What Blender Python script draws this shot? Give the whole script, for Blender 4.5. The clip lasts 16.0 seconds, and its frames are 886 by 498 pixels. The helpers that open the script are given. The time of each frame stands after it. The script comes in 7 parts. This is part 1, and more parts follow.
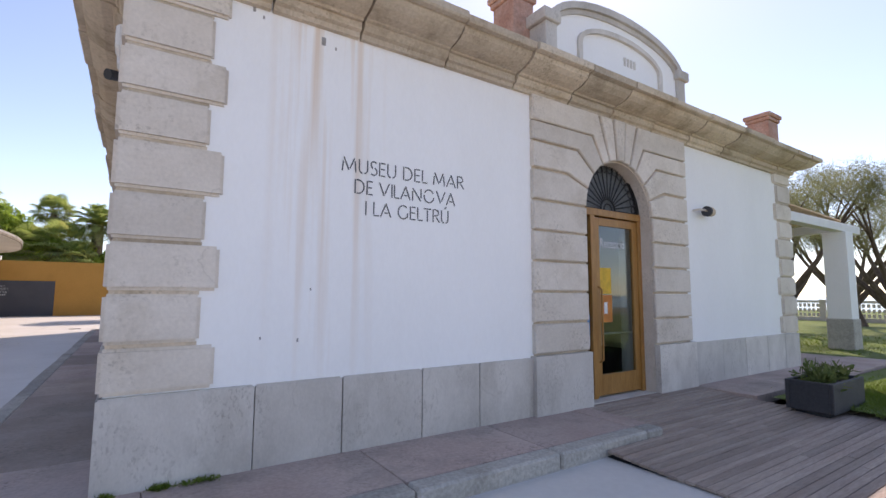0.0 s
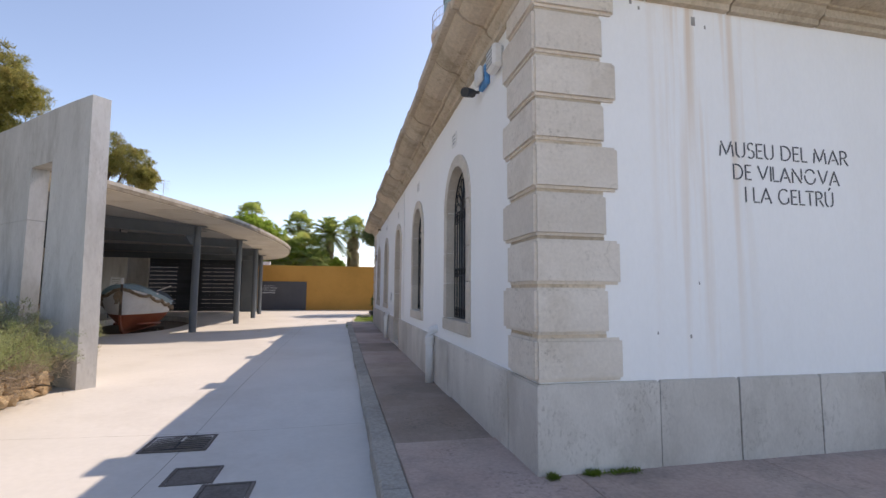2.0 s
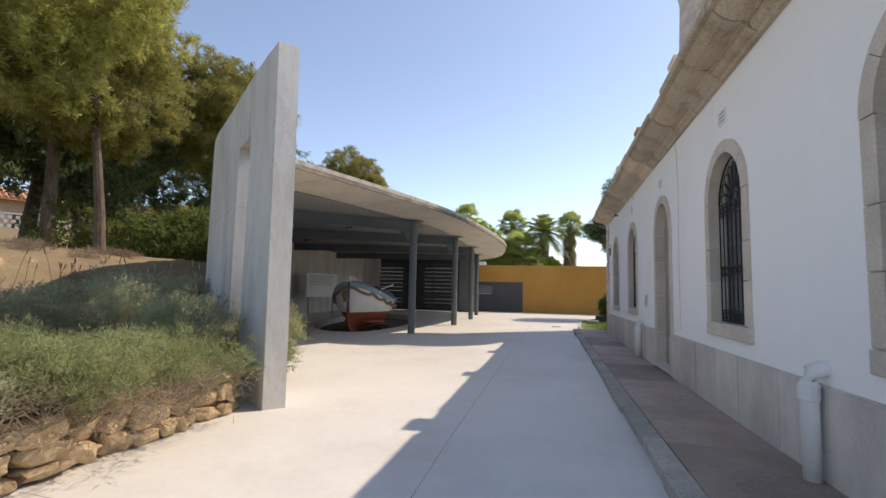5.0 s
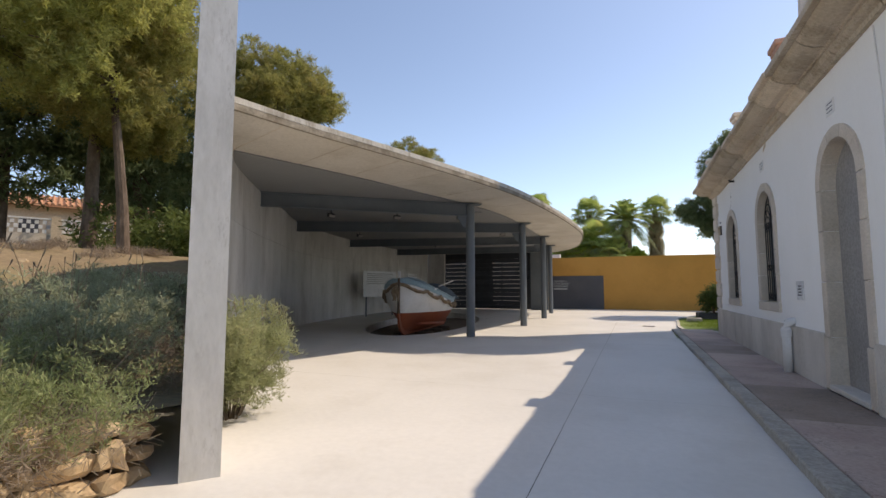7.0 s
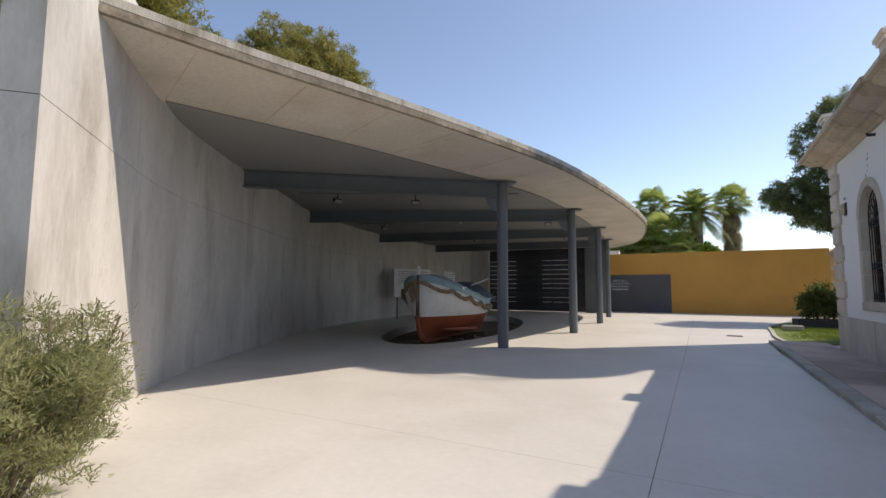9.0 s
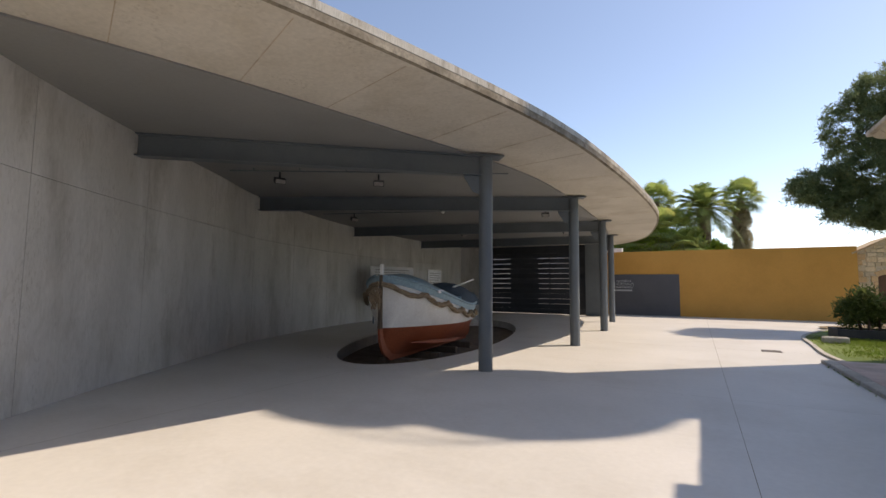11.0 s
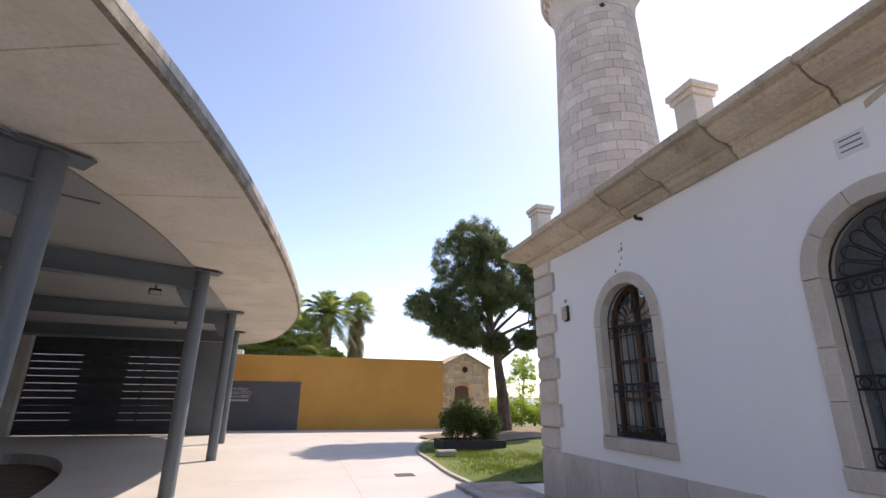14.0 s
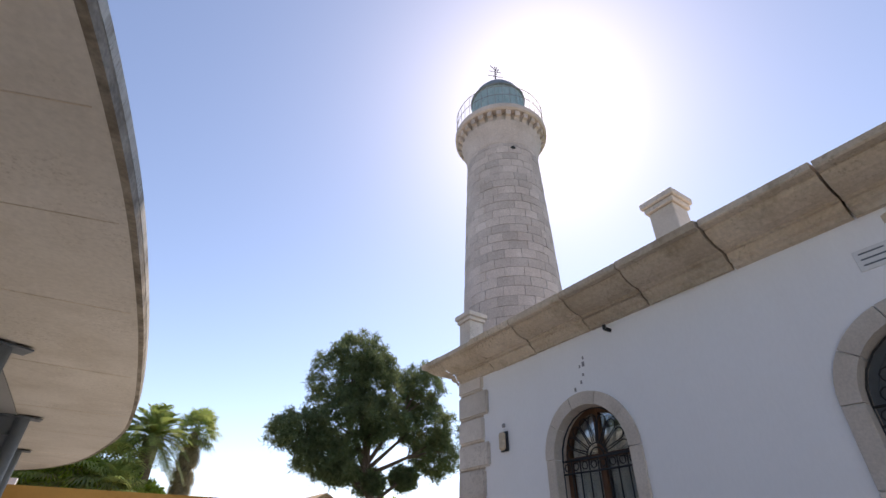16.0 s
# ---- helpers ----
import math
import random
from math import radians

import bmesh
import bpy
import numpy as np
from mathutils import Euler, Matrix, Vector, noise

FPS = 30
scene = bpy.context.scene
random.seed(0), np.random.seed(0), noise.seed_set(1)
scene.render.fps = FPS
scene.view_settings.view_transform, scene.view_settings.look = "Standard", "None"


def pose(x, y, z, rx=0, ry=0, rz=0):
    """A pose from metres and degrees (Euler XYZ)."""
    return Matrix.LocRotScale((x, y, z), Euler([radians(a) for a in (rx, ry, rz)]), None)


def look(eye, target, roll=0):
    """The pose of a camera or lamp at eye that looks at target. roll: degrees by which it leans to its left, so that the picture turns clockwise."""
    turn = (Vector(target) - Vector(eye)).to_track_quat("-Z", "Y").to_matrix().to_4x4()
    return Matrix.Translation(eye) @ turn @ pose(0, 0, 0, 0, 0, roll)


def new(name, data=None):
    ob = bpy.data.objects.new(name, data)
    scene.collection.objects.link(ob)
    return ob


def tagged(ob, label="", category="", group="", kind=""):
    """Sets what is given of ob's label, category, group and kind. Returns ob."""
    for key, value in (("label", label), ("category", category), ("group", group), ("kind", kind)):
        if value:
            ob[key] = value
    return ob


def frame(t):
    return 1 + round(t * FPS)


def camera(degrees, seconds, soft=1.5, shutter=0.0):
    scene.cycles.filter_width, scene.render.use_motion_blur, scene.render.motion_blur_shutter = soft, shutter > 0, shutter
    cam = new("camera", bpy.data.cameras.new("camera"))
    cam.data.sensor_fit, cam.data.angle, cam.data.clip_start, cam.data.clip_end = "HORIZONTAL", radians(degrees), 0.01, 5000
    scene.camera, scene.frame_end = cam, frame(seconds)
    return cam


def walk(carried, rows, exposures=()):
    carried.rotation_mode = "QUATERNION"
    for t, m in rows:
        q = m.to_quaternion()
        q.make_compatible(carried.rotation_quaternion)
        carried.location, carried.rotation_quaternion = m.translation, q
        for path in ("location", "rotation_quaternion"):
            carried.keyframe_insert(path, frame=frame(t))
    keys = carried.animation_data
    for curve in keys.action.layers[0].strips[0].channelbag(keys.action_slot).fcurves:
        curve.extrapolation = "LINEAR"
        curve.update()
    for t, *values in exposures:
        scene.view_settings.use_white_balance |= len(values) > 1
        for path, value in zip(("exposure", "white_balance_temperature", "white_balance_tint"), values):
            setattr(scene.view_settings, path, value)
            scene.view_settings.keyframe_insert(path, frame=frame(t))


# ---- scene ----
cam = camera(86.9, 16.0)
PATH = [
    (0, (-0.118, 0.013, 1.541), (0.977, 1.676, 1.734), 0.3),
    (0.5, (-0.594, 0.146, 1.538), (0.491, 1.816, 1.729), 0.3),
    (1, (-1.073, 0.242, 1.526), (-0.139, 2.001, 1.714), 0.3),
    (1.5, (-1.433, 0.451, 1.508), (-0.762, 2.326, 1.694), 0.4),
    (2, (-1.751, 0.739, 1.488), (-1.329, 2.686, 1.673), 0.4),
    (2.5, (-1.942, 1.101, 1.457), (-1.774, 3.085, 1.644), 0.8),
    (3, (-2.027, 1.551, 1.494), (-2.096, 3.541, 1.677), 0.9),
    (3.5, (-2.113, 2.082, 1.512), (-2.327, 4.062, 1.69), 1.1),
    (4, (-2.172, 2.634, 1.495), (-2.49, 4.6, 1.677), 1.5),
    (6.5, (-2.484, 5.787, 1.365), (-3.138, 7.669, 1.535), 0.1),
    (7, (-2.564, 6.404, 1.36), (-3.315, 8.25, 1.531), -0.0),
    (7.5, (-2.589, 7.092, 1.344), (-3.413, 8.907, 1.515), -0.0),
    (8, (-2.684, 7.74, 1.308), (-3.572, 9.523, 1.48), 0.1),
    (8.5, (-2.77, 8.416, 1.336), (-3.698, 10.179, 1.506), 0.2),
    (9, (-2.913, 9.072, 1.322), (-3.873, 10.818, 1.495), 0.2),
    (11.5, (-3.771, 12.145, 1.514), (-4.711, 13.903, 1.669), 0.8),
    (12, (-3.907, 12.719, 1.56), (-4.556, 14.604, 1.72), 0.6),
    (12.5, (-4.034, 13.171, 1.597), (-4.316, 15.139, 1.813), 0.5),
    (13, (-4.16, 13.59, 1.616), (-4.1, 15.561, 1.953), 0.5),
    (13.5, (-4.285, 13.991, 1.642), (-3.977, 15.911, 2.109), 0.6),
    (14, (-4.437, 14.335, 1.629), (-3.909, 16.168, 2.232), 0.6),
    (14.5, (-4.561, 14.699, 1.654), (-3.916, 16.443, 2.39), 0.7),
    (15, (-4.687, 15.054, 1.692), (-3.944, 16.698, 2.555), 0.7),
    (15.5, (-4.7, 15.469, 1.692), (-3.855, 16.994, 2.672), 0.9),
    (16, (-4.796, 15.933, 1.657), (-3.885, 17.339, 2.749), 0.8),
]
walk(cam, [(t, look(eye, target, roll)) for t, eye, target, roll in PATH],
     exposures=[(0.0, 1.00, 8150, 23), (2.0, 0.95, 8450, 19), (4.0, 0.95, 8550, 15), (7.0, 0.86, 8450, 14), (9.0, 0.77, 8150, 13), (11.5, 0.98, 8600, 17), (12.5, 1.19, 8350, 21), (14.5, 1.10, 8050, 20), (16.0, 0.85, 7900, 18)])

# ---- sky and sun ----
SUN = Vector((0.65, 0.53, 1.0)).normalized()
world = bpy.data.worlds.new("sky")
scene.world = world
world.use_nodes = True
wn = world.node_tree.nodes
sky = wn.new("ShaderNodeTexSky")
sky.sky_type = "NISHITA"
sky.sun_disc = False
sky.sun_elevation = math.asin(SUN.z)
sky.sun_rotation = math.atan2(SUN.x, SUN.y)
sky.air_density = 0.75
sky.dust_density = 0.3
sky.ozone_density = 3.0
wn["Background"].inputs["Strength"].default_value = 0.15
world.node_tree.links.new(sky.outputs[0], wn["Background"].inputs["Color"])
sun_data = bpy.data.lights.new("sun", "SUN")
sun_data.energy = 2.35
sun_data.angle = radians(0.53)
sun_data.color = (1.0, 0.97, 0.94)
sun_lamp = new("sun", sun_data)
sun_lamp.matrix_world = look(SUN * 60, (0, 0, 0))

# ---- materials ----
def mat(name, a, b, scale=1.0, rough=0.8, bump=0.15, fine=25.0, c=None, c_scale=0.35, c_amount=0.5,
        metal=0.0, stretch=(1, 1, 1), rand=0.0, spec=0.4, bump_dist=0.01, fine_amount=0.25, wear=None, wear_amount=0.7):
    """Two colours mixed by broad noise, a third by stains, fine grain in colour and relief, all in world metres."""
    m = bpy.data.materials.new(name)
    m.use_nodes = True
    nt = m.node_tree
    n, L = nt.nodes, nt.links
    bsdf = n["Principled BSDF"]
    geo = n.new("ShaderNodeNewGeometry")
    mp = n.new("ShaderNodeMapping")
    mp.inputs["Scale"].default_value = stretch
    L.new(geo.outputs["Position"], mp.inputs["Vector"])
    def noise_node(sc, det=4.0, r=0.6):
        t = n.new("ShaderNodeTexNoise")
        t.inputs["Scale"].default_value = sc
        t.inputs["Detail"].default_value = det
        t.inputs["Roughness"].default_value = r
        L.new(mp.outputs[0], t.inputs["Vector"])
        return t
    def mix(fac, x, y, mode="MIX"):
        k = n.new("ShaderNodeMix")
        k.data_type, k.blend_type = "RGBA", mode
        for sock, v in ((k.inputs[0], fac), (k.inputs[6], x), (k.inputs[7], y)):
            if hasattr(v, "is_linked"):
                L.new(v, sock)
            elif isinstance(v, (int, float)):
                sock.default_value = v
            else:
                sock.default_value = (*v, 1)
        return k.outputs[2]
    def ramp(sock, lo, hi):
        r = n.new("ShaderNodeMapRange")
        r.inputs[1].default_value, r.inputs[2].default_value = lo, hi
        L.new(sock, r.inputs[0])
        return r.outputs[0]
    broad = noise_node(scale)
    col = mix(ramp(broad.outputs[0], 0.35, 0.65), a, b)
    if c:
        st = noise_node(c_scale, 6.0, 0.7)
        f = ramp(st.outputs[0], 0.5, 0.75)
        mul = n.new("ShaderNodeMath")
        mul.operation = "MULTIPLY"
        L.new(f, mul.inputs[0])
        mul.inputs[1].default_value = c_amount
        col = mix(mul.outputs[0], col, c)
    if wear:
        def math_node(op, x, y):
            k = n.new("ShaderNodeMath")
            k.operation = op
            for sock, v in ((k.inputs[0], x), (k.inputs[1], y)):
                if isinstance(v, (int, float)):
                    sock.default_value = v
                else:
                    L.new(v, sock)
            return k.outputs[0]
        pits = math_node("MULTIPLY", ramp(noise_node(26.0, 7.0, 0.75).outputs[0], 0.52, 0.62), ramp(noise_node(1.7, 3.0).outputs[0], 0.48, 0.64))
        off = math_node("ABSOLUTE", math_node("SUBTRACT", noise_node(1.6, 6.0, 0.5).outputs[0], 0.5), 0.0)
        vein = math_node("MULTIPLY", ramp(off, 0.012, 0.0), math_node("MULTIPLY", ramp(noise_node(1.1, 2.0).outputs[0], 0.54, 0.66), 0.45))
        col = mix(math_node("MULTIPLY", math_node("MAXIMUM", pits, vein), wear_amount), col, wear)
    grain = noise_node(fine, 3.0)
    g = n.new("ShaderNodeMapRange")
    g.inputs[1].default_value, g.inputs[2].default_value = 0.3, 0.7
    g.inputs[3].default_value, g.inputs[4].default_value = 1 - fine_amount, 1 + fine_amount * 0.4
    L.new(grain.outputs[0], g.inputs[0])
    gc = n.new("ShaderNodeCombineColor")
    for k in range(3):
        L.new(g.outputs[0], gc.inputs[k])
    col = mix(1.0, col, gc.outputs[0], "MULTIPLY")
    if rand:
        oi = n.new("ShaderNodeObjectInfo")
        rr = n.new("ShaderNodeMapRange")
        rr.inputs[3].default_value, rr.inputs[4].default_value = 1 - rand, 1 + rand * 0.6
        L.new(oi.outputs["Random"], rr.inputs[0])
        rc = n.new("ShaderNodeCombineColor")
        for k in range(3):
            L.new(rr.outputs[0], rc.inputs[k])
        col = mix(1.0, col, rc.outputs[0], "MULTIPLY")
    L.new(col, bsdf.inputs["Base Color"])
    bsdf.inputs["Roughness"].default_value = rough
    bsdf.inputs["Metallic"].default_value = metal
    bsdf.inputs["Specular IOR Level"].default_value = spec
    if bump:
        bm_ = n.new("ShaderNodeBump")
        bm_.inputs["Strength"].default_value = bump
        bm_.inputs["Distance"].default_value = bump_dist
        L.new(grain.outputs[0], bm_.inputs["Height"])
        L.new(bm_.outputs[0], bsdf.inputs["Normal"])
    return m


M_PLASTER = mat("white_plaster", (0.90, 0.90, 0.89), (0.87, 0.87, 0.86), 0.6, 0.9, 0.05, 24, c=(0.72, 0.69, 0.62), c_scale=0.5, c_amount=0.10, stretch=(1.6, 1.6, 0.6), fine_amount=0.02)
M_STONE = mat("grey_limestone", (0.57, 0.53, 0.48), (0.67, 0.63, 0.575), 1.3, 0.7, 0.10, 40, c=(0.38, 0.345, 0.30), c_scale=0.9, c_amount=0.75, rand=0.12, fine_amount=0.07, stretch=(1.5, 1.5, 0.8), wear=(0.20, 0.165, 0.13), wear_amount=0.42)
M_QUOIN = mat("beige_limestone", (0.65, 0.58, 0.50), (0.74, 0.67, 0.59), 1.4, 0.75, 0.15, 34, c=(0.48, 0.40, 0.31), c_scale=1.8, c_amount=0.55, rand=0.10, fine_amount=0.08, wear=(0.24, 0.19, 0.14), wear_amount=0.45)
M_CORNICE = mat("weathered_cornice_stone", (0.56, 0.45, 0.33), (0.66, 0.56, 0.44), 1.2, 0.85, 0.4, 28, c=(0.27, 0.20, 0.12), c_scale=1.6, c_amount=0.85, rand=0.22, fine_amount=0.16, wear=(0.14, 0.10, 0.06), wear_amount=0.5)
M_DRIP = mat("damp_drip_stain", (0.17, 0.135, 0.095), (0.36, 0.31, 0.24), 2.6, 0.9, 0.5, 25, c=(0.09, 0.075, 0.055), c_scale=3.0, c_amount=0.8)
M_EDGE = mat("streaked_roof_edge", (0.52, 0.49, 0.43), (0.44, 0.40, 0.33), 1.0, 0.85, 0.3, 25, c=(0.13, 0.10, 0.07), c_scale=0.5, c_amount=0.95, stretch=(4, 4, 0.4), wear=(0.12, 0.10, 0.07), wear_amount=0.9)
M_SURROUND = mat("window_limestone", (0.58, 0.51, 0.43), (0.66, 0.59, 0.51), 2.2, 0.8, 0.3, 45, c=(0.38, 0.32, 0.24), c_scale=2.0, c_amount=0.4, rand=0.08, fine_amount=0.15)
M_TOWER = mat("tower_ashlar", (0.52, 0.44, 0.39), (0.62, 0.54, 0.49), 1.0, 0.85, 0.4, 22, c=(0.40, 0.33, 0.28), c_scale=0.8, c_amount=0.4, rand=0.16, fine_amount=0.2)
M_MORTAR = mat("mortar", (0.42, 0.37, 0.32), (0.48, 0.43, 0.38), 2.0, 0.95, 0.4, 40)
M_CONC = mat("cast_concrete", (0.53, 0.515, 0.485), (0.65, 0.63, 0.60), 0.8, 0.75, 0.12, 18, c=(0.30, 0.275, 0.235), c_scale=0.9, c_amount=0.75, stretch=(1.5, 1.5, 0.5), fine_amount=0.07, wear=(0.33, 0.30, 0.26), wear_amount=0.5)
M_SOFFIT = mat("soffit_concrete", (0.58, 0.53, 0.45), (0.65, 0.60, 0.52), 0.7, 0.8, 0.15, 18, c=(0.40, 0.34, 0.25), c_scale=0.8, c_amount=0.55, fine_amount=0.10, wear=(0.33, 0.27, 0.2), wear_amount=0.5)
M_YARD = mat("polished_yard_concrete", (0.575, 0.56, 0.525), (0.645, 0.625, 0.59), 0.35, 0.5, 0.08, 14, c=(0.47, 0.44, 0.39), c_scale=0.45, c_amount=0.6, fine_amount=0.05)
M_PINK = mat("reddish_paving", (0.46, 0.34, 0.295), (0.53, 0.42, 0.37), 1.1, 0.75, 0.2, 30, c=(0.19, 0.175, 0.15), c_scale=0.7, c_amount=0.85, rand=0.12, fine_amount=0.15, wear=(0.15, 0.12, 0.10), wear_amount=0.6)
M_KERB = mat("worn_kerb_stone", (0.38, 0.36, 0.32), (0.48, 0.45, 0.40), 2.0, 0.85, 0.5, 30, c=(0.25, 0.22, 0.18), c_scale=1.5, c_amount=0.6, rand=0.15)
M_DECK = mat("weathered_deck_wood", (0.34, 0.255, 0.21), (0.44, 0.35, 0.29), 3.0, 0.75, 0.4, 30, c=(0.42, 0.37, 0.32), c_scale=2.0, c_amount=0.4, stretch=(0.3, 4, 4), rand=0.22)
M_DOOR = mat("varnished_oak", (0.34, 0.15, 0.035), (0.43, 0.21, 0.06), 3.0, 0.4, 0.15, 20, stretch=(4, 4, 0.5), fine_amount=0.2)
M_ORANGE = mat("ochre_painted_wall", (0.64, 0.32, 0.075), (0.59, 0.29, 0.065), 0.5, 0.8, 0.1, 25, c=(0.46, 0.24, 0.05), c_scale=0.5, c_amount=0.35, fine_amount=0.06)
M_DARKPANEL = mat("dark_grey_panel", (0.085, 0.085, 0.095), (0.10, 0.10, 0.11), 1.0, 0.6, 0.05, 30, fine_amount=0.08)
M_STEEL = mat("grey_painted_steel", (0.115, 0.135, 0.15), (0.14, 0.16, 0.175), 1.2, 0.45, 0.06, 40, c=(0.14, 0.15, 0.16), c_scale=3, c_amount=0.3, fine_amount=0.08)
M_CEIL = mat("grey_painted_ceiling", (0.24, 0.24, 0.235), (0.27, 0.268, 0.26), 0.6, 0.7, 0.05, 20, fine_amount=0.05)
M_SLAT = mat("black_stained_slats", (0.040, 0.045, 0.053), (0.055, 0.06, 0.07), 2.0, 0.6, 0.1, 30, rand=0.2)
M_IRON = mat("wrought_iron", (0.022, 0.022, 0.024), (0.035, 0.034, 0.034), 6.0, 0.55, 0.1, 60, metal=0.3)
M_BROWNWOOD = mat("brown_window_wood", (0.10, 0.045, 0.02), (0.15, 0.07, 0.035), 4.0, 0.5, 0.1, 30, stretch=(3, 3, 0.5))
M_WHITE = mat("white_paint", (0.78, 0.78, 0.77), (0.72, 0.72, 0.71), 1.5, 0.6, 0.06, 30, c=(0.55, 0.53, 0.5), c_scale=2.5, c_amount=0.3, fine_amount=0.06)
M_HULL = mat("white_hull_paint", (0.80, 0.79, 0.77), (0.74, 0.73, 0.71), 1.5, 0.45, 0.02, 25, c=(0.5, 0.46, 0.42), c_scale=2.5, c_amount=0.35, fine_amount=0.08)
M_RED = mat("red_antifouling", (0.28, 0.062, 0.024), (0.34, 0.085, 0.036), 1.5, 0.6, 0.05, 25, c=(0.18, 0.06, 0.04), c_scale=2.5, c_amount=0.5)
M_BLUE = mat("pale_blue_paint", (0.22, 0.34, 0.40), (0.27, 0.40, 0.46), 1.5, 0.5, 0.1, 25, c=(0.36, 0.42, 0.44), c_scale=2.5, c_amount=0.4)
M_DBLUE = mat("dark_blue_canvas", (0.05, 0.08, 0.11), (0.07, 0.10, 0.14), 2.0, 0.8, 0.2, 30)
M_ROPE = mat("hemp_rope", (0.24, 0.17, 0.11), (0.33, 0.25, 0.17), 12.0, 0.95, 0.8, 60)
M_PEBBLE = mat("brown_earth", (0.13, 0.10, 0.08), (0.20, 0.16, 0.13), 3.0, 0.95, 0.7, 30)
M_RUBBLE = mat("rubble_stone", (0.45, 0.31, 0.18), (0.60, 0.46, 0.30), 2.5, 0.9, 0.6, 24, c=(0.32, 0.20, 0.12), c_scale=3.5, c_amount=0.6, rand=0.3)
M_PINK_DARK = mat("darker_brown_paving", (0.30, 0.225, 0.18), (0.38, 0.295, 0.245), 1.3, 0.7, 0.2, 30, c=(0.17, 0.15, 0.125), c_scale=0.9, c_amount=0.85, rand=0.25, fine_amount=0.14, wear=(0.12, 0.10, 0.085), wear_amount=0.7)
M_EARTH = mat("dry_garden_earth", (0.20, 0.145, 0.09), (0.28, 0.21, 0.13), 0.8, 0.95, 0.6, 12, c=(0.20, 0.20, 0.08), c_scale=0.7, c_amount=0.5)
M_GRASS_GROUND = mat("lawn_ground", (0.10, 0.15, 0.03), (0.15, 0.20, 0.05), 0.8, 0.95, 0.6, 25, c=(0.26, 0.22, 0.10), c_scale=0.7, c_amount=0.4)
M_GROUND = mat("far_ground", (0.22, 0.20, 0.13), (0.28, 0.25, 0.17), 0.05, 0.95, 0.3, 2)
M_GRATE = mat("cast_iron_grate", (0.10, 0.085, 0.075), (0.15, 0.13, 0.115), 5.0, 0.6, 0.4, 40, metal=0.2)
M_BLACKBOX = mat("anthracite_planter", (0.035, 0.037, 0.042), (0.05, 0.052, 0.058), 3.0, 0.6, 0.1, 40)
M_BARK = mat("pine_bark", (0.10, 0.07, 0.05), (0.17, 0.125, 0.095), 5.0, 0.95, 0.9, 16, stretch=(1, 1, 0.4), bump_dist=0.03)
M_PALMBARK = mat("palm_trunk_fibre", (0.16, 0.12, 0.08), (0.24, 0.19, 0.13), 4.0, 0.95, 0.9, 14, bump_dist=0.03)
M_TILE = mat("terracotta_tile", (0.45, 0.20, 0.10), (0.55, 0.30, 0.17), 2.0, 0.85, 0.4, 20, rand=0.2)
M_CREAM = mat("cream_render", (0.62, 0.50, 0.36), (0.68, 0.56, 0.42), 0.8, 0.9, 0.2, 15)
M_HUT = mat("honey_rubble_stone", (0.70, 0.52, 0.32), (0.80, 0.65, 0.45), 2.0, 0.9, 0.5, 18, c=(0.52, 0.38, 0.23), c_scale=2.0, c_amount=0.5, rand=0.22)
M_BRICKWARM = mat("warm_dressed_stone", (0.66, 0.40, 0.19), (0.76, 0.50, 0.28), 2.0, 0.9, 0.3, 25, c=(0.5, 0.3, 0.15), c_scale=2.0, c_amount=0.4, rand=0.2)
M_BRICK = mat("red_chimney_brick", (0.42, 0.22, 0.16), (0.52, 0.32, 0.25), 3.0, 0.9, 0.4, 30, c=(0.55, 0.5, 0.45), c_scale=2.5, c_amount=0.5)
M_COPPER = mat("pale_blue_green_metal", (0.30, 0.42, 0.42), (0.38, 0.50, 0.49), 2.0, 0.5, 0.1, 30, metal=0.2)
M_DOME = mat("weathered_zinc_dome", (0.16, 0.20, 0.21), (0.22, 0.26, 0.27), 2.0, 0.5, 0.1, 30, metal=0.2)
M_SHUTTER = mat("grey_shutter_paint", (0.30, 0.29, 0.28), (0.34, 0.33, 0.32), 2.0, 0.7, 0.1, 30)
# near-black colour that stands in for shade inside rooms, gaps and openings
M_SHADE_BLACK = mat("near_black_shade", (0.02, 0.02, 0.022), (0.03, 0.03, 0.03), 1.0, 0.8, 0.0, 10)
M_LETTER = mat("dark_grey_sign_letters", (0.07, 0.075, 0.085), (0.09, 0.095, 0.105), 2.0, 0.5, 0.0, 30)
M_CHROME = mat("brushed_steel", (0.6, 0.6, 0.6), (0.7, 0.7, 0.7), 3.0, 0.3, 0.0, 40, metal=1.0)
M_FANLIGHT = mat("grey_fanlight_panel", (0.13, 0.145, 0.155), (0.16, 0.175, 0.185), 2.0, 0.6, 0.05, 30)
M_YELLOWPOSTER = mat("yellow_poster", (0.75, 0.45, 0.03), (0.70, 0.40, 0.03), 3.0, 0.5, 0.0, 10)
M_ORANGEPOSTER = mat("orange_poster", (0.62, 0.22, 0.03), (0.55, 0.17, 0.03), 6.0, 0.5, 0.0, 10)
M_BLUEPOSTER = mat("blue_poster", (0.05, 0.25, 0.55), (0.10, 0.35, 0.65), 3.0, 0.5, 0.0, 10)
M_BOARD = mat("pale_info_board", (0.68, 0.69, 0.70), (0.74, 0.75, 0.76), 2.0, 0.5, 0.0, 20)


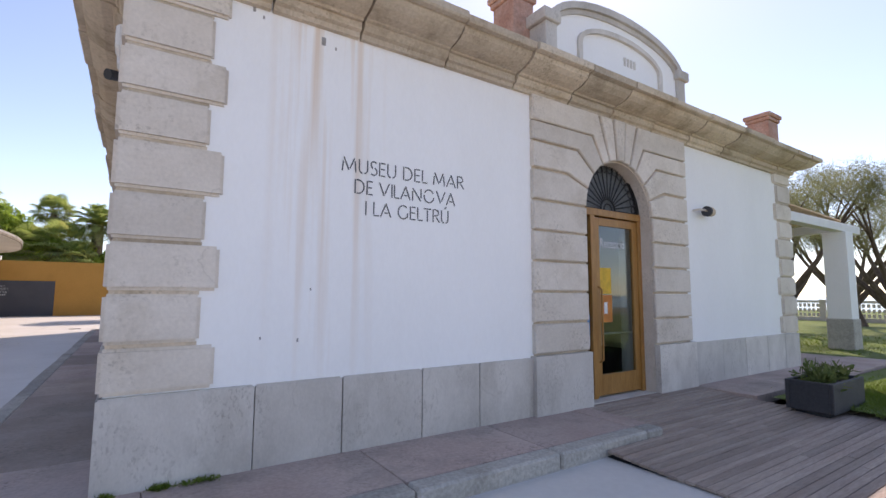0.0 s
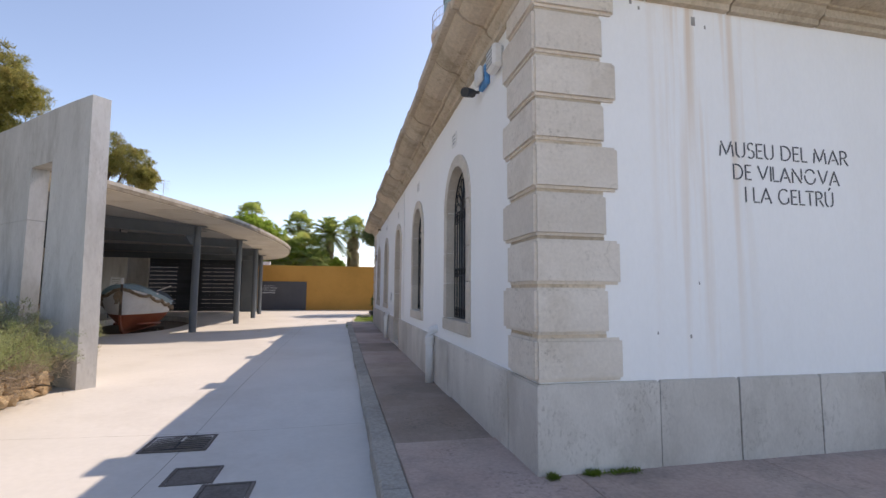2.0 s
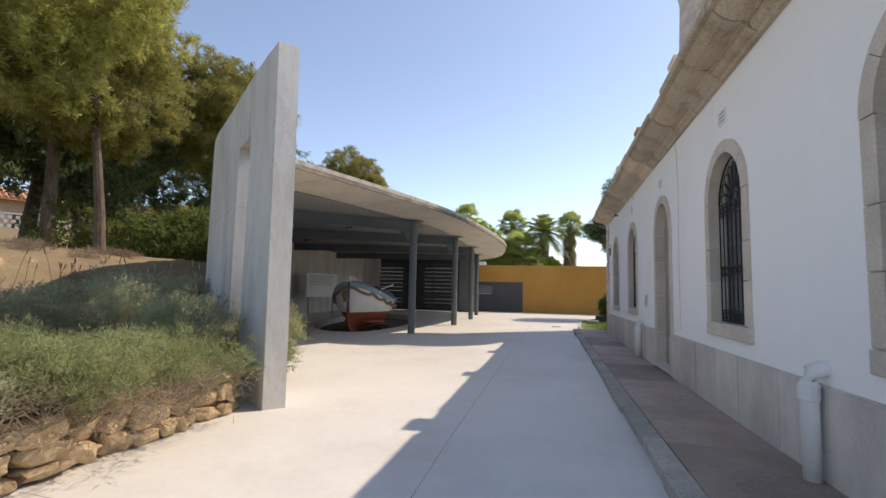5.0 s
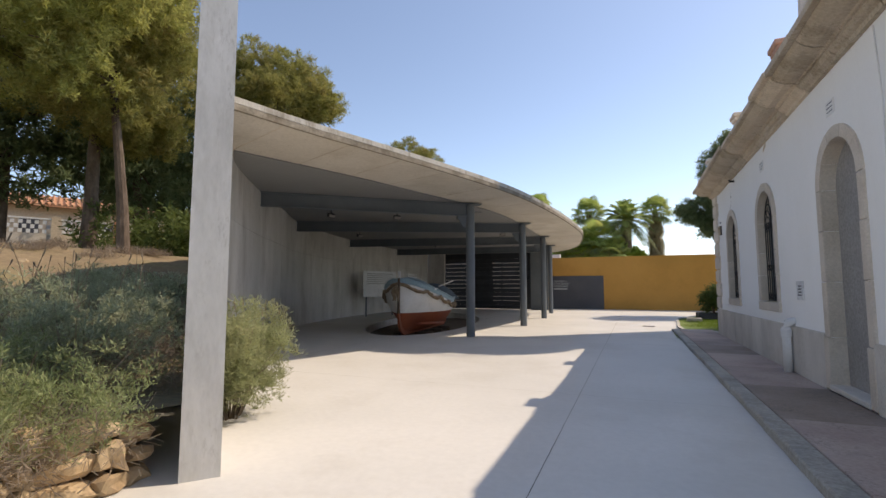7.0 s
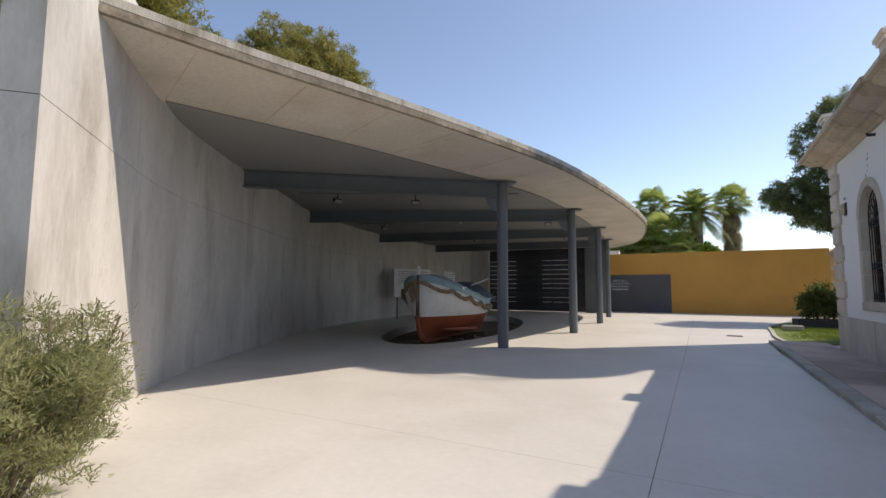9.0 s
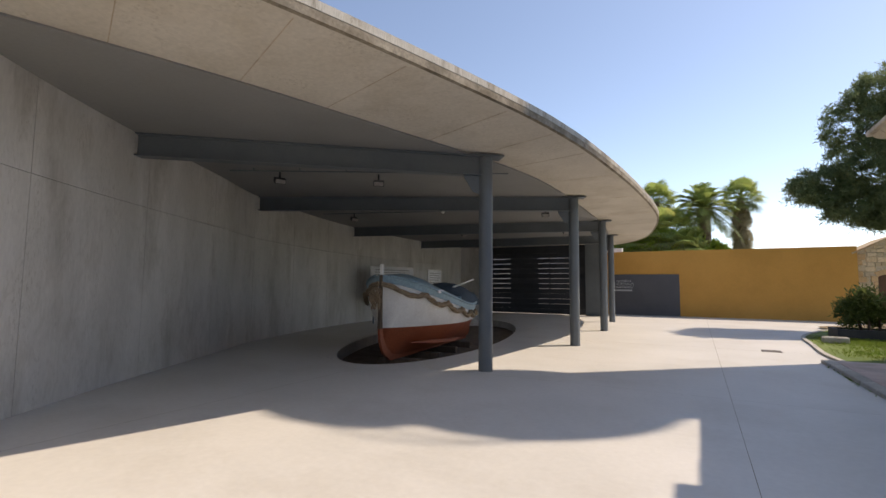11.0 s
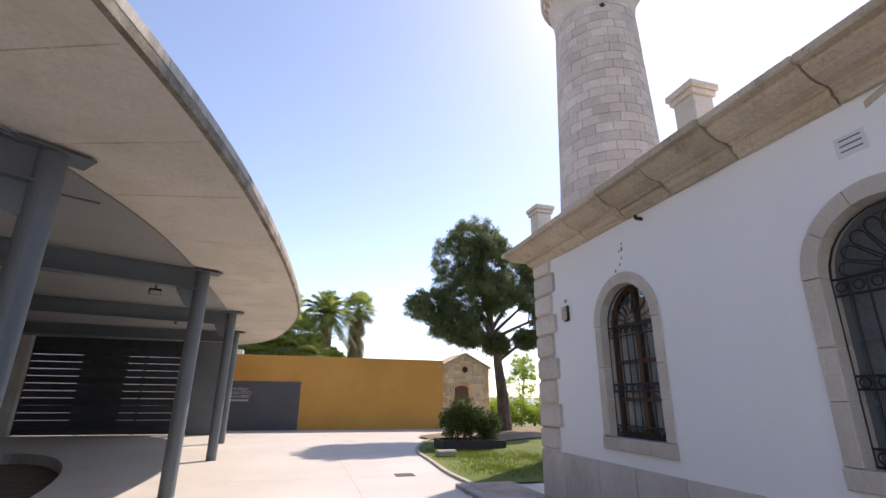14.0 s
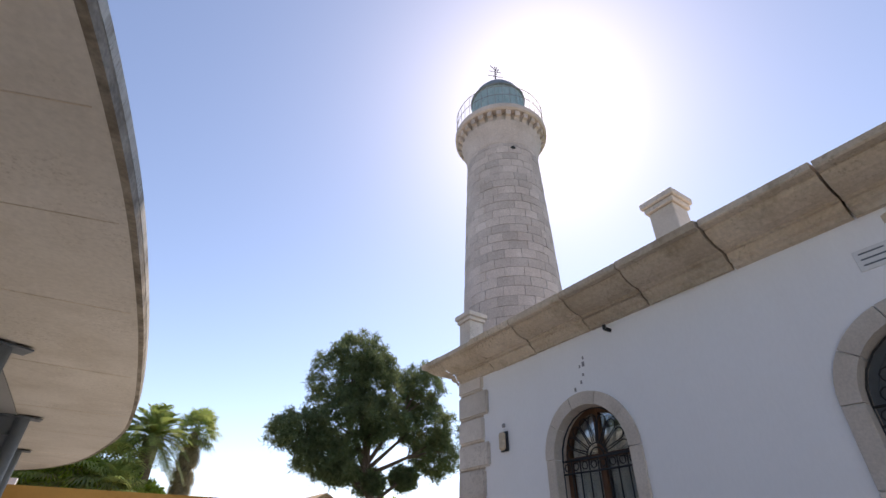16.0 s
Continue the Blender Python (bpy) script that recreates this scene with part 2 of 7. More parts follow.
def leaf_mat(name, a, b, c, scale=0.8):
    m = mat(name, a, b, scale, 0.65, 0.0, 9.0, c=c, c_scale=scale * 1.7, c_amount=0.7, fine_amount=0.35, spec=0.25)
    bsdf = m.node_tree.nodes["Principled BSDF"]
    tr = m.node_tree.nodes.new("ShaderNodeBsdfTranslucent")
    col = bsdf.inputs["Base Color"].links[0].from_socket
    m.node_tree.links.new(col, tr.inputs["Color"])
    mx = m.node_tree.nodes.new("ShaderNodeMixShader")
    mx.inputs[0].default_value = 0.52
    m.node_tree.links.new(bsdf.outputs[0], mx.inputs[1])
    m.node_tree.links.new(tr.outputs[0], mx.inputs[2])
    m.node_tree.links.new(mx.outputs[0], m.node_tree.nodes["Material Output"].inputs["Surface"])
    return m


M_PINE = leaf_mat("pine_needles", (0.36, 0.38, 0.11), (0.47, 0.46, 0.15), (0.45, 0.37, 0.15))
M_PINE_MID = leaf_mat("olive_pine_needles", (0.27, 0.275, 0.08), (0.37, 0.345, 0.12), (0.38, 0.26, 0.11))
M_PINE_DARK = leaf_mat("dark_pine_needles", (0.14, 0.20, 0.10), (0.21, 0.26, 0.125), (0.26, 0.26, 0.12))
M_LAV = leaf_mat("grey_green_shrub", (0.36, 0.40, 0.25), (0.49, 0.52, 0.35), (0.46, 0.41, 0.28), 1.6)
M_SAGE = leaf_mat("olive_sage_shrub", (0.34, 0.37, 0.19), (0.46, 0.48, 0.27), (0.44, 0.39, 0.23), 1.6)
M_ROSEM = leaf_mat("fresh_green_shrub", (0.30, 0.36, 0.16), (0.41, 0.46, 0.23), (0.44, 0.40, 0.25), 1.6)
M_TWIG = leaf_mat("dry_twigs", (0.32, 0.25, 0.19), (0.40, 0.33, 0.26), (0.27, 0.21, 0.16), 2.0)
M_PALM = leaf_mat("palm_leaf", (0.30, 0.40, 0.12), (0.42, 0.50, 0.16), (0.55, 0.48, 0.18), 0.5)
M_PALMOLD = leaf_mat("older_palm_leaf", (0.22, 0.28, 0.11), (0.30, 0.35, 0.14), (0.40, 0.34, 0.16), 0.5)
M_PALMDEAD = leaf_mat("dry_palm_leaf", (0.40, 0.34, 0.20), (0.50, 0.42, 0.27), (0.34, 0.32, 0.18), 0.8)
M_BUSH = leaf_mat("garden_bush", (0.11, 0.155, 0.045), (0.17, 0.22, 0.07), (0.22, 0.20, 0.08), 1.2)
M_LIME = leaf_mat("bright_green_leaves", (0.34, 0.48, 0.08), (0.44, 0.58, 0.12), (0.28, 0.38, 0.07), 0.5)
M_OLIVE = leaf_mat("pale_spring_leaves", (0.24, 0.26, 0.12), (0.30, 0.31, 0.16), (0.22, 0.2, 0.1), 0.6)
M_GRASS = leaf_mat("grass_blades", (0.14, 0.22, 0.035), (0.20, 0.28, 0.05), (0.26, 0.24, 0.09), 1.0)

# front plaster: rust runs below the cornice
M_FRONT = M_PLASTER.copy()
M_FRONT.name = "rust_streaked_plaster"
_n, _l = M_FRONT.node_tree.nodes, M_FRONT.node_tree.links
_b = _n["Principled BSDF"]
_old = _b.inputs["Base Color"].links[0].from_socket
_geo = _n.new("ShaderNodeNewGeometry")
_sep = _n.new("ShaderNodeSeparateXYZ")
_l.new(_geo.outputs["Position"], _sep.inputs[0])
_map = _n.new("ShaderNodeMapping")
_map.inputs["Scale"].default_value = (7.0, 7.0, 0.22)
_l.new(_geo.outputs["Position"], _map.inputs["Vector"])
_nz = _n.new("ShaderNodeTexNoise")
_nz.inputs["Scale"].default_value = 1.0
_nz.inputs["Detail"].default_value = 3.0
_l.new(_map.outputs[0], _nz.inputs["Vector"])


def _range(sock, a, b, lo=0.0, hi=1.0):
    r = _n.new("ShaderNodeMapRange")
    r.inputs[1].default_value, r.inputs[2].default_value, r.inputs[3].default_value, r.inputs[4].default_value = a, b, lo, hi
    _l.new(sock, r.inputs[0])
    return r.outputs[0]


def _mul(a, b):
    m = _n.new("ShaderNodeMath")
    m.operation = "MULTIPLY"
    _l.new(a, m.inputs[0])
    _l.new(b, m.inputs[1])
    return m.outputs[0]


_streak = _range(_nz.outputs[0], 0.5, 0.66)
_win = _mul(_range(_sep.outputs[0], 0.75, 1.0), _range(_sep.outputs[0], 1.95, 1.5))
_top = _range(_sep.outputs[2], 0.9, 4.2, 0.12, 0.75)
_fac = _mul(_mul(_streak, _win), _top)
_mx = _n.new("ShaderNodeMix")
_mx.data_type = "RGBA"
_l.new(_fac, _mx.inputs[0])
_l.new(_old, _mx.inputs[6])
_mx.inputs[7].default_value = (0.66, 0.44, 0.25, 1)
_l.new(_mx.outputs[2], _b.inputs["Base Color"])

M_GLASS = bpy.data.materials.new("window_glass")
M_GLASS.use_nodes = True
_n, _l = M_GLASS.node_tree.nodes, M_GLASS.node_tree.links
_t = _n.new("ShaderNodeBsdfTransparent")
_t.inputs[0].default_value = (0.92, 0.95, 0.94, 1)
_g = _n.new("ShaderNodeBsdfGlossy")
_g.inputs["Roughness"].default_value = 0.03
_m = _n.new("ShaderNodeMixShader")
_m.inputs[0].default_value = 0.22
_l.new(_t.outputs[0], _m.inputs[1])
_l.new(_g.outputs[0], _m.inputs[2])
_l.new(_m.outputs[0], _n["Material Output"].inputs["Surface"])

M_DOORGLASS = M_GLASS.copy()
M_DOORGLASS.name = "greenish_door_glass"
M_DOORGLASS.node_tree.nodes["Mix Shader"].inputs[0].default_value = 0.10
M_DOORGLASS.node_tree.nodes["Transparent BSDF"].inputs[0].default_value = (0.80, 0.86, 0.85, 1)

# ---- mesh helpers ----
def finish(name, bm, material, parent=None, label="", smooth=False):
    me = bpy.data.meshes.new(name)
    bmesh.ops.recalc_face_normals(bm, faces=bm.faces)
    bm.to_mesh(me)
    bm.free()
    me.materials.append(material)
    if smooth:
        for p in me.polygons:
            p.use_smooth = True
    ob = new(name, me)
    if parent:
        ob.parent = parent
    if label:
        ob["label"] = label
    return ob


def part(name, bm, material, parent, label="", smooth=False):
    return finish(name, bm, material, parent, label, smooth)


def structure(ob, label="", category=""):
    return tagged(ob, label, category, kind="structure")


def empty(name, x=0, y=0, z=0):
    ob = new(name)
    ob.location = (x, y, z)
    ob.empty_display_size = 0.1
    bpy.context.view_layer.update()
    return ob


def adopt(ob, parent):
    """Parents ob, whose mesh is in world places, to a thing that stands elsewhere."""
    ob.parent = parent
    ob.matrix_parent_inverse = Matrix.Translation(-parent.location)
    return ob


def nest(ob, owner):
    """Hangs ob, whose mesh shares its owner part's places, one level deeper."""
    ob.parent = owner
    ob.matrix_parent_inverse = Matrix()
    return ob


def box(bm, x0, x1, y0, y1, z0, z1, bevel=0.0):
    vs = [bm.verts.new((x, y, z)) for x in (x0, x1) for y in (y0, y1) for z in (z0, z1)]
    fs = [bm.faces.new([vs[i] for i in f]) for f in ((0, 1, 3, 2), (4, 6, 7, 5), (0, 4, 5, 1), (2, 3, 7, 6), (0, 2, 6, 4), (1, 5, 7, 3))]
    if bevel:
        es = list({e for f in fs for e in f.edges})
        bmesh.ops.bevel(bm, geom=es, offset=bevel, segments=1, affect="EDGES")


def boxbm(*a, **k):
    bm = bmesh.new()
    box(bm, *a, **k)
    return bm


def prism(bm, pts, place, d0, d1):
    """Extrudes a polygon of (u, v) from depth d0 to d1; place(u, v, d) gives the world point."""
    a = [bm.verts.new(place(u, v, d0)) for u, v in pts]
    b = [bm.verts.new(place(u, v, d1)) for u, v in pts]
    bm.faces.new(a)
    bm.faces.new(b[::-1])
    for i in range(len(pts)):
        j = (i + 1) % len(pts)
        bm.faces.new((a[i], b[i], b[j], a[j]))


def west(u, v, d):
    return (d, u, v)


def south(u, v, d):
    return (u, d, v)


def arch_fill(bm, c, r, spring, top, place, d0, d1, n=16):
    """The wall above an arched opening."""
    pts = [(c - r * math.cos(math.pi * i / n), spring + r * math.sin(math.pi * i / n)) for i in range(n + 1)]
    for (u0, v0), (u1, v1) in zip(pts, pts[1:]):
        prism(bm, [(u0, v0), (u1, v1), (u1, top), (u0, top)], place, d0, d1)


def arch_ring(bm, c, r0, r1, spring, place, d0, d1, a0=0.0, a1=math.pi, n=8):
    for i in range(n):
        b0, b1 = a0 + (a1 - a0) * i / n, a0 + (a1 - a0) * (i + 1) / n
        prism(bm, [(c - r * math.cos(b), spring + r * math.sin(b)) for r, b in ((r0, b0), (r1, b0), (r1, b1), (r0, b1))], place, d0, d1)


def tube(bm, pts, radii, sides=8):
    """A tapered tube along points."""
    pts = [Vector(p) for p in pts]
    if isinstance(radii, (int, float)):
        radii = [radii] * len(pts)
    rings = []
    up = Vector((0.31, 0.17, 0.93))
    for i, p in enumerate(pts):
        d = (pts[min(i + 1, len(pts) - 1)] - pts[max(i - 1, 0)]).normalized()
        u = d.cross(up)
        if u.length < 0.05:
            u = d.cross(Vector((1, 0, 0)))
        u.normalize()
        w = d.cross(u)
        rings.append([bm.verts.new(p + (u * math.cos(2 * math.pi * k / sides) + w * math.sin(2 * math.pi * k / sides)) * radii[i]) for k in range(sides)])
    for a, b in zip(rings, rings[1:]):
        for k in range(sides):
            bm.faces.new((a[k], a[(k + 1) % sides], b[(k + 1) % sides], b[k]))
    bm.faces.new(rings[0][::-1])
    bm.faces.new(rings[-1])


def tubebm(pts, radii, sides=8):
    bm = bmesh.new()
    tube(bm, pts, radii, sides)
    return bm


def lathe(bm, profile, cx, cy, n=32):
    """Turns a profile of (radius, z) round an upright axis."""
    rings = [[bm.verts.new((cx + r * math.cos(2 * math.pi * k / n), cy + r * math.sin(2 * math.pi * k / n), z)) for k in range(n)] for r, z in profile]
    for a, b in zip(rings, rings[1:]):
        for k in range(n):
            bm.faces.new((a[k], a[(k + 1) % n], b[(k + 1) % n], b[k]))
    bm.faces.new(rings[0][::-1])
    bm.faces.new(rings[-1])


def sweep(bm, profile, path_a, path_b, nrm):
    """A straight moulding: profile of (out, z) from plan point a to b, out along nrm."""
    a = [bm.verts.new((path_a[0] + nrm[0] * d, path_a[1] + nrm[1] * d, z)) for d, z in profile]
    b = [bm.verts.new((path_b[0] + nrm[0] * d, path_b[1] + nrm[1] * d, z)) for d, z in profile]
    bm.faces.new(a)
    bm.faces.new(b[::-1])
    for i in range(len(profile)):
        j = (i + 1) % len(profile)
        bm.faces.new((a[i], b[i], b[j], a[j]))


def spline(pts, n=8):
    """Catmull-Rom through plan points."""
    P = [Vector(p) for p in pts]
    P = [P[0] * 2 - P[1]] + P + [P[-1] * 2 - P[-2]]
    out = []
    for i in range(1, len(P) - 2):
        for k in range(n):
            t = k / n
            out.append(0.5 * ((2 * P[i]) + (P[i + 1] - P[i - 1]) * t + (2 * P[i - 1] - 5 * P[i] + 4 * P[i + 1] - P[i + 2]) * t * t + (3 * P[i] - P[i - 1] - 3 * P[i + 1] + P[i + 2]) * t ** 3))
    out.append(P[-2])
    return out


def raw_mesh(name, verts, faces, material, parent=None, smooth=False):
    me = bpy.data.meshes.new(name)
    me.from_pydata(verts, [], faces)
    me.materials.append(material)
    if smooth:
        me.polygons.foreach_set("use_smooth", [True] * len(me.polygons))
    ob = new(name, me)
    if parent:
        ob.parent = parent
    return ob


def leaves(name, lobes, clumps, per, leaf, width, material, parent=None, seed=1, spread=0.5, up=0.0, shell=0.55, jitter=0.45):
    """Many small leaves: lobes of (x, y, z, rx, ry, rz), clumps in each, leaves round each clump."""
    rng = np.random.default_rng(seed)
    cs = []
    for x, y, z, rx, ry, rz in lobes:
        d = rng.normal(size=(clumps, 3))
        d /= np.linalg.norm(d, axis=1)[:, None]
        rad = shell + (1 - shell) * rng.random((clumps, 1)) ** 0.6
        cs.append(np.array([x, y, z]) + d * rad * np.array([rx, ry, rz]) * (0.85 + 0.3 * rng.random((clumps, 1))))
    cs = np.concatenate(cs)
    n = len(cs) * per
    d = rng.normal(size=(n, 3))
    d /= np.linalg.norm(d, axis=1)[:, None]
    d[:, 2] += up
    d /= np.linalg.norm(d, axis=1)[:, None]
    base = np.repeat(cs, per, axis=0) + d * (rng.random((n, 1)) * spread)
    d = d + jitter * rng.normal(size=(n, 3))
    d /= np.linalg.norm(d, axis=1)[:, None]
    ln = leaf * (0.6 + 0.8 * rng.random((n, 1)))
    side = np.cross(d, rng.normal(size=(n, 3)))
    side /= np.linalg.norm(side, axis=1)[:, None] + 1e-9
    w = width * (0.7 + 0.6 * rng.random((n, 1)))
    v = np.stack([base - side * w * 0.5, base + side * w * 0.5, base + d * ln + side * w * 0.25, base + d * ln - side * w * 0.25], axis=1).reshape(-1, 3)
    f = np.arange(n * 4).reshape(-1, 4)
    me = bpy.data.meshes.new(name)
    me.vertices.add(n * 4)
    me.vertices.foreach_set("co", v.ravel())
    me.loops.add(n * 4)
    me.loops.foreach_set("vertex_index", f.ravel())
    me.polygons.add(n)
    me.polygons.foreach_set("loop_start", np.arange(0, n * 4, 4))
    me.polygons.foreach_set("loop_total", np.full(n, 4))
    me.update(calc_edges=True)
    me.materials.append(material)
    ob = new(name, me)
    if parent:
        ob.parent = parent
    return ob


def text_mesh(name, words, width, height, material, place, parent=None, thick=0.004, thin=0.0):
    """Letters of the built-in font, fitted into width and height; place(u, v, d) sets them on a wall."""
    cu = bpy.data.curves.new(name, "FONT")
    cu.body = words
    cu.extrude = thick
    cu.offset = thin
    cu.resolution_u = 3
    ob = new(name, cu)
    bpy.context.view_layer.update()
    me = bpy.data.meshes.new_from_object(ob.evaluated_get(bpy.context.evaluated_depsgraph_get()))
    bpy.data.objects.remove(ob)
    xs = [v.co.x for v in me.vertices]
    ys = [v.co.y for v in me.vertices]
    x0, sx, sy = min(xs), width / (max(xs) - min(xs)), height / max(ys)
    for v in me.vertices:
        v.co = place((v.co.x - x0) * sx, v.co.y * sy, v.co.z)
    me.materials.clear()
    me.materials.append(material)
    ob = new(name, me)
    if parent:
        ob.parent = parent
    return ob


# ---- ground, yard and pavements ----
def yard_z(x, y):
    return -0.09 * math.exp(-((x + 3.0) ** 2 / 6 + (y - 5.6) ** 2 / 5))


bm = bmesh.new()
S = 1500
vs = [bm.verts.new(p) for p in ((-S, -S, -0.3), (S, -S, -0.3), (S, S, -0.3), (-S, S, -0.3))]
bm.faces.new(vs)
structure(finish("ground", bm, M_GROUND), "dry pale earth reaching to the horizon", "ground")

# the yard: joints are real grooves between cast bays; the pit under the boat stays open
PIT = (-10.68, 25.0, 2.06, 6.3)
PIT_LEAN = -0.21


def in_pit(x, y, grow=0.0):
    return ((x - PIT[0] - PIT_LEAN * (y - PIT[1])) / (PIT[2] + grow)) ** 2 + ((y - PIT[1]) / (PIT[3] + grow)) ** 2 < 1


yard = structure(empty("yard"), "smooth pale grey concrete yard with thin joints", "yard")
xs_cut = [-18.0, -9.0, -3.26, 6.0, 14.0]
ys_cut = [-14.0, -6.0, 0.5, 6.5, 12.8, 19.0, 25.2, 31.5, 39.9]
for i in range(len(xs_cut) - 1):
    for j in range(len(ys_cut) - 1):
        x0, x1, y0, y1 = xs_cut[i] + 0.0025, xs_cut[i + 1] - 0.0025, ys_cut[j] + 0.002, ys_cut[j + 1] - 0.002
        if x0 > 5.9 and y1 > 4.0:
            continue
        bm = bmesh.new()
        pit_here = x1 > -15 and x0 < -7 and y1 > 17.5 and y0 < 32
        nx = max(2, int((x1 - x0) / (0.12 if pit_here else 0.5)))
        ny = max(2, int((y1 - y0) / (0.12 if pit_here else 0.5)))
        g = [[bm.verts.new((x0 + (x1 - x0) * a / nx, y0 + (y1 - y0) * b / ny, 0)) for b in range(ny + 1)] for a in range(nx + 1)]
        for a in range(nx):
            for b in range(ny):
                q = (g[a][b], g[a + 1][b], g[a + 1][b + 1], g[a][b + 1])
                if pit_here and all(in_pit(v.co.x, v.co.y) for v in q):
                    continue
                bm.faces.new(q)
        if pit_here:
            for v in bm.verts:
                dx, dy = v.co.x - PIT[0] - PIT_LEAN * (v.co.y - PIT[1]), v.co.y - PIT[1]
                rr = math.sqrt((dx / PIT[2]) ** 2 + (dy / PIT[3]) ** 2)
                if 0.82 < rr < 1.0:
                    v.co.x += (dx + PIT_LEAN * dy) / rr * (1 - rr)
                    v.co.y += dy / rr * (1 - rr)
            bmesh.ops.delete(bm, geom=[v for v in bm.verts if not v.link_faces], context="VERTS")
        for v in bm.verts:
            v.co.z = yard_z(v.co.x, v.co.y)
        part("concrete_bay", bm, M_YARD, yard)

bm = bmesh.new()
ring = [(PIT[0] + PIT[2] * 1.0 * math.cos(a) + PIT_LEAN * PIT[3] * math.sin(a), PIT[1] + PIT[3] * 1.0 * math.sin(a)) for a in np.linspace(0, 2 * math.pi, 73)[:-1]]
top = [bm.verts.new((x, y, 0.002)) for x, y in ring]
bot = [bm.verts.new((x, y, -0.28)) for x, y in ring]
for k in range(72):
    bm.faces.new((top[k], top[(k + 1) % 72], bot[(k + 1) % 72], bot[k]))
pit = structure(finish("pit", bm, M_CONC), "sunken oval pit edged with concrete under the boat", "pit")
bm = bmesh.new()
bm.faces.new([bm.verts.new((x, y, -0.27)) for x, y in ring])
part("pit_floor", bm, M_PEBBLE, pit, "brown earth floor")

# raised pavement round the museum, in slabs behind a worn kerb
pavement = structure(empty("pavement"), "raised reddish slab pavement with a worn stone kerb", "pavement")
rng = random.Random(5)


def pave_z(y):
    """The yard climbs gently against the level of the pavement."""
    return 0.14 - 0.045 * max(0.0, min(1.0, (y - 4.0) / 4.0)) - 0.03 * max(0.0, min(1.0, (y - 8.0) / 15.0))


y = 3.32
while y < 23.6:
    ln = rng.uniform(1.5, 1.9)
    y1 = min(y + ln, 23.7)
    # three stretches of slabs take the darker, browner paving colour
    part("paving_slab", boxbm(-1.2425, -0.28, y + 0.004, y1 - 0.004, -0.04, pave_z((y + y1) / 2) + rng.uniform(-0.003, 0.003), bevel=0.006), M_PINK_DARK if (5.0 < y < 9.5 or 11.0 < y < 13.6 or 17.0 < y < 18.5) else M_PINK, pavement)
    y = y1
y = 3.0
while y < 23.7:
    y1 = min(y + rng.uniform(0.8, 1.3), 23.7)
    w = rng.uniform(-0.012, 0.012)
    part("kerb_stone", boxbm(-1.44 + w, -1.243, y + 0.003, y1 - 0.003, -0.12, pave_z((y + y1) / 2) + rng.uniform(-0.006, 0.004), bevel=0.014), M_KERB, pavement)
    y = y1
x = -1.24
while x < 4.7:
    x1 = min(x + rng.uniform(1.2, 1.7), 4.7)
    part("paving_slab", boxbm(x + 0.004, x1 - 0.004, 3.22, 4.12, 0.0, 0.14 + rng.uniform(-0.003, 0.003), bevel=0.006), M_PINK, pavement)
    part("kerb_stone", boxbm(x + 0.005, x1 - 0.005, 3.03 + rng.uniform(-0.015, 0.01), 3.215, -0.12, 0.142, bevel=0.02), M_KERB, pavement)
    x = x1
x = 7.3
while x < 14.0:
    x1 = min(x + 1.4, 14.0)
    part("paving_slab", boxbm(x + 0.004, x1 - 0.004, 3.22, 4.12, 0.0, 0.14, bevel=0.006), M_PINK, pavement)
    x = x1
for x in (11.4, 12.6):
    part("paving_slab", boxbm(x + 0.004, x + 1.196, 4.13, 9.0, 0.0, 0.14, bevel=0.006), M_PINK, pavement)

# ---- the museum ----
XW, YS, XE, YN = -0.26, 4.13, 11.26, 22.30
WALL_TOP = 4.2
CEN = [6.75, 10.0, 13.27, 16.62, 19.79]
R_IN, R_OUT, SPRING, SILL = 0.55, 0.69, 2.63, 1.12


def arched_wall(name, openings, u0, u1, place, d0, d1, z0, top, label):
    """A wall with arched openings of (centre, radius, spring, bottom)."""
    bm = bmesh.new()
    u = u0
    for c, r, sp, bottom in openings:
        prism(bm, [(u, z0), (c - r, z0), (c - r, top), (u, top)], place, d0, d1)
        if bottom > z0:
            prism(bm, [(c - r, z0), (c + r, z0), (c + r, bottom), (c - r, bottom)], place, d0, d1)
        arch_fill(bm, c, r, sp, top, place, d0, d1)
        u = c + r
    prism(bm, [(u, z0), (u1, z0), (u1, top), (u, top)], place, d0, d1)
    return structure(finish(name, bm, M_FRONT if place is south else M_PLASTER), label, "wall")


wall_west = arched_wall("wall_west", [(c, R_IN, SPRING, 0.1 if k == 2 else SILL) for k, c in enumerate(CEN)], YS, YN, west, XW, XW + 0.55, 0.05, WALL_TOP, "whitewashed plaster wall with arched stone-framed openings")
PC, PR, PSPRING = 5.57, 0.74, 2.70
wall_south = arched_wall("wall_south", [(PC, PR, PSPRING, 0.05)], XW + 0.55, XE, south, YS, YS + 0.55, 0.05, WALL_TOP, "white rust-streaked plaster front with a stone portal")
bm = bmesh.new()
box(bm, XE - 0.5, XE, YS + 0.55, YN, 0.05, WALL_TOP)
structure(finish("wall_east", bm, M_PLASTER), "white plaster side wall of the museum", "wall")
bm = bmesh.new()
box(bm, XW + 0.55, XE - 0.5, YN - 0.5, YN, 0.05, WALL_TOP)
structure(finish("wall_north", bm, M_PLASTER), "white plaster back wall of the museum", "wall")
bm = bmesh.new()
box(bm, XW - 0.05, XE + 0.05, YS - 0.05, YN + 0.05, WALL_TOP + 0.005, 4.40)
structure(finish("ceiling", bm, M_CORNICE), "flat roof slab of the museum", "roof")
# floor coloured near-black, so the unlit room's shade is in its colour
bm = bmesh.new()
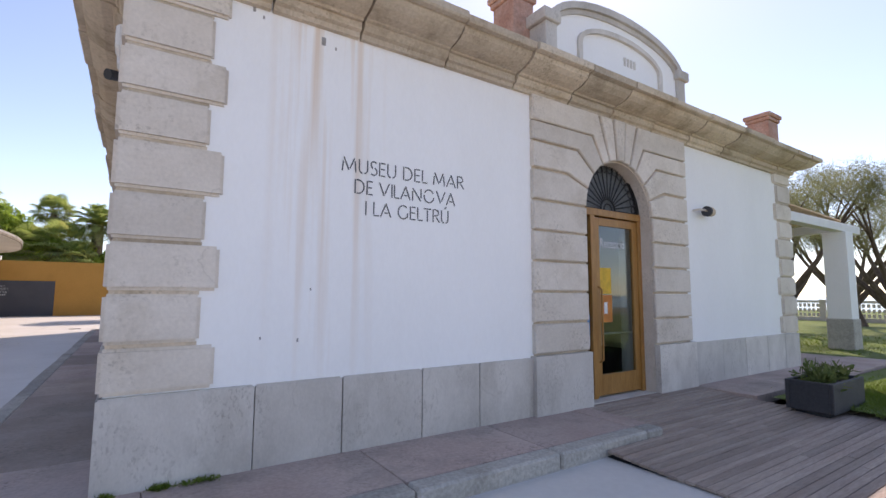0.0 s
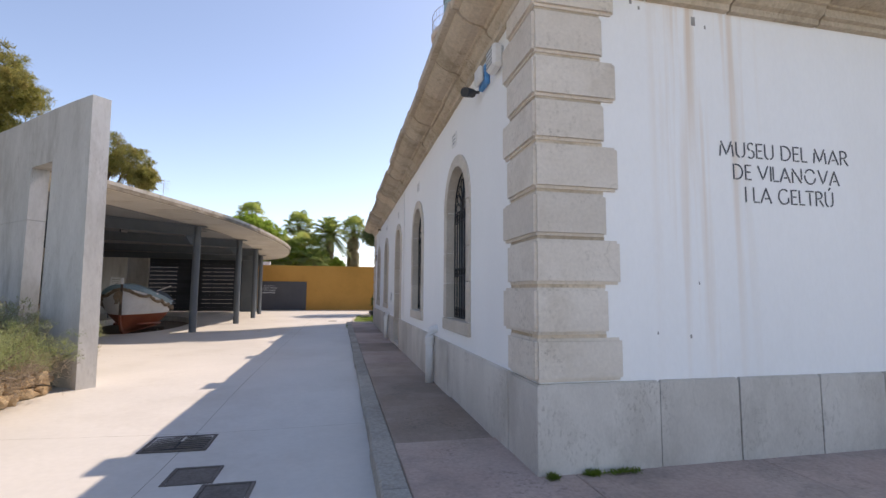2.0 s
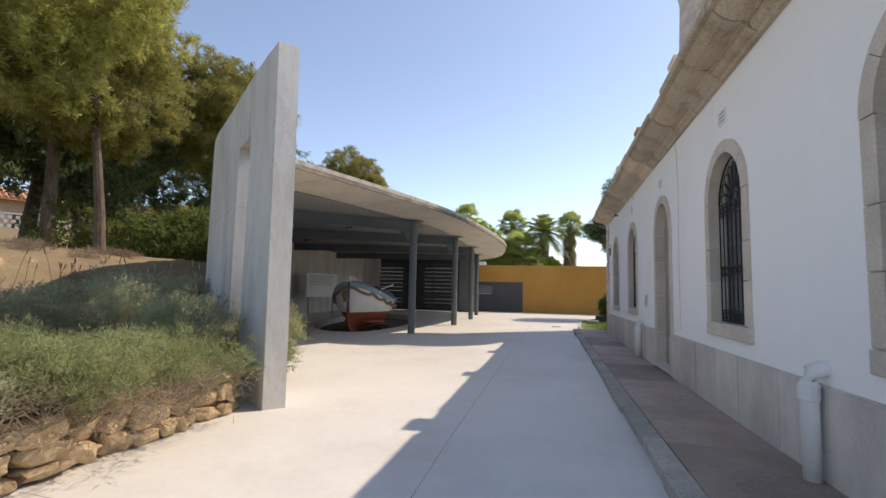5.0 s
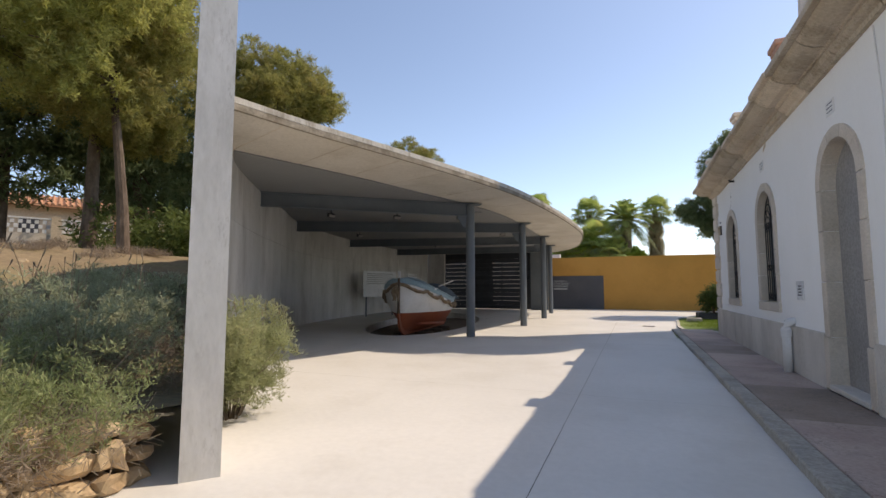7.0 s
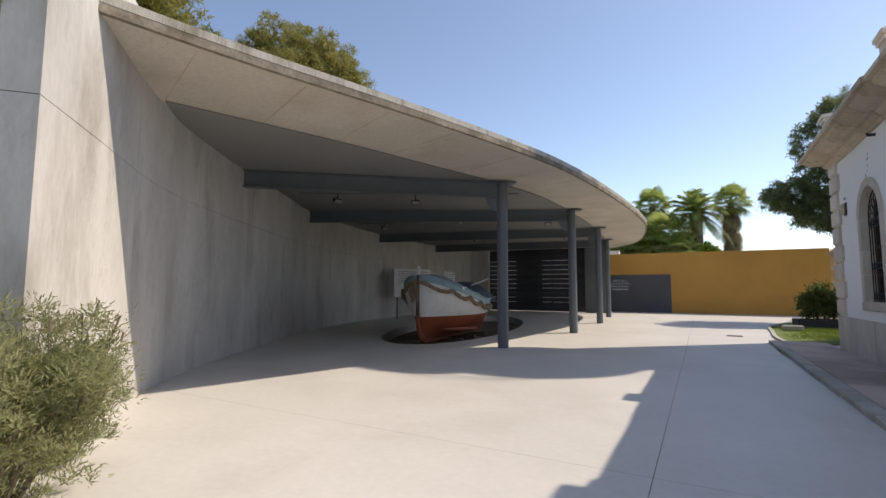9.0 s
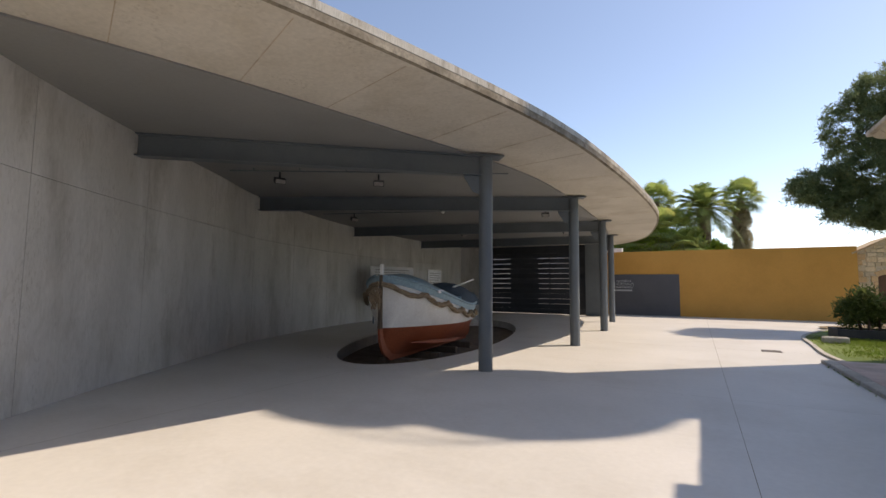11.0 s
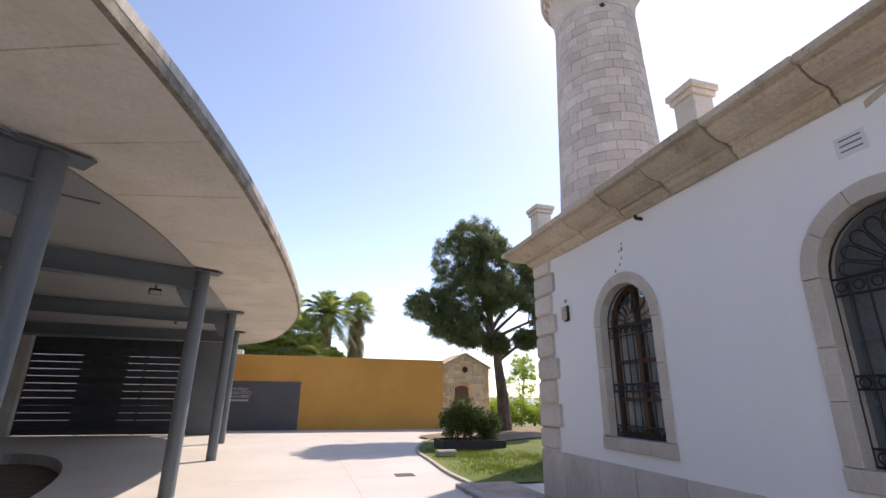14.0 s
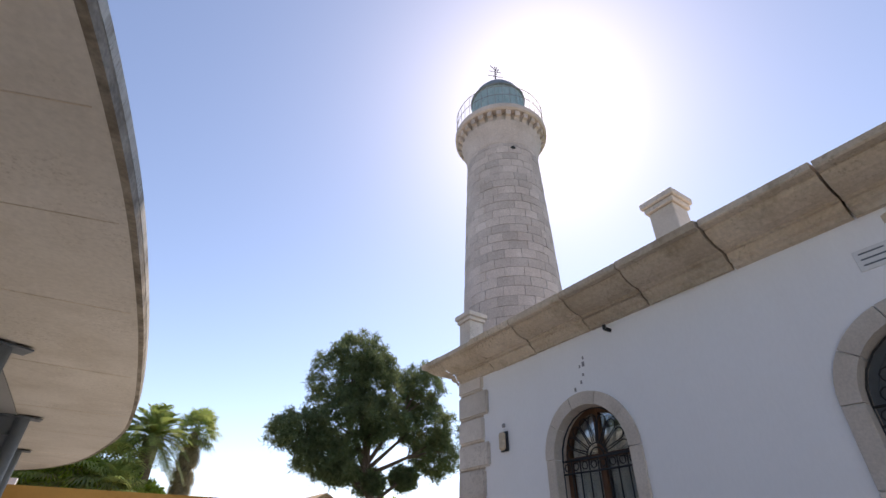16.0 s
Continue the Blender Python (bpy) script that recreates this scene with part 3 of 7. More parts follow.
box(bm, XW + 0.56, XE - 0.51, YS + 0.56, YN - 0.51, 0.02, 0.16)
structure(finish("floor", bm, M_SHADE_BLACK), "museum floor coloured near-black as room shade behind the openings", "floor")
bm = bmesh.new()
box(bm, XW + 2.2, XW + 2.3, YS + 0.56, YN - 0.51, 0.17, WALL_TOP)
structure(finish("wall_inner", bm, M_SHUTTER), "plain inner wall behind the windows", "wall")

# plinth slabs
for (u0, u1, place, d0, d1, parent, lens, top) in (
        (-0.30, 3.86, south, YS - 0.04, YS + 0.02, wall_south, (1.05, 0.75, 0.83, 0.72, 0.81), 0.80),
        (7.28, 11.30, south, YS - 0.04, YS + 0.02, wall_south, (0.95, 0.8, 0.85, 0.75, 0.67), 0.80),
        (YS - 0.04, CEN[2] - 0.68, west, XW - 0.04, XW + 0.02, wall_west, (0.62, 0.72, 0.9, 0.75, 0.85, 0.8, 0.95, 0.7, 0.85, 0.8, 0.5), 0.80),
        (CEN[2] + 0.68, YN + 0.03, west, XW - 0.04, XW + 0.02, wall_west, (0.8, 0.9, 0.75, 0.85, 0.8, 0.95, 0.85, 0.8, 0.9, 0.9), 0.79)):
    u, k = u0, 0
    while u < u1 - 0.02:
        v = min(u + lens[k % len(lens)], u1)
        if u1 - v < 0.3:
            v = u1
        bm = bmesh.new()
        dd = d0 + rng.uniform(-0.004, 0.004)
        prism(bm, [(u + 0.006, 0.02), (v - 0.006, 0.02), (v - 0.006, top - 0.012), (u + 0.006, top - 0.012)], place, dd, d1)
        prism(bm, [(u + 0.02, top - 0.012), (v - 0.02, top - 0.012), (v - 0.02, top), (u + 0.02, top)], place, dd + 0.012, d1)
        part("plinth_slab", bm, M_STONE, parent)
        u, k = v, k + 1

# quoin stones at the corners, each with a chamfered bed
COURSES = [0.80, 1.155, 1.545, 1.925, 2.30, 2.695, 3.055, 3.42, 3.81, 4.06]
for cx, cy, sx, sy in ((XW, YS, 1, 1), (XW, YN, 1, -1), (XE, YS, -1, 1)):
    for k in range(9):
        z0, z1 = COURSES[k], COURSES[k + 1]
        wide = 0.70 if k % 2 == 0 else 0.585
        deep = 0.585 if k % 2 == 0 else 0.70
        out = 0.042
        bm = bmesh.new()
        L_plan = [(-out, -out), (wide, -out), (wide, 0.03), (0.03, 0.03), (0.03, deep), (-out, deep)]
        prism(bm, [(cx + sx * u, cy + sy * v) for u, v in L_plan], lambda u, v, d: (u, v, d), z0 + 0.014, z1 - 0.014)
        bmesh.ops.recalc_face_normals(bm, faces=bm.faces)
        bmesh.ops.bevel(bm, geom=list(bm.edges), offset=0.024, segments=2, affect="EDGES")
        part("quoin_stone", bm, M_QUOIN, wall_south if sy > 0 else wall_west)
        bm = bmesh.new()
        xa, xb = sorted((cx - sx * 0.008, cx + sx * (min(wide, 0.57))))
        ya, yb = sorted((cy - sy * 0.008, cy + sy * 0.57))
        if sx > 0:
            box(bm, xa, cx + 0.02, ya, yb, z1 - 0.016, z1 + 0.016)
        box(bm, *sorted((cx + sx * 0.021, cx + sx * min(wide, 0.57))), *sorted((cy - sy * 0.008, cy + sy * 0.02)), z1 - 0.016, z1 + 0.016)
        part("mortar_joint", bm, M_CORNICE, wall_south if sy > 0 else wall_west)

# cornice, stone by stone
CORN = [(0.0, 4.02), (0.05, 4.02), (0.06, 4.06), (0.10, 4.08), (0.12, 4.12), (0.12, 4.15), (0.15, 4.155), (0.16, 4.175), (0.25, 4.185), (0.33, 4.215), (0.39, 4.26), (0.42, 4.30), (0.42, 4.315), (0.49, 4.32), (0.50, 4.34), (0.50, 4.40), (0.46, 4.42), (0.3, 4.44), (0.0, 4.45)]


def cornice_run(parent, a, b, nrm, mean):
    d = Vector((b[0] - a[0], b[1] - a[1]))
    length = d.length
    d.normalize()
    s = 0.0
    while s < length - 0.01:
        e = s + mean * rng.uniform(0.85, 1.15)
        if length - e < 0.4:
            e = length
        bm = bmesh.new()
        j = rng.uniform(-0.028, 0.028)
        prof = [(o + (j if o > 0.1 else 0) + (rng.uniform(-0.006, 0.006) if o > 0.1 else 0), z + rng.uniform(-0.006, 0.006)) for o, z in CORN]
        sweep(bm, prof, (a[0] + d.x * (s + 0.011), a[1] + d.y * (s + 0.011)), (a[0] + d.x * (e - 0.011), a[1] + d.y * (e - 0.011)), nrm)
        part("cornice_stone", bm, M_CORNICE, parent)
        s = e


cornice_run(wall_west, (XW, YS - 0.0), (XW, YN), (-1, 0), 0.95)
cornice_run(wall_south, (XW, YS), (XE, YS), (0, -1), 0.95)
for cx, cy, nx, ny in ((XW, YS, -1, -1), (XW, YN, -1, 1), (XE, YS, 1, -1)):
    bm = bmesh.new()
    rows = []
    for o, z in CORN:
        rows.append([bm.verts.new((cx, cy + ny * o, z)), bm.verts.new((cx + nx * o, cy + ny * o, z)), bm.verts.new((cx + nx * o, cy, z))])
    for p, q in zip(rows, rows[1:]):
        bm.faces.new((p[0], p[1], q[1], q[0]))
        bm.faces.new((p[1], p[2], q[2], q[1]))
    bmesh.ops.remove_doubles(bm, verts=bm.verts, dist=0.0005)
    part("cornice_stone", bm, M_CORNICE, wall_south)

# parapet posts and front chimneys
def post(name, x, y, w, d, z0, z1, material, label):
    ob = empty(name, x, y, z0)
    adopt(part("shaft", boxbm(x - w / 2, x + w / 2, y - d / 2, y + d / 2, z0, z1 - 0.16, bevel=0.012), material, ob), ob)
    bm = bmesh.new()
    box(bm, x - w / 2 - 0.03, x + w / 2 + 0.03, y - d / 2 - 0.03, y + d / 2 + 0.03, z1 - 0.158, z1 - 0.09, bevel=0.01)
    box(bm, x - w / 2 - 0.06, x + w / 2 + 0.06, y - d / 2 - 0.06, y + d / 2 + 0.06, z1 - 0.088, z1, bevel=0.015)
    adopt(part("cap", bm, material, ob), ob)
    return tagged(ob, label, "chimney", "roof posts")


for y in (8.38, 11.64, 14.9, 18.14, 22.02):
    post("roof_post", -0.24, y, 0.29, 0.31, 4.405, 5.19, M_BRICK if y in (14.9,) else M_QUOIN, "small square stone post with a moulded cap on the roof edge")
post("roof_post", 3.88, 4.42, 0.36, 0.40, 4.405, 5.50, M_BRICK, "reddish brick chimney with a moulded cap beside the gable")
post("roof_post", 10.75, 4.30, 0.44, 0.40, 4.405, 5.30, M_BRICK, "reddish brick chimney with a moulded cap on the front roof")

# curved gable over the portal
GX, GW, GY = 5.55, 1.42, 3.98
gable = empty("gable", GX, GY, 4.44)
bm = bmesh.new()
ang = np.linspace(math.pi, 0, 17)
prism(bm, [(GX - GW, 4.43), (GX - GW, 4.98)] + [(GX + GW * math.cos(a), 4.98 + 0.46 * math.sin(a)) for a in ang[1:-1]] + [(GX + GW, 4.98), (GX + GW, 4.43)], south, GY, GY + 0.34)
adopt(part("wall", bm, M_PLASTER, gable), gable)
bm = bmesh.new()
for a0, a1 in zip(ang, ang[1:]):
    prism(bm, [(GX + (GW + r) * math.cos(a), 4.985 + (0.46 + r) * math.sin(a)) for r, a in ((0.0, a0), (0.10, a0), (0.10, a1), (0.0, a1))], south, GY - 0.07, GY + 0.40)
    prism(bm, [(GX + (GW + r) * math.cos(a), 4.985 + (0.46 + r) * math.sin(a)) for r, a in ((-0.07, a0), (-0.002, a0), (-0.002, a1), (-0.07, a1))], south, GY - 0.03, GY + 0.01)
adopt(part("moulding", bm, M_STONE, gable), gable)
for s in (-1, 1):
    bm = bmesh.new()
    box(bm, GX + s * 1.47 - 0.10, GX + s * 1.47 + 0.10, GY - 0.05, GY + 0.37, 4.431, 4.97, bevel=0.01)
    box(bm, GX + s * 1.48 - 0.15, GX + s * 1.48 + 0.15, GY - 0.09, GY + 0.41, 4.965, 5.12, bevel=0.012)
    adopt(part("end_block", bm, M_STONE, gable), gable)
bm = bmesh.new()
for a0, a1 in zip(ang, ang[1:]):
    prism(bm, [(GX + (0.88 + r) * math.cos(a), 4.90 + (0.27 + r) * math.sin(a)) for r, a in ((0.0, a0), (0.07, a0), (0.07, a1), (0.0, a1))], south, GY - 0.045, GY + 0.005)
for s in (-1, 1):
    box(bm, GX + s * 0.915 - 0.035, GX + s * 0.915 + 0.035, GY - 0.044, GY + 0.005, 4.50, 4.90)
adopt(part("panel_frame", bm, M_STONE, gable), gable)
bm = bmesh.new()
for k in range(4):
    box(bm, GX + 0.05 + 0.075 * k, GX + 0.09 + 0.075 * k, GY - 0.012, GY + 0.004, 4.84, 4.96)
adopt(part("worn_numeral", bm, M_STONE, gable), gable)
tagged(gable, "curved white plaster gable with stone moulding above the portal", "gable")

# portal: rusticated piers and wedge stones round the arch
portal = empty("portal", PC, YS, 0.1)
OUTER, BEND = 1.70, 1.16


def portal_stone(name, pts, out):
    bm = bmesh.new()
    prism(bm, pts, south, YS - out, YS + 0.02)
    bmesh.ops.recalc_face_normals(bm, faces=bm.faces)
    bmesh.ops.bevel(bm, geom=[e for e in bm.edges if all(v.co.y < YS for v in e.verts)], offset=0.014, segments=1, affect="EDGES")
    adopt(part(name, bm, M_QUOIN, portal), portal)


def arc(a0, a1, n=4):
    return [(PR * math.cos(a), PSPRING + PR * math.sin(a)) for a in np.linspace(math.radians(a0), math.radians(a1), n)]


def bend(a):
    return (BEND * math.cos(math.radians(a)), PSPRING + BEND * math.sin(math.radians(a)))


TOPZ = 4.03
for s in (-1, 1):
    bm = bmesh.new()
    prism(bm, [(PC + s * PR, 0.10), (PC + s * (OUTER + 0.03), 0.10), (PC + s * (OUTER + 0.03), 0.82), (PC + s * PR, 0.82)], south, YS - 0.10, YS + 0.02)
    adopt(part("pier_base", bm, M_STONE, portal), portal)
    step = (PSPRING - 0.83) / 5
    blocks = [[(PR, 0.83 + step * k), (OUTER, 0.83 + step * k), (OUTER, 0.83 + step * (k + 1)), (PR, 0.83 + step * (k + 1))] for k in range(5)]
    for k, poly in enumerate(blocks):
        g0, g1 = poly[0][1] + 0.014, poly[2][1] - 0.014
        portal_stone("pier_stone", [(PC + s * u, g0 if i < 2 else g1) for i, (u, v) in enumerate(poly)], 0.065)
    for a0, a1 in ((1, 19), (21, 39), (41, 59)):
        b0, b1 = bend(a0), bend(a1)
        poly = arc(a0, a1) + [b1, (OUTER, b1[1]), (OUTER, b0[1]), b0]
        portal_stone("wedge_stone", [(PC + s * u, v) for u, v in poly], 0.065)
    b0 = bend(61)
    tr = math.radians(71)
    tipr = (TOPZ - PSPRING) / math.sin(tr)
    poly = arc(61, 71) + [(tipr * math.cos(tr), TOPZ), (OUTER, TOPZ), (OUTER, b0[1]), b0]
    portal_stone("wedge_stone", [(PC + s * u, v) for u, v in poly], 0.065)
for a0, a1 in ((73, 83.5), (85, 95), (96.5, 107)):
    ends = [((TOPZ - PSPRING) / math.tan(math.radians(a)), TOPZ) for a in (a1, a0)]
    portal_stone("wedge_stone", [(PC + u, v) for u, v in arc(a0, a1) + ends], 0.085 if a0 == 85 else 0.07)
bm = bmesh.new()
prism(bm, [(PC - 1.68, 0.12), (PC - PR, 0.12), (PC - PR, 4.03), (PC - 1.68, 4.03)], south, YS - 0.02, YS + 0.01)
prism(bm, [(PC + 1.68, 0.12), (PC + PR, 0.12), (PC + PR, 4.03), (PC + 1.68, 4.03)], south, YS - 0.02, YS + 0.01)
arch_fill(bm, PC, PR, PSPRING, 4.03, south, YS - 0.0205, YS + 0.0095)
adopt(part("backing", bm, M_CORNICE, portal), portal)
bm = bmesh.new()
for s in (-1, 1):
    box(bm, *sorted((PC + s * (PR - 0.012), PC + s * (PR + 0.02))), YS - 0.015, YS + 0.54, 0.12, PSPRING)
arch_ring(bm, PC, PR - 0.012, PR + 0.02, PSPRING, south, YS - 0.015, YS + 0.54, n=16)
adopt(part("reveal", bm, M_QUOIN, portal), portal)
tagged(portal, "grey rusticated limestone portal with a round arch", "portal")
# ---- boat shelter: curved concrete wall, roof, steel frame ----
WALL_IN = spline([(-5.40, 9.07), (-6.25, 9.80), (-7.70, 11.15), (-9.45, 12.83), (-10.95, 14.95), (-12.70, 18.0), (-14.1, 20.5), (-15.5, 25.0), (-16.2, 30.0), (-16.3, 37.2)], 6)


def offset_line(pts, d):
    out = []
    for i, p in enumerate(pts):
        t = (pts[min(i + 1, len(pts) - 1)] - pts[max(i - 1, 0)]).normalized()
        out.append(p + Vector((-t.y, t.x)) * d)
    return out


WALL_OUT = offset_line(WALL_IN, 0.27)
acc = [0.0]
for p, q in zip(WALL_IN, WALL_IN[1:]):
    acc.append(acc[-1] + (q - p).length)


def along(line, s):
    for i in range(len(acc) - 1):
        if acc[i + 1] >= s:
            return line[i].lerp(line[i + 1], (s - acc[i]) / (acc[i + 1] - acc[i]))
    return line[-1]


def wall_piece(bm, s0, s1, z0, z1):
    """One cast panel; the free end of the wall leans back a little."""
    n = max(1, int((s1 - s0) / 0.5))
    rows = []
    for k in range(n + 1):
        s = s0 + (s1 - s0) * k / n
        ring = []
        for line, at, z in ((WALL_IN, s, z0), (WALL_IN, s, z1), (WALL_OUT, s, z1), (WALL_OUT, s, z0)):
            p = along(line, at + (0.035 * max(z, 0) if s == 0 else 0))
            ring.append(bm.verts.new((p.x, p.y, z)))
        rows.append(ring)
    for p, q in zip(rows, rows[1:]):
        for i in range(4):
            bm.faces.new((p[i], p[(i + 1) % 4], q[(i + 1) % 4], q[i]))
    bm.faces.new(rows[0])
    bm.faces.new(rows[-1][::-1])


concrete_wall = structure(empty("wall_concrete"), "tall curved cast concrete wall with a slot doorway", "wall")
DOOR0, DOOR1, DOORZ, CW_TOP = 1.35, 2.20, 3.66, 4.60
cuts = [0.0, DOOR0, DOOR1] + [DOOR1 + 2.35 * k for k in range(1, 17)]
for s0, s1 in zip(cuts, cuts[1:]):
    s1 = min(s1, acc[-1])
    if s1 - s0 < 0.05 or s0 >= acc[-1]:
        continue
    for z0, z1 in (((0.0, CW_TOP),) if s0 == 0 else ((0.0, 2.72), (2.72, CW_TOP))):
        if s0 == DOOR0:
            if z0 == 0.0:
                continue
            z0 = DOORZ
        bm = bmesh.new()
        wall_piece(bm, s0 + (0.004 if s0 else 0), s1 - 0.004, z0 + (0.004 if z0 else -0.05), z1 - 0.003)
        part("concrete_panel", bm, M_CONC, concrete_wall)
ROOF_Z0, ROOF_Z1 = 3.88, 4.04
EDGE = spline([(-7.70, 11.12), (-7.32, 12.45), (-6.80, 13.95), (-6.33, 15.35), (-5.72, 17.4), (-5.38, 18.9), (-5.13, 20.6), (-4.86, 23.4), (-4.68, 27.0), (-4.78, 30.0), (-5.45, 34.4), (-6.4, 37.2), (-7.6, 39.0)], 6)
shelter = empty("boat_shelter", -6.94, 19.28, 0)
bm = bmesh.new()
back = [p for p in WALL_IN if p.y > 11.0][::-1]
outline = [tuple(p) for p in EDGE] + [(-12.0, 39.6), (-16.3, 38.0)] + [(p.x - 0.02, p.y) for p in back]
a = [bm.verts.new((x, y, ROOF_Z0)) for x, y in outline]
b = [bm.verts.new((x, y, ROOF_Z1)) for x, y in outline]
bm.faces.new(a)
bm.faces.new(b)
for i in range(len(a)):
    j = (i + 1) % len(a)
    bm.faces.new((a[i], a[j], b[j], b[i]))
bmesh.ops.triangulate(bm, faces=[f for f in bm.faces if len(f.verts) > 4])
adopt(part("roof_slab", bm, M_SOFFIT, shelter, "pale concrete roof slab"), shelter)
bm = bmesh.new()
e2 = offset_line(EDGE, -0.012)
for p, q in zip(e2, e2[1:]):
    prism(bm, [(p.x, p.y), (q.x, q.y), (q.x - 0.10, q.y), (p.x - 0.10, p.y)], lambda u, v, d: (u, v, d), ROOF_Z1 - 0.07, ROOF_Z1 + 0.02)
adopt(part("roof_edge_trim", bm, M_EDGE, shelter, "stained drip edge"), shelter)
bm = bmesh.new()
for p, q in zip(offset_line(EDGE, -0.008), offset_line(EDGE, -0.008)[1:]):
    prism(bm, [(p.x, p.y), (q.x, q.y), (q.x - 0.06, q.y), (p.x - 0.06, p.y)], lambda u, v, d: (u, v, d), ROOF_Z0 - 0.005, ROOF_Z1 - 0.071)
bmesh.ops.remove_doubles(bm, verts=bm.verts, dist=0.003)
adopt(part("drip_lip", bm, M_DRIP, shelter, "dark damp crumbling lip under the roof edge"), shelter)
INNER = spline([(-9.2, 12.65), (-8.3, 15.1), (-7.65, 17.3), (-7.0, 19.6), (-6.6, 22.0), (-6.55, 26.0), (-6.75, 31.0), (-7.4, 36.0)], 6)
bm = bmesh.new()
outline = [tuple(p) for p in INNER] + [(-12.0, 38.5), (-16.2, 37.0)] + [(p.x, p.y) for p in [p for p in WALL_IN if 12.9 < p.y < 36.9][::-1]]
a = [bm.verts.new((x, y, ROOF_Z0 - 0.03)) for x, y in outline]
b = [bm.verts.new((x, y, ROOF_Z0 - 0.004)) for x, y in outline]
bm.faces.new(a)
bm.faces.new(b)
for i in range(len(a)):
    bm.faces.new((a[i], a[(i + 1) % len(a)], b[(i + 1) % len(a)], b[i]))
bmesh.ops.triangulate(bm, faces=[f for f in bm.faces if len(f.verts) > 4])
adopt(part("ceiling_panel", bm, M_CEIL, shelter, "smooth grey painted ceiling"), shelter)

# board joints cast into the soffit
for k in range(4, len(EDGE) - 6, 5):
    p = EDGE[k]
    q = min(INNER, key=lambda w: (w - p).length)
    d = (q - p).normalized()
    nn = Vector((-d.y, d.x)) * 0.006
    p = p + d * 0.12
    bm = bmesh.new()
    prism(bm, [tuple(p + nn), tuple(q + nn), tuple(q - nn), tuple(p - nn)], lambda u, v, dd: (u, v, dd), ROOF_Z0 - 0.004, ROOF_Z0 + 0.002)
    adopt(part("soffit_joint", bm, M_CORNICE, shelter), shelter)
COLS = [(-6.94, 19.28), (-6.41, 23.85), (-6.50, 28.65), (-6.95, 33.4)]
ENDS = [(-11.35, 15.62), (-13.95, 20.2), (-15.85, 26.4), (-16.25, 32.5)]
for (cx, cy), (ex, ey) in zip(COLS, ENDS):
    bm = bmesh.new()
    lathe(bm, [(0.125, -0.03), (0.125, ROOF_Z0 - 0.06)], cx, cy, 24)
    col = adopt(part("column", bm, M_STEEL, shelter, "round grey steel column", smooth=False), shelter)
    d = Vector((ex - cx, ey - cy)).normalized()
    nrm = Vector((-d.y, d.x))
    bm = bmesh.new()
    p0 = Vector((cx, cy)) - d * 0.30
    q = [p0 + nrm * 0.16, p0 + d * 0.62 + nrm * 0.16, p0 + d * 0.62 - nrm * 0.16, p0 - nrm * 0.16]
    prism(bm, [(p.x, p.y) for p in q], lambda u, v, dd: (u, v, dd), ROOF_Z0 - 0.055, ROOF_Z0 - 0.033)
    nest(part("top_plate", bm, M_STEEL, col), col)
    bm = bmesh.new()
    zt, zb = ROOF_Z0 - 0.034, ROOF_Z0 - 0.40
    prof = [(-0.1, zt), (0.1, zt), (0.1, zt - 0.02), (0.012, zt - 0.021), (0.012, zb + 0.021), (0.1, zb + 0.02), (0.1, zb), (-0.1, zb), (-0.1, zb + 0.02), (-0.012, zb + 0.021), (-0.012, zt - 0.021), (-0.1, zt - 0.02)]
    p0, p1 = Vector((cx, cy)) + d * 0.10, Vector((ex, ey)) + d * 0.05
    prism(bm, prof, lambda u, v, dd: ((p0 + d * dd + nrm * u).x, (p0 + d * dd + nrm * u).y, v), 0.0, (p1 - p0).length)
    adopt(part("beam", bm, M_STEEL, shelter, "dark grey steel beam"), shelter)
    bm = bmesh.new()
    prism(bm, [(0.10, zb - 0.004), (0.40, zb - 0.004), (0.40, zb - 0.05), (0.24, zb - 0.30), (0.10, zb - 0.34)], lambda u, v, dd: ((Vector((cx, cy)) + d * u + nrm * dd).x, (Vector((cx, cy)) + d * u + nrm * dd).y, v), -0.012, 0.012)
    nest(part("gusset", bm, M_STEEL, col), col)
tagged(shelter, "open boat shelter with a curved concrete roof on steel columns", "shelter")

# slatted screen at the end of the shelter
screen = empty("slatted_screen", -12.0, 37.8, 0)
z = 0.02
for k in range(13):
    h = 0.285 if k < 12 else 3.86 - z
    gap = 0.024 if 4 <= k <= 10 else (0.022 if k in (1, 2) else 0.004)
    adopt(part("slat", boxbm(-15.2, -8.95, 37.70, 37.76, z, z + h - gap, bevel=0.004), M_SLAT, screen), screen)
    z += h
for x0, x1 in ((-13.3, -11.6), (-9.5, -8.95)):
    adopt(part("backing_panel", boxbm(x0, x1, 37.762, 37.78, 0.02, 3.84), M_SLAT, screen), screen)
for x in (-15.2, -13.0, -11.0, -8.98):
    adopt(part("upright", boxbm(x, x + 0.08, 37.765, 37.85, 0, 3.84, bevel=0.006), M_SLAT, screen), screen)
adopt(part("end_panel", boxbm(-8.88, -7.75, 37.3, 37.42, 0, 3.84, bevel=0.008), M_STEEL, screen, "plain grey metal end panel"), screen)
tagged(screen, "black stained horizontal slat screen with a grey end panel", "screen")
bm = bmesh.new()
box(bm, -17.4, -15.1, 37.4, 37.69, -0.02, 3.87)
structure(finish("wall_back", bm, M_CONC), "short concrete return wall at the end of the shelter", "wall")

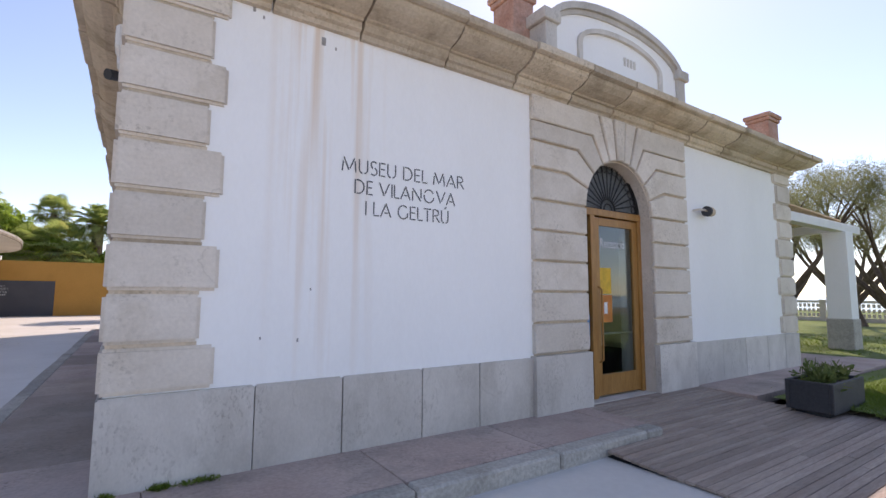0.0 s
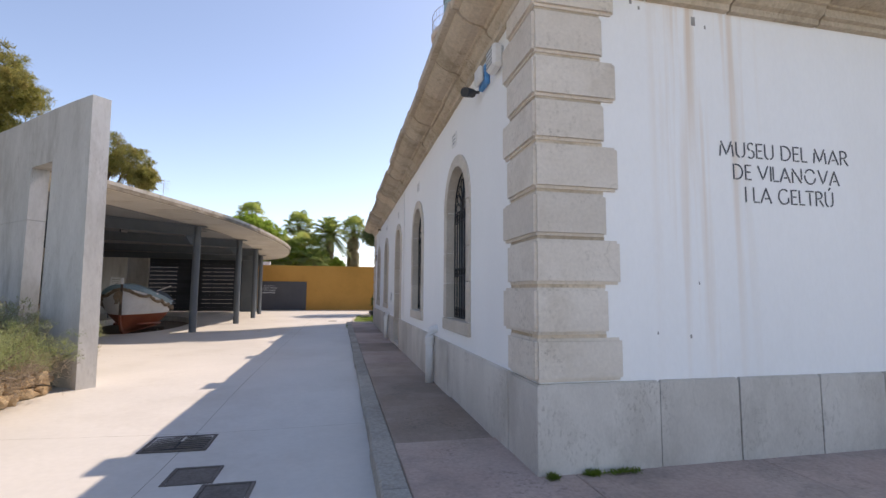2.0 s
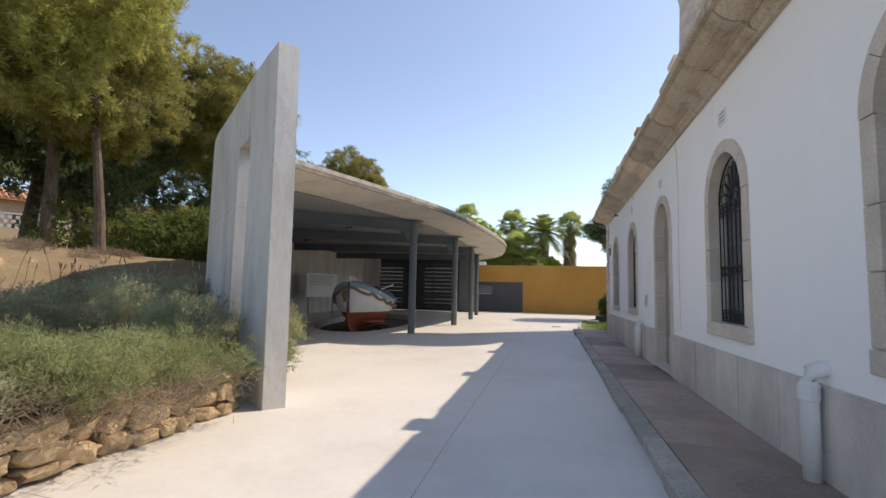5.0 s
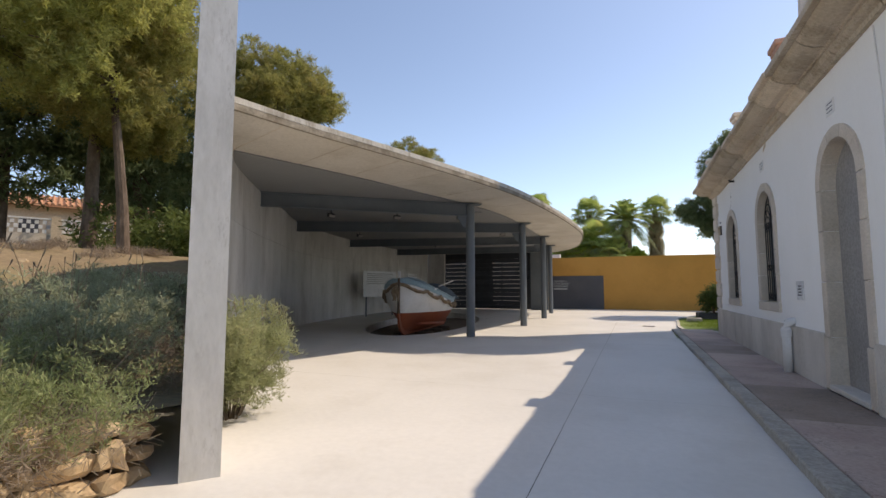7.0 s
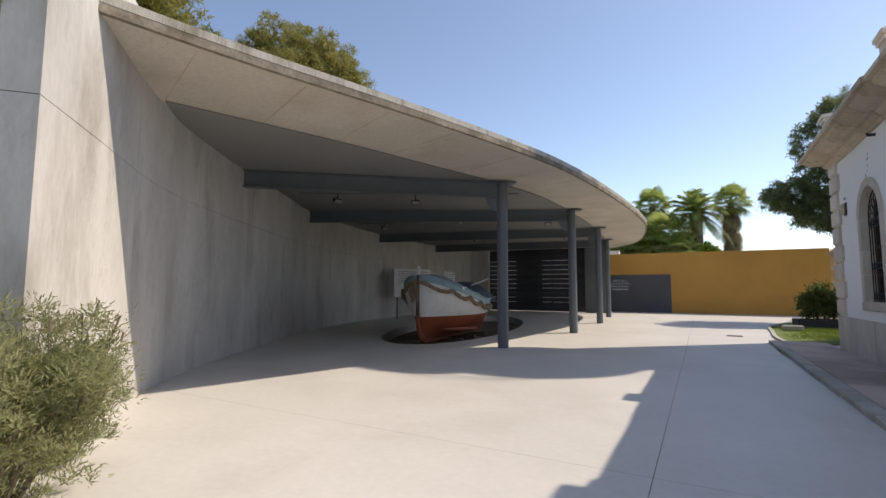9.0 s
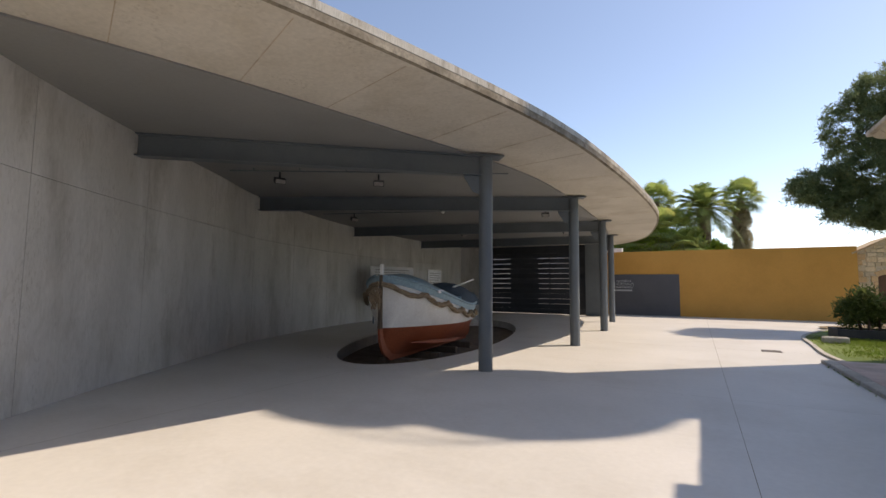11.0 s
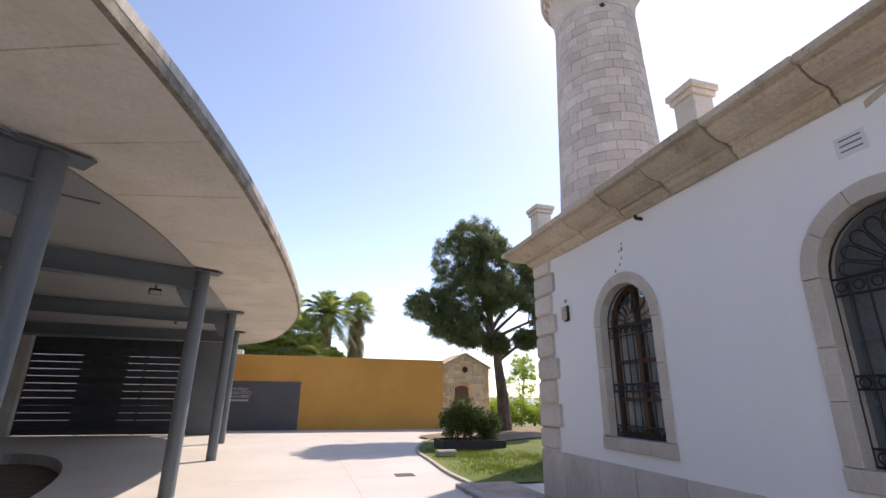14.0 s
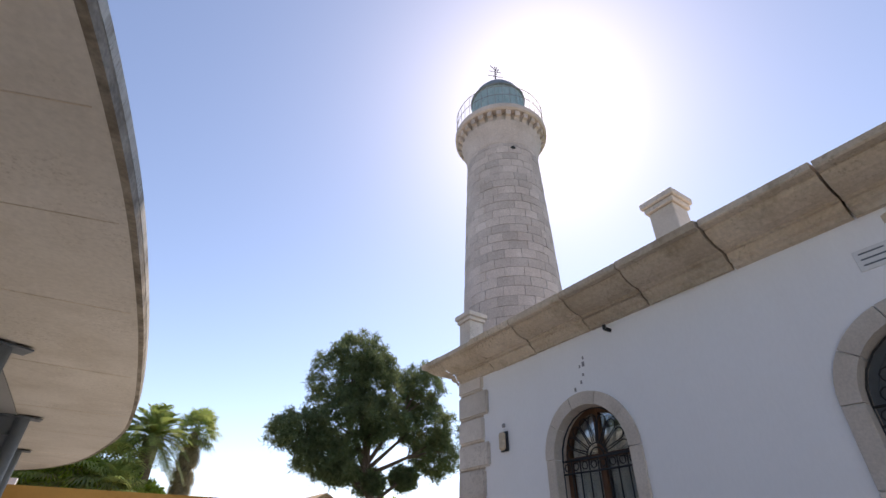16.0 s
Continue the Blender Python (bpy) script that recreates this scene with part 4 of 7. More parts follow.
# ochre wall with the dark gate panel
bm = bmesh.new()
box(bm, -8.7, 3.0, 39.90, 40.15, -0.05, 3.55)
ochre = structure(finish("wall_ochre", bm, M_ORANGE), "long ochre-yellow painted boundary wall", "wall")
bm = bmesh.new()
box(bm, -24.0, -7.6, 42.0, 42.3, -0.05, 3.95)
structure(finish("wall_white", bm, M_PLASTER), "white rendered wall behind the slat screen", "wall")
bm = boxbm(-8.1, -4.45, 39.86, 39.897, 0.0, 2.27, bevel=0.004)
gate_sign = tagged(finish("sign_panel", bm, M_DARKPANEL), "dark grey metal sign panel with pale lettering on an ochre wall", "sign")
for k, (words, w) in enumerate((("MUSEU", 0.78), ("DE CURIOSITATS", 1.15), ("MARINERES", 1.02))):
    z = 1.84 - 0.175 * k
    text_mesh("lettering", words, w, 0.12, M_BOARD, lambda u, v, d, w=w, z=z: (-7.3 - w / 2 + u, 39.856 - d * 0.2, z + v), gate_sign, thin=-0.012)
bm = bmesh.new()
for k in range(10):
    box(bm, -7.76 + 0.095 * k, -7.70 + 0.095 * k, 39.852, 39.859, 1.33, 1.415)
part("lettering_bars", bm, M_BOARD, gate_sign)

# ---- lighthouse ----
TX, TY = 5.04, 26.66
tower = empty("lighthouse", TX, TY, 0)


def tower_r(z):
    return 1.99 - 0.0355 * z


bm = bmesh.new()
lathe(bm, [(tower_r(z) - 0.025, z) for z in np.linspace(-0.05, 15.9, 12)], TX, TY, 48)
adopt(part("core", bm, M_MORTAR, tower, smooth=True), tower)
bm = bmesh.new()
lathe(bm, [(1.42, 15.0), (1.46, 15.1), (1.49, 15.4), (1.56, 15.75), (1.64, 16.0), (1.66, 16.1), (1.40, 16.12)], TX, TY, 48)
adopt(part("flared_collar", bm, M_TOWER, tower), tower)
for k in range(30):
    a = 2 * math.pi * k / 30
    bm = bmesh.new()
    prism(bm, [(1.38, 16.121), (1.64, 16.121), (1.70, 16.24), (1.80, 16.28), (1.84, 16.47), (1.38, 16.47)], lambda u, v, d, a=a: (TX + u * math.cos(a) - d * math.sin(a), TY + u * math.sin(a) + d * math.cos(a), v), -0.10, 0.10)
    adopt(part("corbel", bm, M_TOWER, tower), tower)
bm = bmesh.new()
lathe(bm, [(1.62, 16.122), (1.62, 16.468)], TX, TY, 48)
adopt(part("corbel_recess", bm, M_MORTAR, tower), tower)
bm = bmesh.new()
lathe(bm, [(1.35, 16.471), (1.88, 16.471), (1.94, 16.53), (1.95, 16.72), (1.90, 16.80), (0.9, 16.82)], TX, TY, 48)
gal = adopt(part("gallery", bm, M_TOWER, tower), tower)
bm = bmesh.new()
for z in (17.35, 17.86):
    tube(bm, [(TX + 1.88 * math.cos(a), TY + 1.88 * math.sin(a), z) for a in np.linspace(0, 2 * math.pi, 41)], 0.014, 5)
for k in range(40):
    a = 2 * math.pi * k / 40
    tube(bm, [(TX + 1.88 * math.cos(a), TY + 1.88 * math.sin(a), 16.80), (TX + 1.88 * math.cos(a), TY + 1.88 * math.sin(a), 17.88)], 0.009, 4)
nest(part("railing", bm, M_SHUTTER, gal, "thin grey metal railing"), gal)
bm = bmesh.new()
lathe(bm, [(1.12, 16.81), (1.12, 17.5), (1.17, 17.52), (1.17, 17.6)], TX, TY, 32)
adopt(part("lantern_wall", bm, M_TOWER, tower), tower)
bm = bmesh.new()
lathe(bm, [(1.12, 17.601), (1.17, 18.2), (1.15, 18.9)], TX, TY, 40)
lant = adopt(part("lantern_glazing", bm, M_COPPER, tower, "pale blue-green lantern drum"), tower)
for k in range(28):
    a = 2 * math.pi * k / 28
    nest(part("glazing_rib", tubebm([(TX + r_ * math.cos(a), TY + r_ * math.sin(a), z_) for r_, z_ in ((1.13, 17.6), (1.18, 18.2), (1.16, 18.9))], 0.022, 5), M_COPPER, lant), lant)
bm = bmesh.new()
lathe(bm, [(1.22, 18.901), (1.24, 18.98), (1.16, 19.06), (1.02, 19.42), (0.80, 19.74), (0.52, 19.98), (0.24, 20.14), (0.13, 20.22), (0.12, 20.5), (0.05, 20.6)], TX, TY, 32)
dome = adopt(part("dome", bm, M_DOME, tower, "weathered grey metal dome", smooth=True), tower)
bm = bmesh.new()
tube(bm, [(TX, TY, 20.6), (TX, TY, 21.75)], 0.02, 6)
for z, l in ((21.0, 0.35), (21.35, 0.28)):
    tube(bm, [(TX - l, TY + l * 0.4, z), (TX + l, TY - l * 0.4, z)], 0.015, 5)
    tube(bm, [(TX - l * 0.4, TY - l, z), (TX + l * 0.4, TY + l, z)], 0.015, 5)
tube(bm, [(TX - 0.3, TY, 21.6), (TX, TY, 21.5), (TX + 0.25, TY, 21.7)], 0.02, 5)
nest(part("weather_vane", bm, M_IRON, dome), dome)
bm = bmesh.new()
aw = math.atan2(-0.66, -0.75)
for da, zz in ((0.42, 14.75),):
    a = aw + da
    tube(bm, [(TX + (tower_r(14.7) - 0.05) * math.cos(a), TY + (tower_r(14.7) - 0.05) * math.sin(a), zz), (TX + (tower_r(14.7) + 0.02) * math.cos(a), TY + (tower_r(14.7) + 0.02) * math.sin(a), zz)], 0.11, 4)
# slit opening: its inner shade is put in as near-black colour
adopt(part("slit_window", bm, M_SHADE_BLACK, tower), tower)
tagged(tower, "tall tapering pinkish stone lighthouse with a blue-green domed lantern", "lighthouse")
# ---- windows and doors of the west wall ----
def iron_grille(name, c, d, parent):
    """Arched iron grille in the west wall: upright bars, rows of rings and a fan."""
    bm = bmesh.new()
    r, sp, z0 = R_IN - 0.012, SPRING, SILL + 0.03
    def P(u, v):
        return (d, c + u, v)
    for v in (z0, z0 + 0.13, 1.72, 1.82, sp - 0.16, sp - 0.02):
        tube(bm, [P(-r, v), P(r, v)], 0.011, 5)
    n = 8
    for k in range(n + 1):
        u = -r + 2 * r * k / n
        tube(bm, [P(u, z0), P(u, sp - 0.02)], 0.009, 5)
    for k in range(n):
        u = -r + 2 * r * (k + 0.5) / n
        for v in (z0 + 0.065, 1.77, sp - 0.09):
            tube(bm, [P(u + 0.042 * math.cos(a), v + 0.042 * math.sin(a)) for a in np.linspace(0, 2 * math.pi, 9)], 0.007, 4)
    for rad in (0.10, 0.15):
        tube(bm, [P(-rad * math.cos(a), sp - 0.02 + rad * math.sin(a)) for a in np.linspace(0, math.pi, 9)], 0.009, 4)
    for k in range(9):
        a = math.pi * (k + 0.5) / 9
        half = math.pi / 18 * 0.86
        petal = [(0.16, a - half * 0.6), (0.38, a - half)]
        petal += [(0.38 + 0.085 * math.sin(q), a - half * math.cos(q)) for q in np.linspace(0.3, math.pi - 0.3, 6)]
        petal += [(0.38, a + half), (0.16, a + half * 0.6)]
        tube(bm, [P(-rr * math.cos(t), sp - 0.02 + rr * math.sin(t)) for rr, t in petal], 0.0075, 4)
    tube(bm, [P(-r * math.cos(a), sp - 0.02 + r * math.sin(a)) for a in np.linspace(0, math.pi, 13)], 0.010, 4)
    return part(name, bm, M_IRON, parent, "black wrought-iron grille with a fan top")


def surround(c, parent, door=False):
    """Stone frame of an arched opening, block by block."""
    d0, d1 = XW - 0.028, XW + 0.19
    zb = 0.10 if door else 0.97
    for s in (-1, 1):
        zs = [zb, 0.75, 1.45, 2.1, SPRING] if door else [zb + 0.165, 1.62, 2.05, SPRING]
        for z0, z1 in zip(zs, zs[1:]):
            bm = bmesh.new()
            a, b = sorted((c + s * (R_IN - 0.01), c + s * R_OUT))
            box(bm, d0 + rng.uniform(-0.003, 0.003) - (0.02 if door and z0 < 0.2 else 0), d1, a, b, z0 + 0.003, z1 - 0.003, bevel=0.008)
            part("frame_stone", bm, M_SURROUND, parent)
    for k in range(5):
        bm = bmesh.new()
        arch_ring(bm, c, R_IN - 0.01, R_OUT, SPRING, west, d0 + rng.uniform(-0.003, 0.003), d1, math.pi * k / 5 + 0.006, math.pi * (k + 1) / 5 - 0.006, 5)
        part("frame_stone", bm, M_SURROUND, parent)
    if not door:
        bm = bmesh.new()
        box(bm, d0 - 0.012, d1, c - R_OUT - 0.01, c + R_OUT + 0.01, zb, zb + 0.16, bevel=0.01)
        part("window_sill", bm, M_SURROUND, parent)


def arched_sash(c, d, parent, wood, pane):
    bm = bmesh.new()
    r = R_IN + 0.02
    for s in (-1, 1):
        box(bm, d, d + 0.06, *sorted((c + s * r, c + s * (r - 0.09))), SILL, SPRING)
    arch_ring(bm, c, r - 0.09, r, SPRING, west, d, d + 0.06, n=12)
    box(bm, d - 0.004, d + 0.064, c - 0.04, c + 0.04, SILL, SPRING + r - 0.06, bevel=0.006)
    for z in (SILL + 0.06, 1.62, 2.12, SPRING):
        box(bm, d + 0.002, d + 0.058, c - r + 0.08, c + r - 0.08, z - 0.025, z + 0.025)
    part("window_frame", bm, wood, parent)
    bm = bmesh.new()
    pts = [(c - r + 0.05, SILL + 0.02), (c + r - 0.05, SILL + 0.02)] + [(c + (r - 0.05) * math.cos(a), SPRING + (r - 0.05) * math.sin(a)) for a in np.linspace(0, math.pi, 13)]
    prism(bm, pts, west, d + 0.026, d + 0.032)
    g = part("pane", bm, pane, parent)
    g.visible_shadow = False
    bm = bmesh.new()
    for s in (-1, 1):
        n = 16
        row = []
        for k in range(n + 1):
            u = c + s * (0.05 + (r - 0.12) * k / n)
            x = d + 0.075 + 0.014 * math.sin(k * 2.4)
            row.append((bm.verts.new((x, u, SILL + 0.05)), bm.verts.new((x, u, SPRING + 0.30))))
        for p, q in zip(row, row[1:]):
            bm.faces.new((p[0], q[0], q[1], p[1]))
    part("curtain", bm, M_WHITE if wood is M_BROWNWOOD else M_DARKPANEL, parent, "hanging gathered curtain behind the pane")


for k, c in enumerate(CEN):
    if k == 2:
        w = structure(empty("door_2"), "grey arched side door framed in limestone blocks", "door")
        surround(c, w, True)
        bm = bmesh.new()
        prism(bm, [(c - R_IN - 0.01, 0.14), (c + R_IN + 0.01, 0.14)] + [(c + (R_IN + 0.01) * math.cos(a), SPRING + (R_IN + 0.01) * math.sin(a)) for a in np.linspace(0, math.pi, 17)], west, XW + 0.15, XW + 0.20)
        leaf = part("door_leaf", bm, M_SHUTTER, w)
        part("door_handle", tubebm([(XW + 0.15, c - 0.3, 1.1), (XW + 0.11, c - 0.3, 1.1), (XW + 0.11, c - 0.22, 1.1)], 0.012, 6), M_CHROME, leaf)
        part("threshold", boxbm(XW - 0.06, XW + 0.24, c - R_IN, c + R_IN, 0.10, 0.165, bevel=0.01), M_STONE, w)
        continue
    w = structure(empty("window_%d" % (k + 1)), "arched window with an iron grille and limestone surround", "window")
    surround(c, w)
    iron_grille("grille", c, XW + 0.105, w)
    arched_sash(c, XW + 0.175, w, M_BROWNWOOD if k >= 4 else M_STEEL, M_GLASS if k >= 4 else M_FANLIGHT)

# ---- glazed entrance door ----
door = structure(empty("door_1"), "varnished oak entrance door with large glass panes", "door")
DY = YS + 0.14
bm = bmesh.new()
box(bm, PC - PR + 0.013, PC - PR + 0.09, DY, DY + 0.09, 0.14, 2.70, bevel=0.004)
box(bm, PC + PR - 0.09, PC + PR - 0.013, DY, DY + 0.09, 0.14, 2.70, bevel=0.004)
box(bm, PC - PR + 0.013, PC + PR - 0.013, DY - 0.004, DY + 0.094, 2.66, 2.76, bevel=0.004)
box(bm, PC - 0.43, PC - 0.34, DY - 0.002, DY + 0.088, 0.14, 2.659)
part("door_frame", bm, M_DOOR, door)
x0, x1 = PC - 0.335, PC + PR - 0.095
bm = bmesh.new()
box(bm, x0, x0 + 0.11, DY + 0.02, DY + 0.07, 0.17, 2.64, bevel=0.004)
box(bm, x1 - 0.11, x1, DY + 0.02, DY + 0.07, 0.17, 2.64, bevel=0.004)
box(bm, x0 + 0.11, x1 - 0.11, DY + 0.021, DY + 0.069, 2.53, 2.64)
box(bm, x0 + 0.11, x1 - 0.11, DY + 0.021, DY + 0.069, 0.17, 0.45)
leaf = part("door_leaf", bm, M_DOOR, door)
g = part("pane", boxbm(x0 + 0.10, x1 - 0.10, DY + 0.042, DY + 0.048, 0.44, 2.54), M_DOORGLASS, leaf)
g.visible_shadow = False
g = part("side_pane", boxbm(PC - PR + 0.09, PC - 0.43, DY + 0.042, DY + 0.048, 0.16, 2.66), M_DOORGLASS, door)
g.visible_shadow = False
part("door_handle", tubebm([(x0 + 0.06, DY + 0.02, 0.62), (x0 + 0.06, DY - 0.04, 0.66), (x0 + 0.06, DY - 0.04, 1.62), (x0 + 0.06, DY + 0.02, 1.66)], 0.014, 8), M_DOOR, leaf)
part("push_bar", tubebm([(x0 + 0.10, DY + 0.085, 1.0), (x1 - 0.10, DY + 0.085, 1.0)], 0.014, 8), M_CHROME, leaf)
text_mesh("lettering", "Recepció", 0.56, 0.13, M_BOARD, lambda u, v, d: (x0 + 0.14 + u, DY + 0.034 - d * 0.2, 2.22 + v), leaf, thin=0.004)
part("poster", boxbm(x0 + 0.11, x0 + 0.37, DY + 0.037, DY + 0.040, 1.56, 1.93), M_YELLOWPOSTER, leaf, "yellow poster on the glass")
part("poster", boxbm(x0 + 0.11, x0 + 0.38, DY + 0.037, DY + 0.040, 1.16, 1.545), M_ORANGEPOSTER, leaf, "orange poster on the glass")
part("poster_figure", boxbm(x0 + 0.20, x0 + 0.27, DY + 0.034, DY + 0.0365, 1.28, 1.44, bevel=0.001), M_BOARD, leaf)
part("side_poster", boxbm(PC - PR + 0.10, PC - 0.45, DY + 0.036, DY + 0.039, 0.98, 1.28), M_BLUEPOSTER, door, "blue and white poster on the side pane")
part("side_poster", boxbm(PC - PR + 0.10, PC - 0.45, DY + 0.036, DY + 0.039, 0.86, 0.975), M_BOARD, door, "white notice on the side pane")
bm = bmesh.new()
arch_ring(bm, PC, PR - 0.06, PR - 0.012, 2.765, south, DY + 0.01, DY + 0.06, n=16)
for k in range(17):
    a = math.pi * k / 16
    tube(bm, [(PC - 0.16 * math.cos(a), DY + 0.03, 2.77 + 0.16 * math.sin(a)), (PC - 0.66 * math.cos(a), DY + 0.03, 2.77 + 0.66 * math.sin(a))], 0.010, 5)
    if k < 16:
        b = math.pi * (k + 0.5) / 16
        tube(bm, [(PC - (0.60 * math.cos(b) + 0.05 * math.cos(t)), DY + 0.03, 2.77 + 0.60 * math.sin(b) + 0.05 * math.sin(t)) for t in np.linspace(0, 2 * math.pi, 8)], 0.007, 4)
for rad in (0.09, 0.16):
    tube(bm, [(PC - rad * math.cos(a), DY + 0.03, 2.77 + rad * math.sin(a)) for a in np.linspace(0, math.pi, 11)], 0.012, 5)
part("fanlight_grille", bm, M_IRON, door, "black iron fan grille")
bm = bmesh.new()
prism(bm, [(PC + (PR - 0.02) * math.cos(a), 2.765 + (PR - 0.02) * math.sin(a)) for a in np.linspace(0, math.pi, 17)], south, DY + 0.07, DY + 0.078)
part("fanlight_pane", bm, M_FANLIGHT, door, "grey painted fanlight panel")
part("threshold", boxbm(PC - PR - 0.0, PC + PR, YS - 0.02, DY + 0.5, 0.06, 0.145, bevel=0.006), M_STONE, door)

# ---- name of the museum on the front ----
sign = empty("wall_lettering", 2.17, YS, 2.5)
# each letter: its advance and its separate strokes, as a stencil leaves them
def curve(cx, cy, rx, ry, a0, a1, n=7):
    return [(cx + rx * math.cos(math.radians(a0 + (a1 - a0) * k / n)), cy + ry * math.sin(math.radians(a0 + (a1 - a0) * k / n))) for k in range(n + 1)]


STENCIL = {
    "M": (1.0, [[(0.02, 0), (0.09, 0.72)], [(0.12, 1), (0.48, 0.12)], [(0.55, 0.24), (0.86, 1)], [(0.90, 0.78), (0.97, 0)]]),
    "U": (0.72, [[(0.04, 1), (0.04, 0.35)] + curve(0.34, 0.33, 0.30, 0.33, 180, 255, 5), curve(0.34, 0.33, 0.30, 0.33, 285, 360, 5) + [(0.64, 1)]]),
    "S": (0.55, [curve(0.27, 0.75, 0.22, 0.25, 40, 250, 8), curve(0.25, 0.26, 0.24, 0.27, 75, -140, 9)]),
    "E": (0.54, [[(0.05, 0), (0.05, 1)], [(0.15, 0.97), (0.48, 0.97)], [(0.15, 0.52), (0.42, 0.52)], [(0.15, 0.03), (0.48, 0.03)]]),
    "D": (0.78, [[(0.05, 0), (0.05, 1)], [(0.16, 0.98)] + curve(0.28, 0.5, 0.44, 0.48, 85, -85, 9) + [(0.16, 0.02)]]),
    "L": (0.50, [[(0.05, 1), (0.05, 0.12)], [(0.05, 0.03), (0.46, 0.03)]]),
    "A": (0.82, [[(0.0, 0), (0.36, 0.86)], [(0.40, 1), (0.80, 0)], [(0.30, 0.30), (0.56, 0.30)]]),
    "R": (0.66, [[(0.05, 0), (0.05, 1)], [(0.15, 0.98)] + curve(0.26, 0.74, 0.27, 0.24, 85, -85, 7) + [(0.15, 0.50)], [(0.33, 0.40), (0.62, 0)]]),
    "V": (0.80, [[(0.0, 1), (0.37, 0.08)], [(0.45, 0.22), (0.79, 1)]]),
    "I": (0.20, [[(0.08, 0), (0.08, 1)]]),
    "N": (0.88, [[(0.06, 0), (0.06, 0.76)], [(0.06, 0.97), (0.78, 0.03)], [(0.80, 0.26), (0.80, 1)]]),
    "O": (1.02, [curve(0.49, 0.5, 0.44, 0.5, 30, 150, 9), curve(0.49, 0.5, 0.44, 0.5, 172, 350, 11)]),
    "G": (0.86, [curve(0.46, 0.5, 0.42, 0.5, 48, 318, 13), [(0.80, 0.13), (0.80, 0.44)]]),
    "T": (0.66, [[(0.0, 0.97), (0.62, 0.97)], [(0.31, 0.86), (0.31, 0)]]),
    "Ú": (0.72, [[(0.04, 1), (0.04, 0.35)] + curve(0.34, 0.33, 0.30, 0.33, 180, 255, 5), curve(0.34, 0.33, 0.30, 0.33, 285, 360, 5) + [(0.64, 1)], [(0.33, 1.12), (0.48, 1.30)]]),
    " ": (0.34, []),
}


def stencil_line(words, u0, u1, z, height, stroke):
    scale = (u1 - u0) / sum(STENCIL[c][0] for c in words)
    x = u0
    for c in words:
        adv, strokes = STENCIL[c]
        bm = bmesh.new()
        for line in strokes:
            pts = [Vector((x + px * scale * 0.86, z + py * height)) for px, py in line]
            left, right = [], []
            for i, p in enumerate(pts):
                d = (pts[min(i + 1, len(pts) - 1)] - pts[max(i - 1, 0)]).normalized()
                nn = Vector((-d.y, d.x)) * stroke / 2
                left.append(p + nn)
                right.append(p - nn)
            for i in range(len(pts) - 1):
                prism(bm, [tuple(left[i]), tuple(left[i + 1]), tuple(right[i + 1]), tuple(right[i])], south, YS - 0.006, YS - 0.001)
        if strokes:
            bmesh.ops.remove_doubles(bm, verts=bm.verts, dist=0.0004)
            adopt(part("letter", bm, M_LETTER, sign), sign)
        x += adv * scale


for words, u0, u1, z in (("MUSEU DEL MAR", 1.45, 2.88, 2.695), ("DE VILANOVA", 1.58, 2.76, 2.495), ("I LA GELTRÚ", 1.69, 2.68, 2.295)):
    stencil_line(words, u0, u1, z, 0.135, 0.0115)
tagged(sign, "dark grey stencil capital letters fixed on a white plaster front", "lettering")

# ---- fittings on the walls ----
lamp = empty("wall_lamp", 7.85, YS, 2.92)
adopt(part("bracket", tubebm([(7.55, YS, 2.95), (7.55, YS - 0.10, 2.95), (7.75, YS - 0.13, 2.95)], 0.018, 6), M_QUOIN, lamp), lamp)
bm = bmesh.new()
bmesh.ops.create_uvsphere(bm, u_segments=14, v_segments=8, radius=0.1, matrix=Matrix.LocRotScale((7.82, YS - 0.14, 2.93), None, (1.25, 0.75, 0.8)))
adopt(part("head", bm, M_CREAM, lamp), lamp)
adopt(part("rim", tubebm([(7.70, YS - 0.14, 2.93), (7.75, YS - 0.14, 2.93)], 0.085, 14), M_BLACKBOX, lamp, "dark rim"), lamp)
tagged(lamp, "small cream bulkhead lamp on a bracket on the white front", "lamp")


def drainpipe(y, zt):
    ob = empty("drainpipe", XW - 0.12, y, pave_z(y))
    bm = bmesh.new()
    tube(bm, [(XW - 0.12, y, pave_z(y) - 0.01), (XW - 0.12, y, zt - 0.10), (XW - 0.10, y, zt - 0.03), (XW - 0.02, y, zt), (XW + 0.03, y, zt)], 0.062, 12)
    pipe = adopt(part("pipe", bm, M_WHITE, ob, smooth=True), ob)
    bm = bmesh.new()
    lathe(bm, [(0.066, zt - 0.24), (0.074, zt - 0.23), (0.074, zt - 0.13), (0.066, zt - 0.12)], XW - 0.12, y, 14)
    nest(part("collar", bm, M_WHITE, pipe), pipe)
    return tagged(ob, "short white downpipe standing against the stone plinth", "drainpipe", "drainpipes")


drainpipe(8.02, 0.92)
drainpipe(15.28, 0.86)


def wall_vent(y, z):
    ob = empty("wall_vent", XW, y, z)
    adopt(part("frame", boxbm(XW - 0.012, XW + 0.01, y - 0.12, y + 0.12, z - 0.09, z + 0.09, bevel=0.004), M_WHITE, ob), ob)
    for k in range(3):
        adopt(part("slot", boxbm(XW - 0.0135, XW - 0.011, y - 0.085, y + 0.085, z - 0.055 + 0.05 * k, z - 0.042 + 0.05 * k), M_STEEL, ob), ob)
    tagged(ob, "small white slotted ventilation grille in the plaster", "vent", "wall vents")


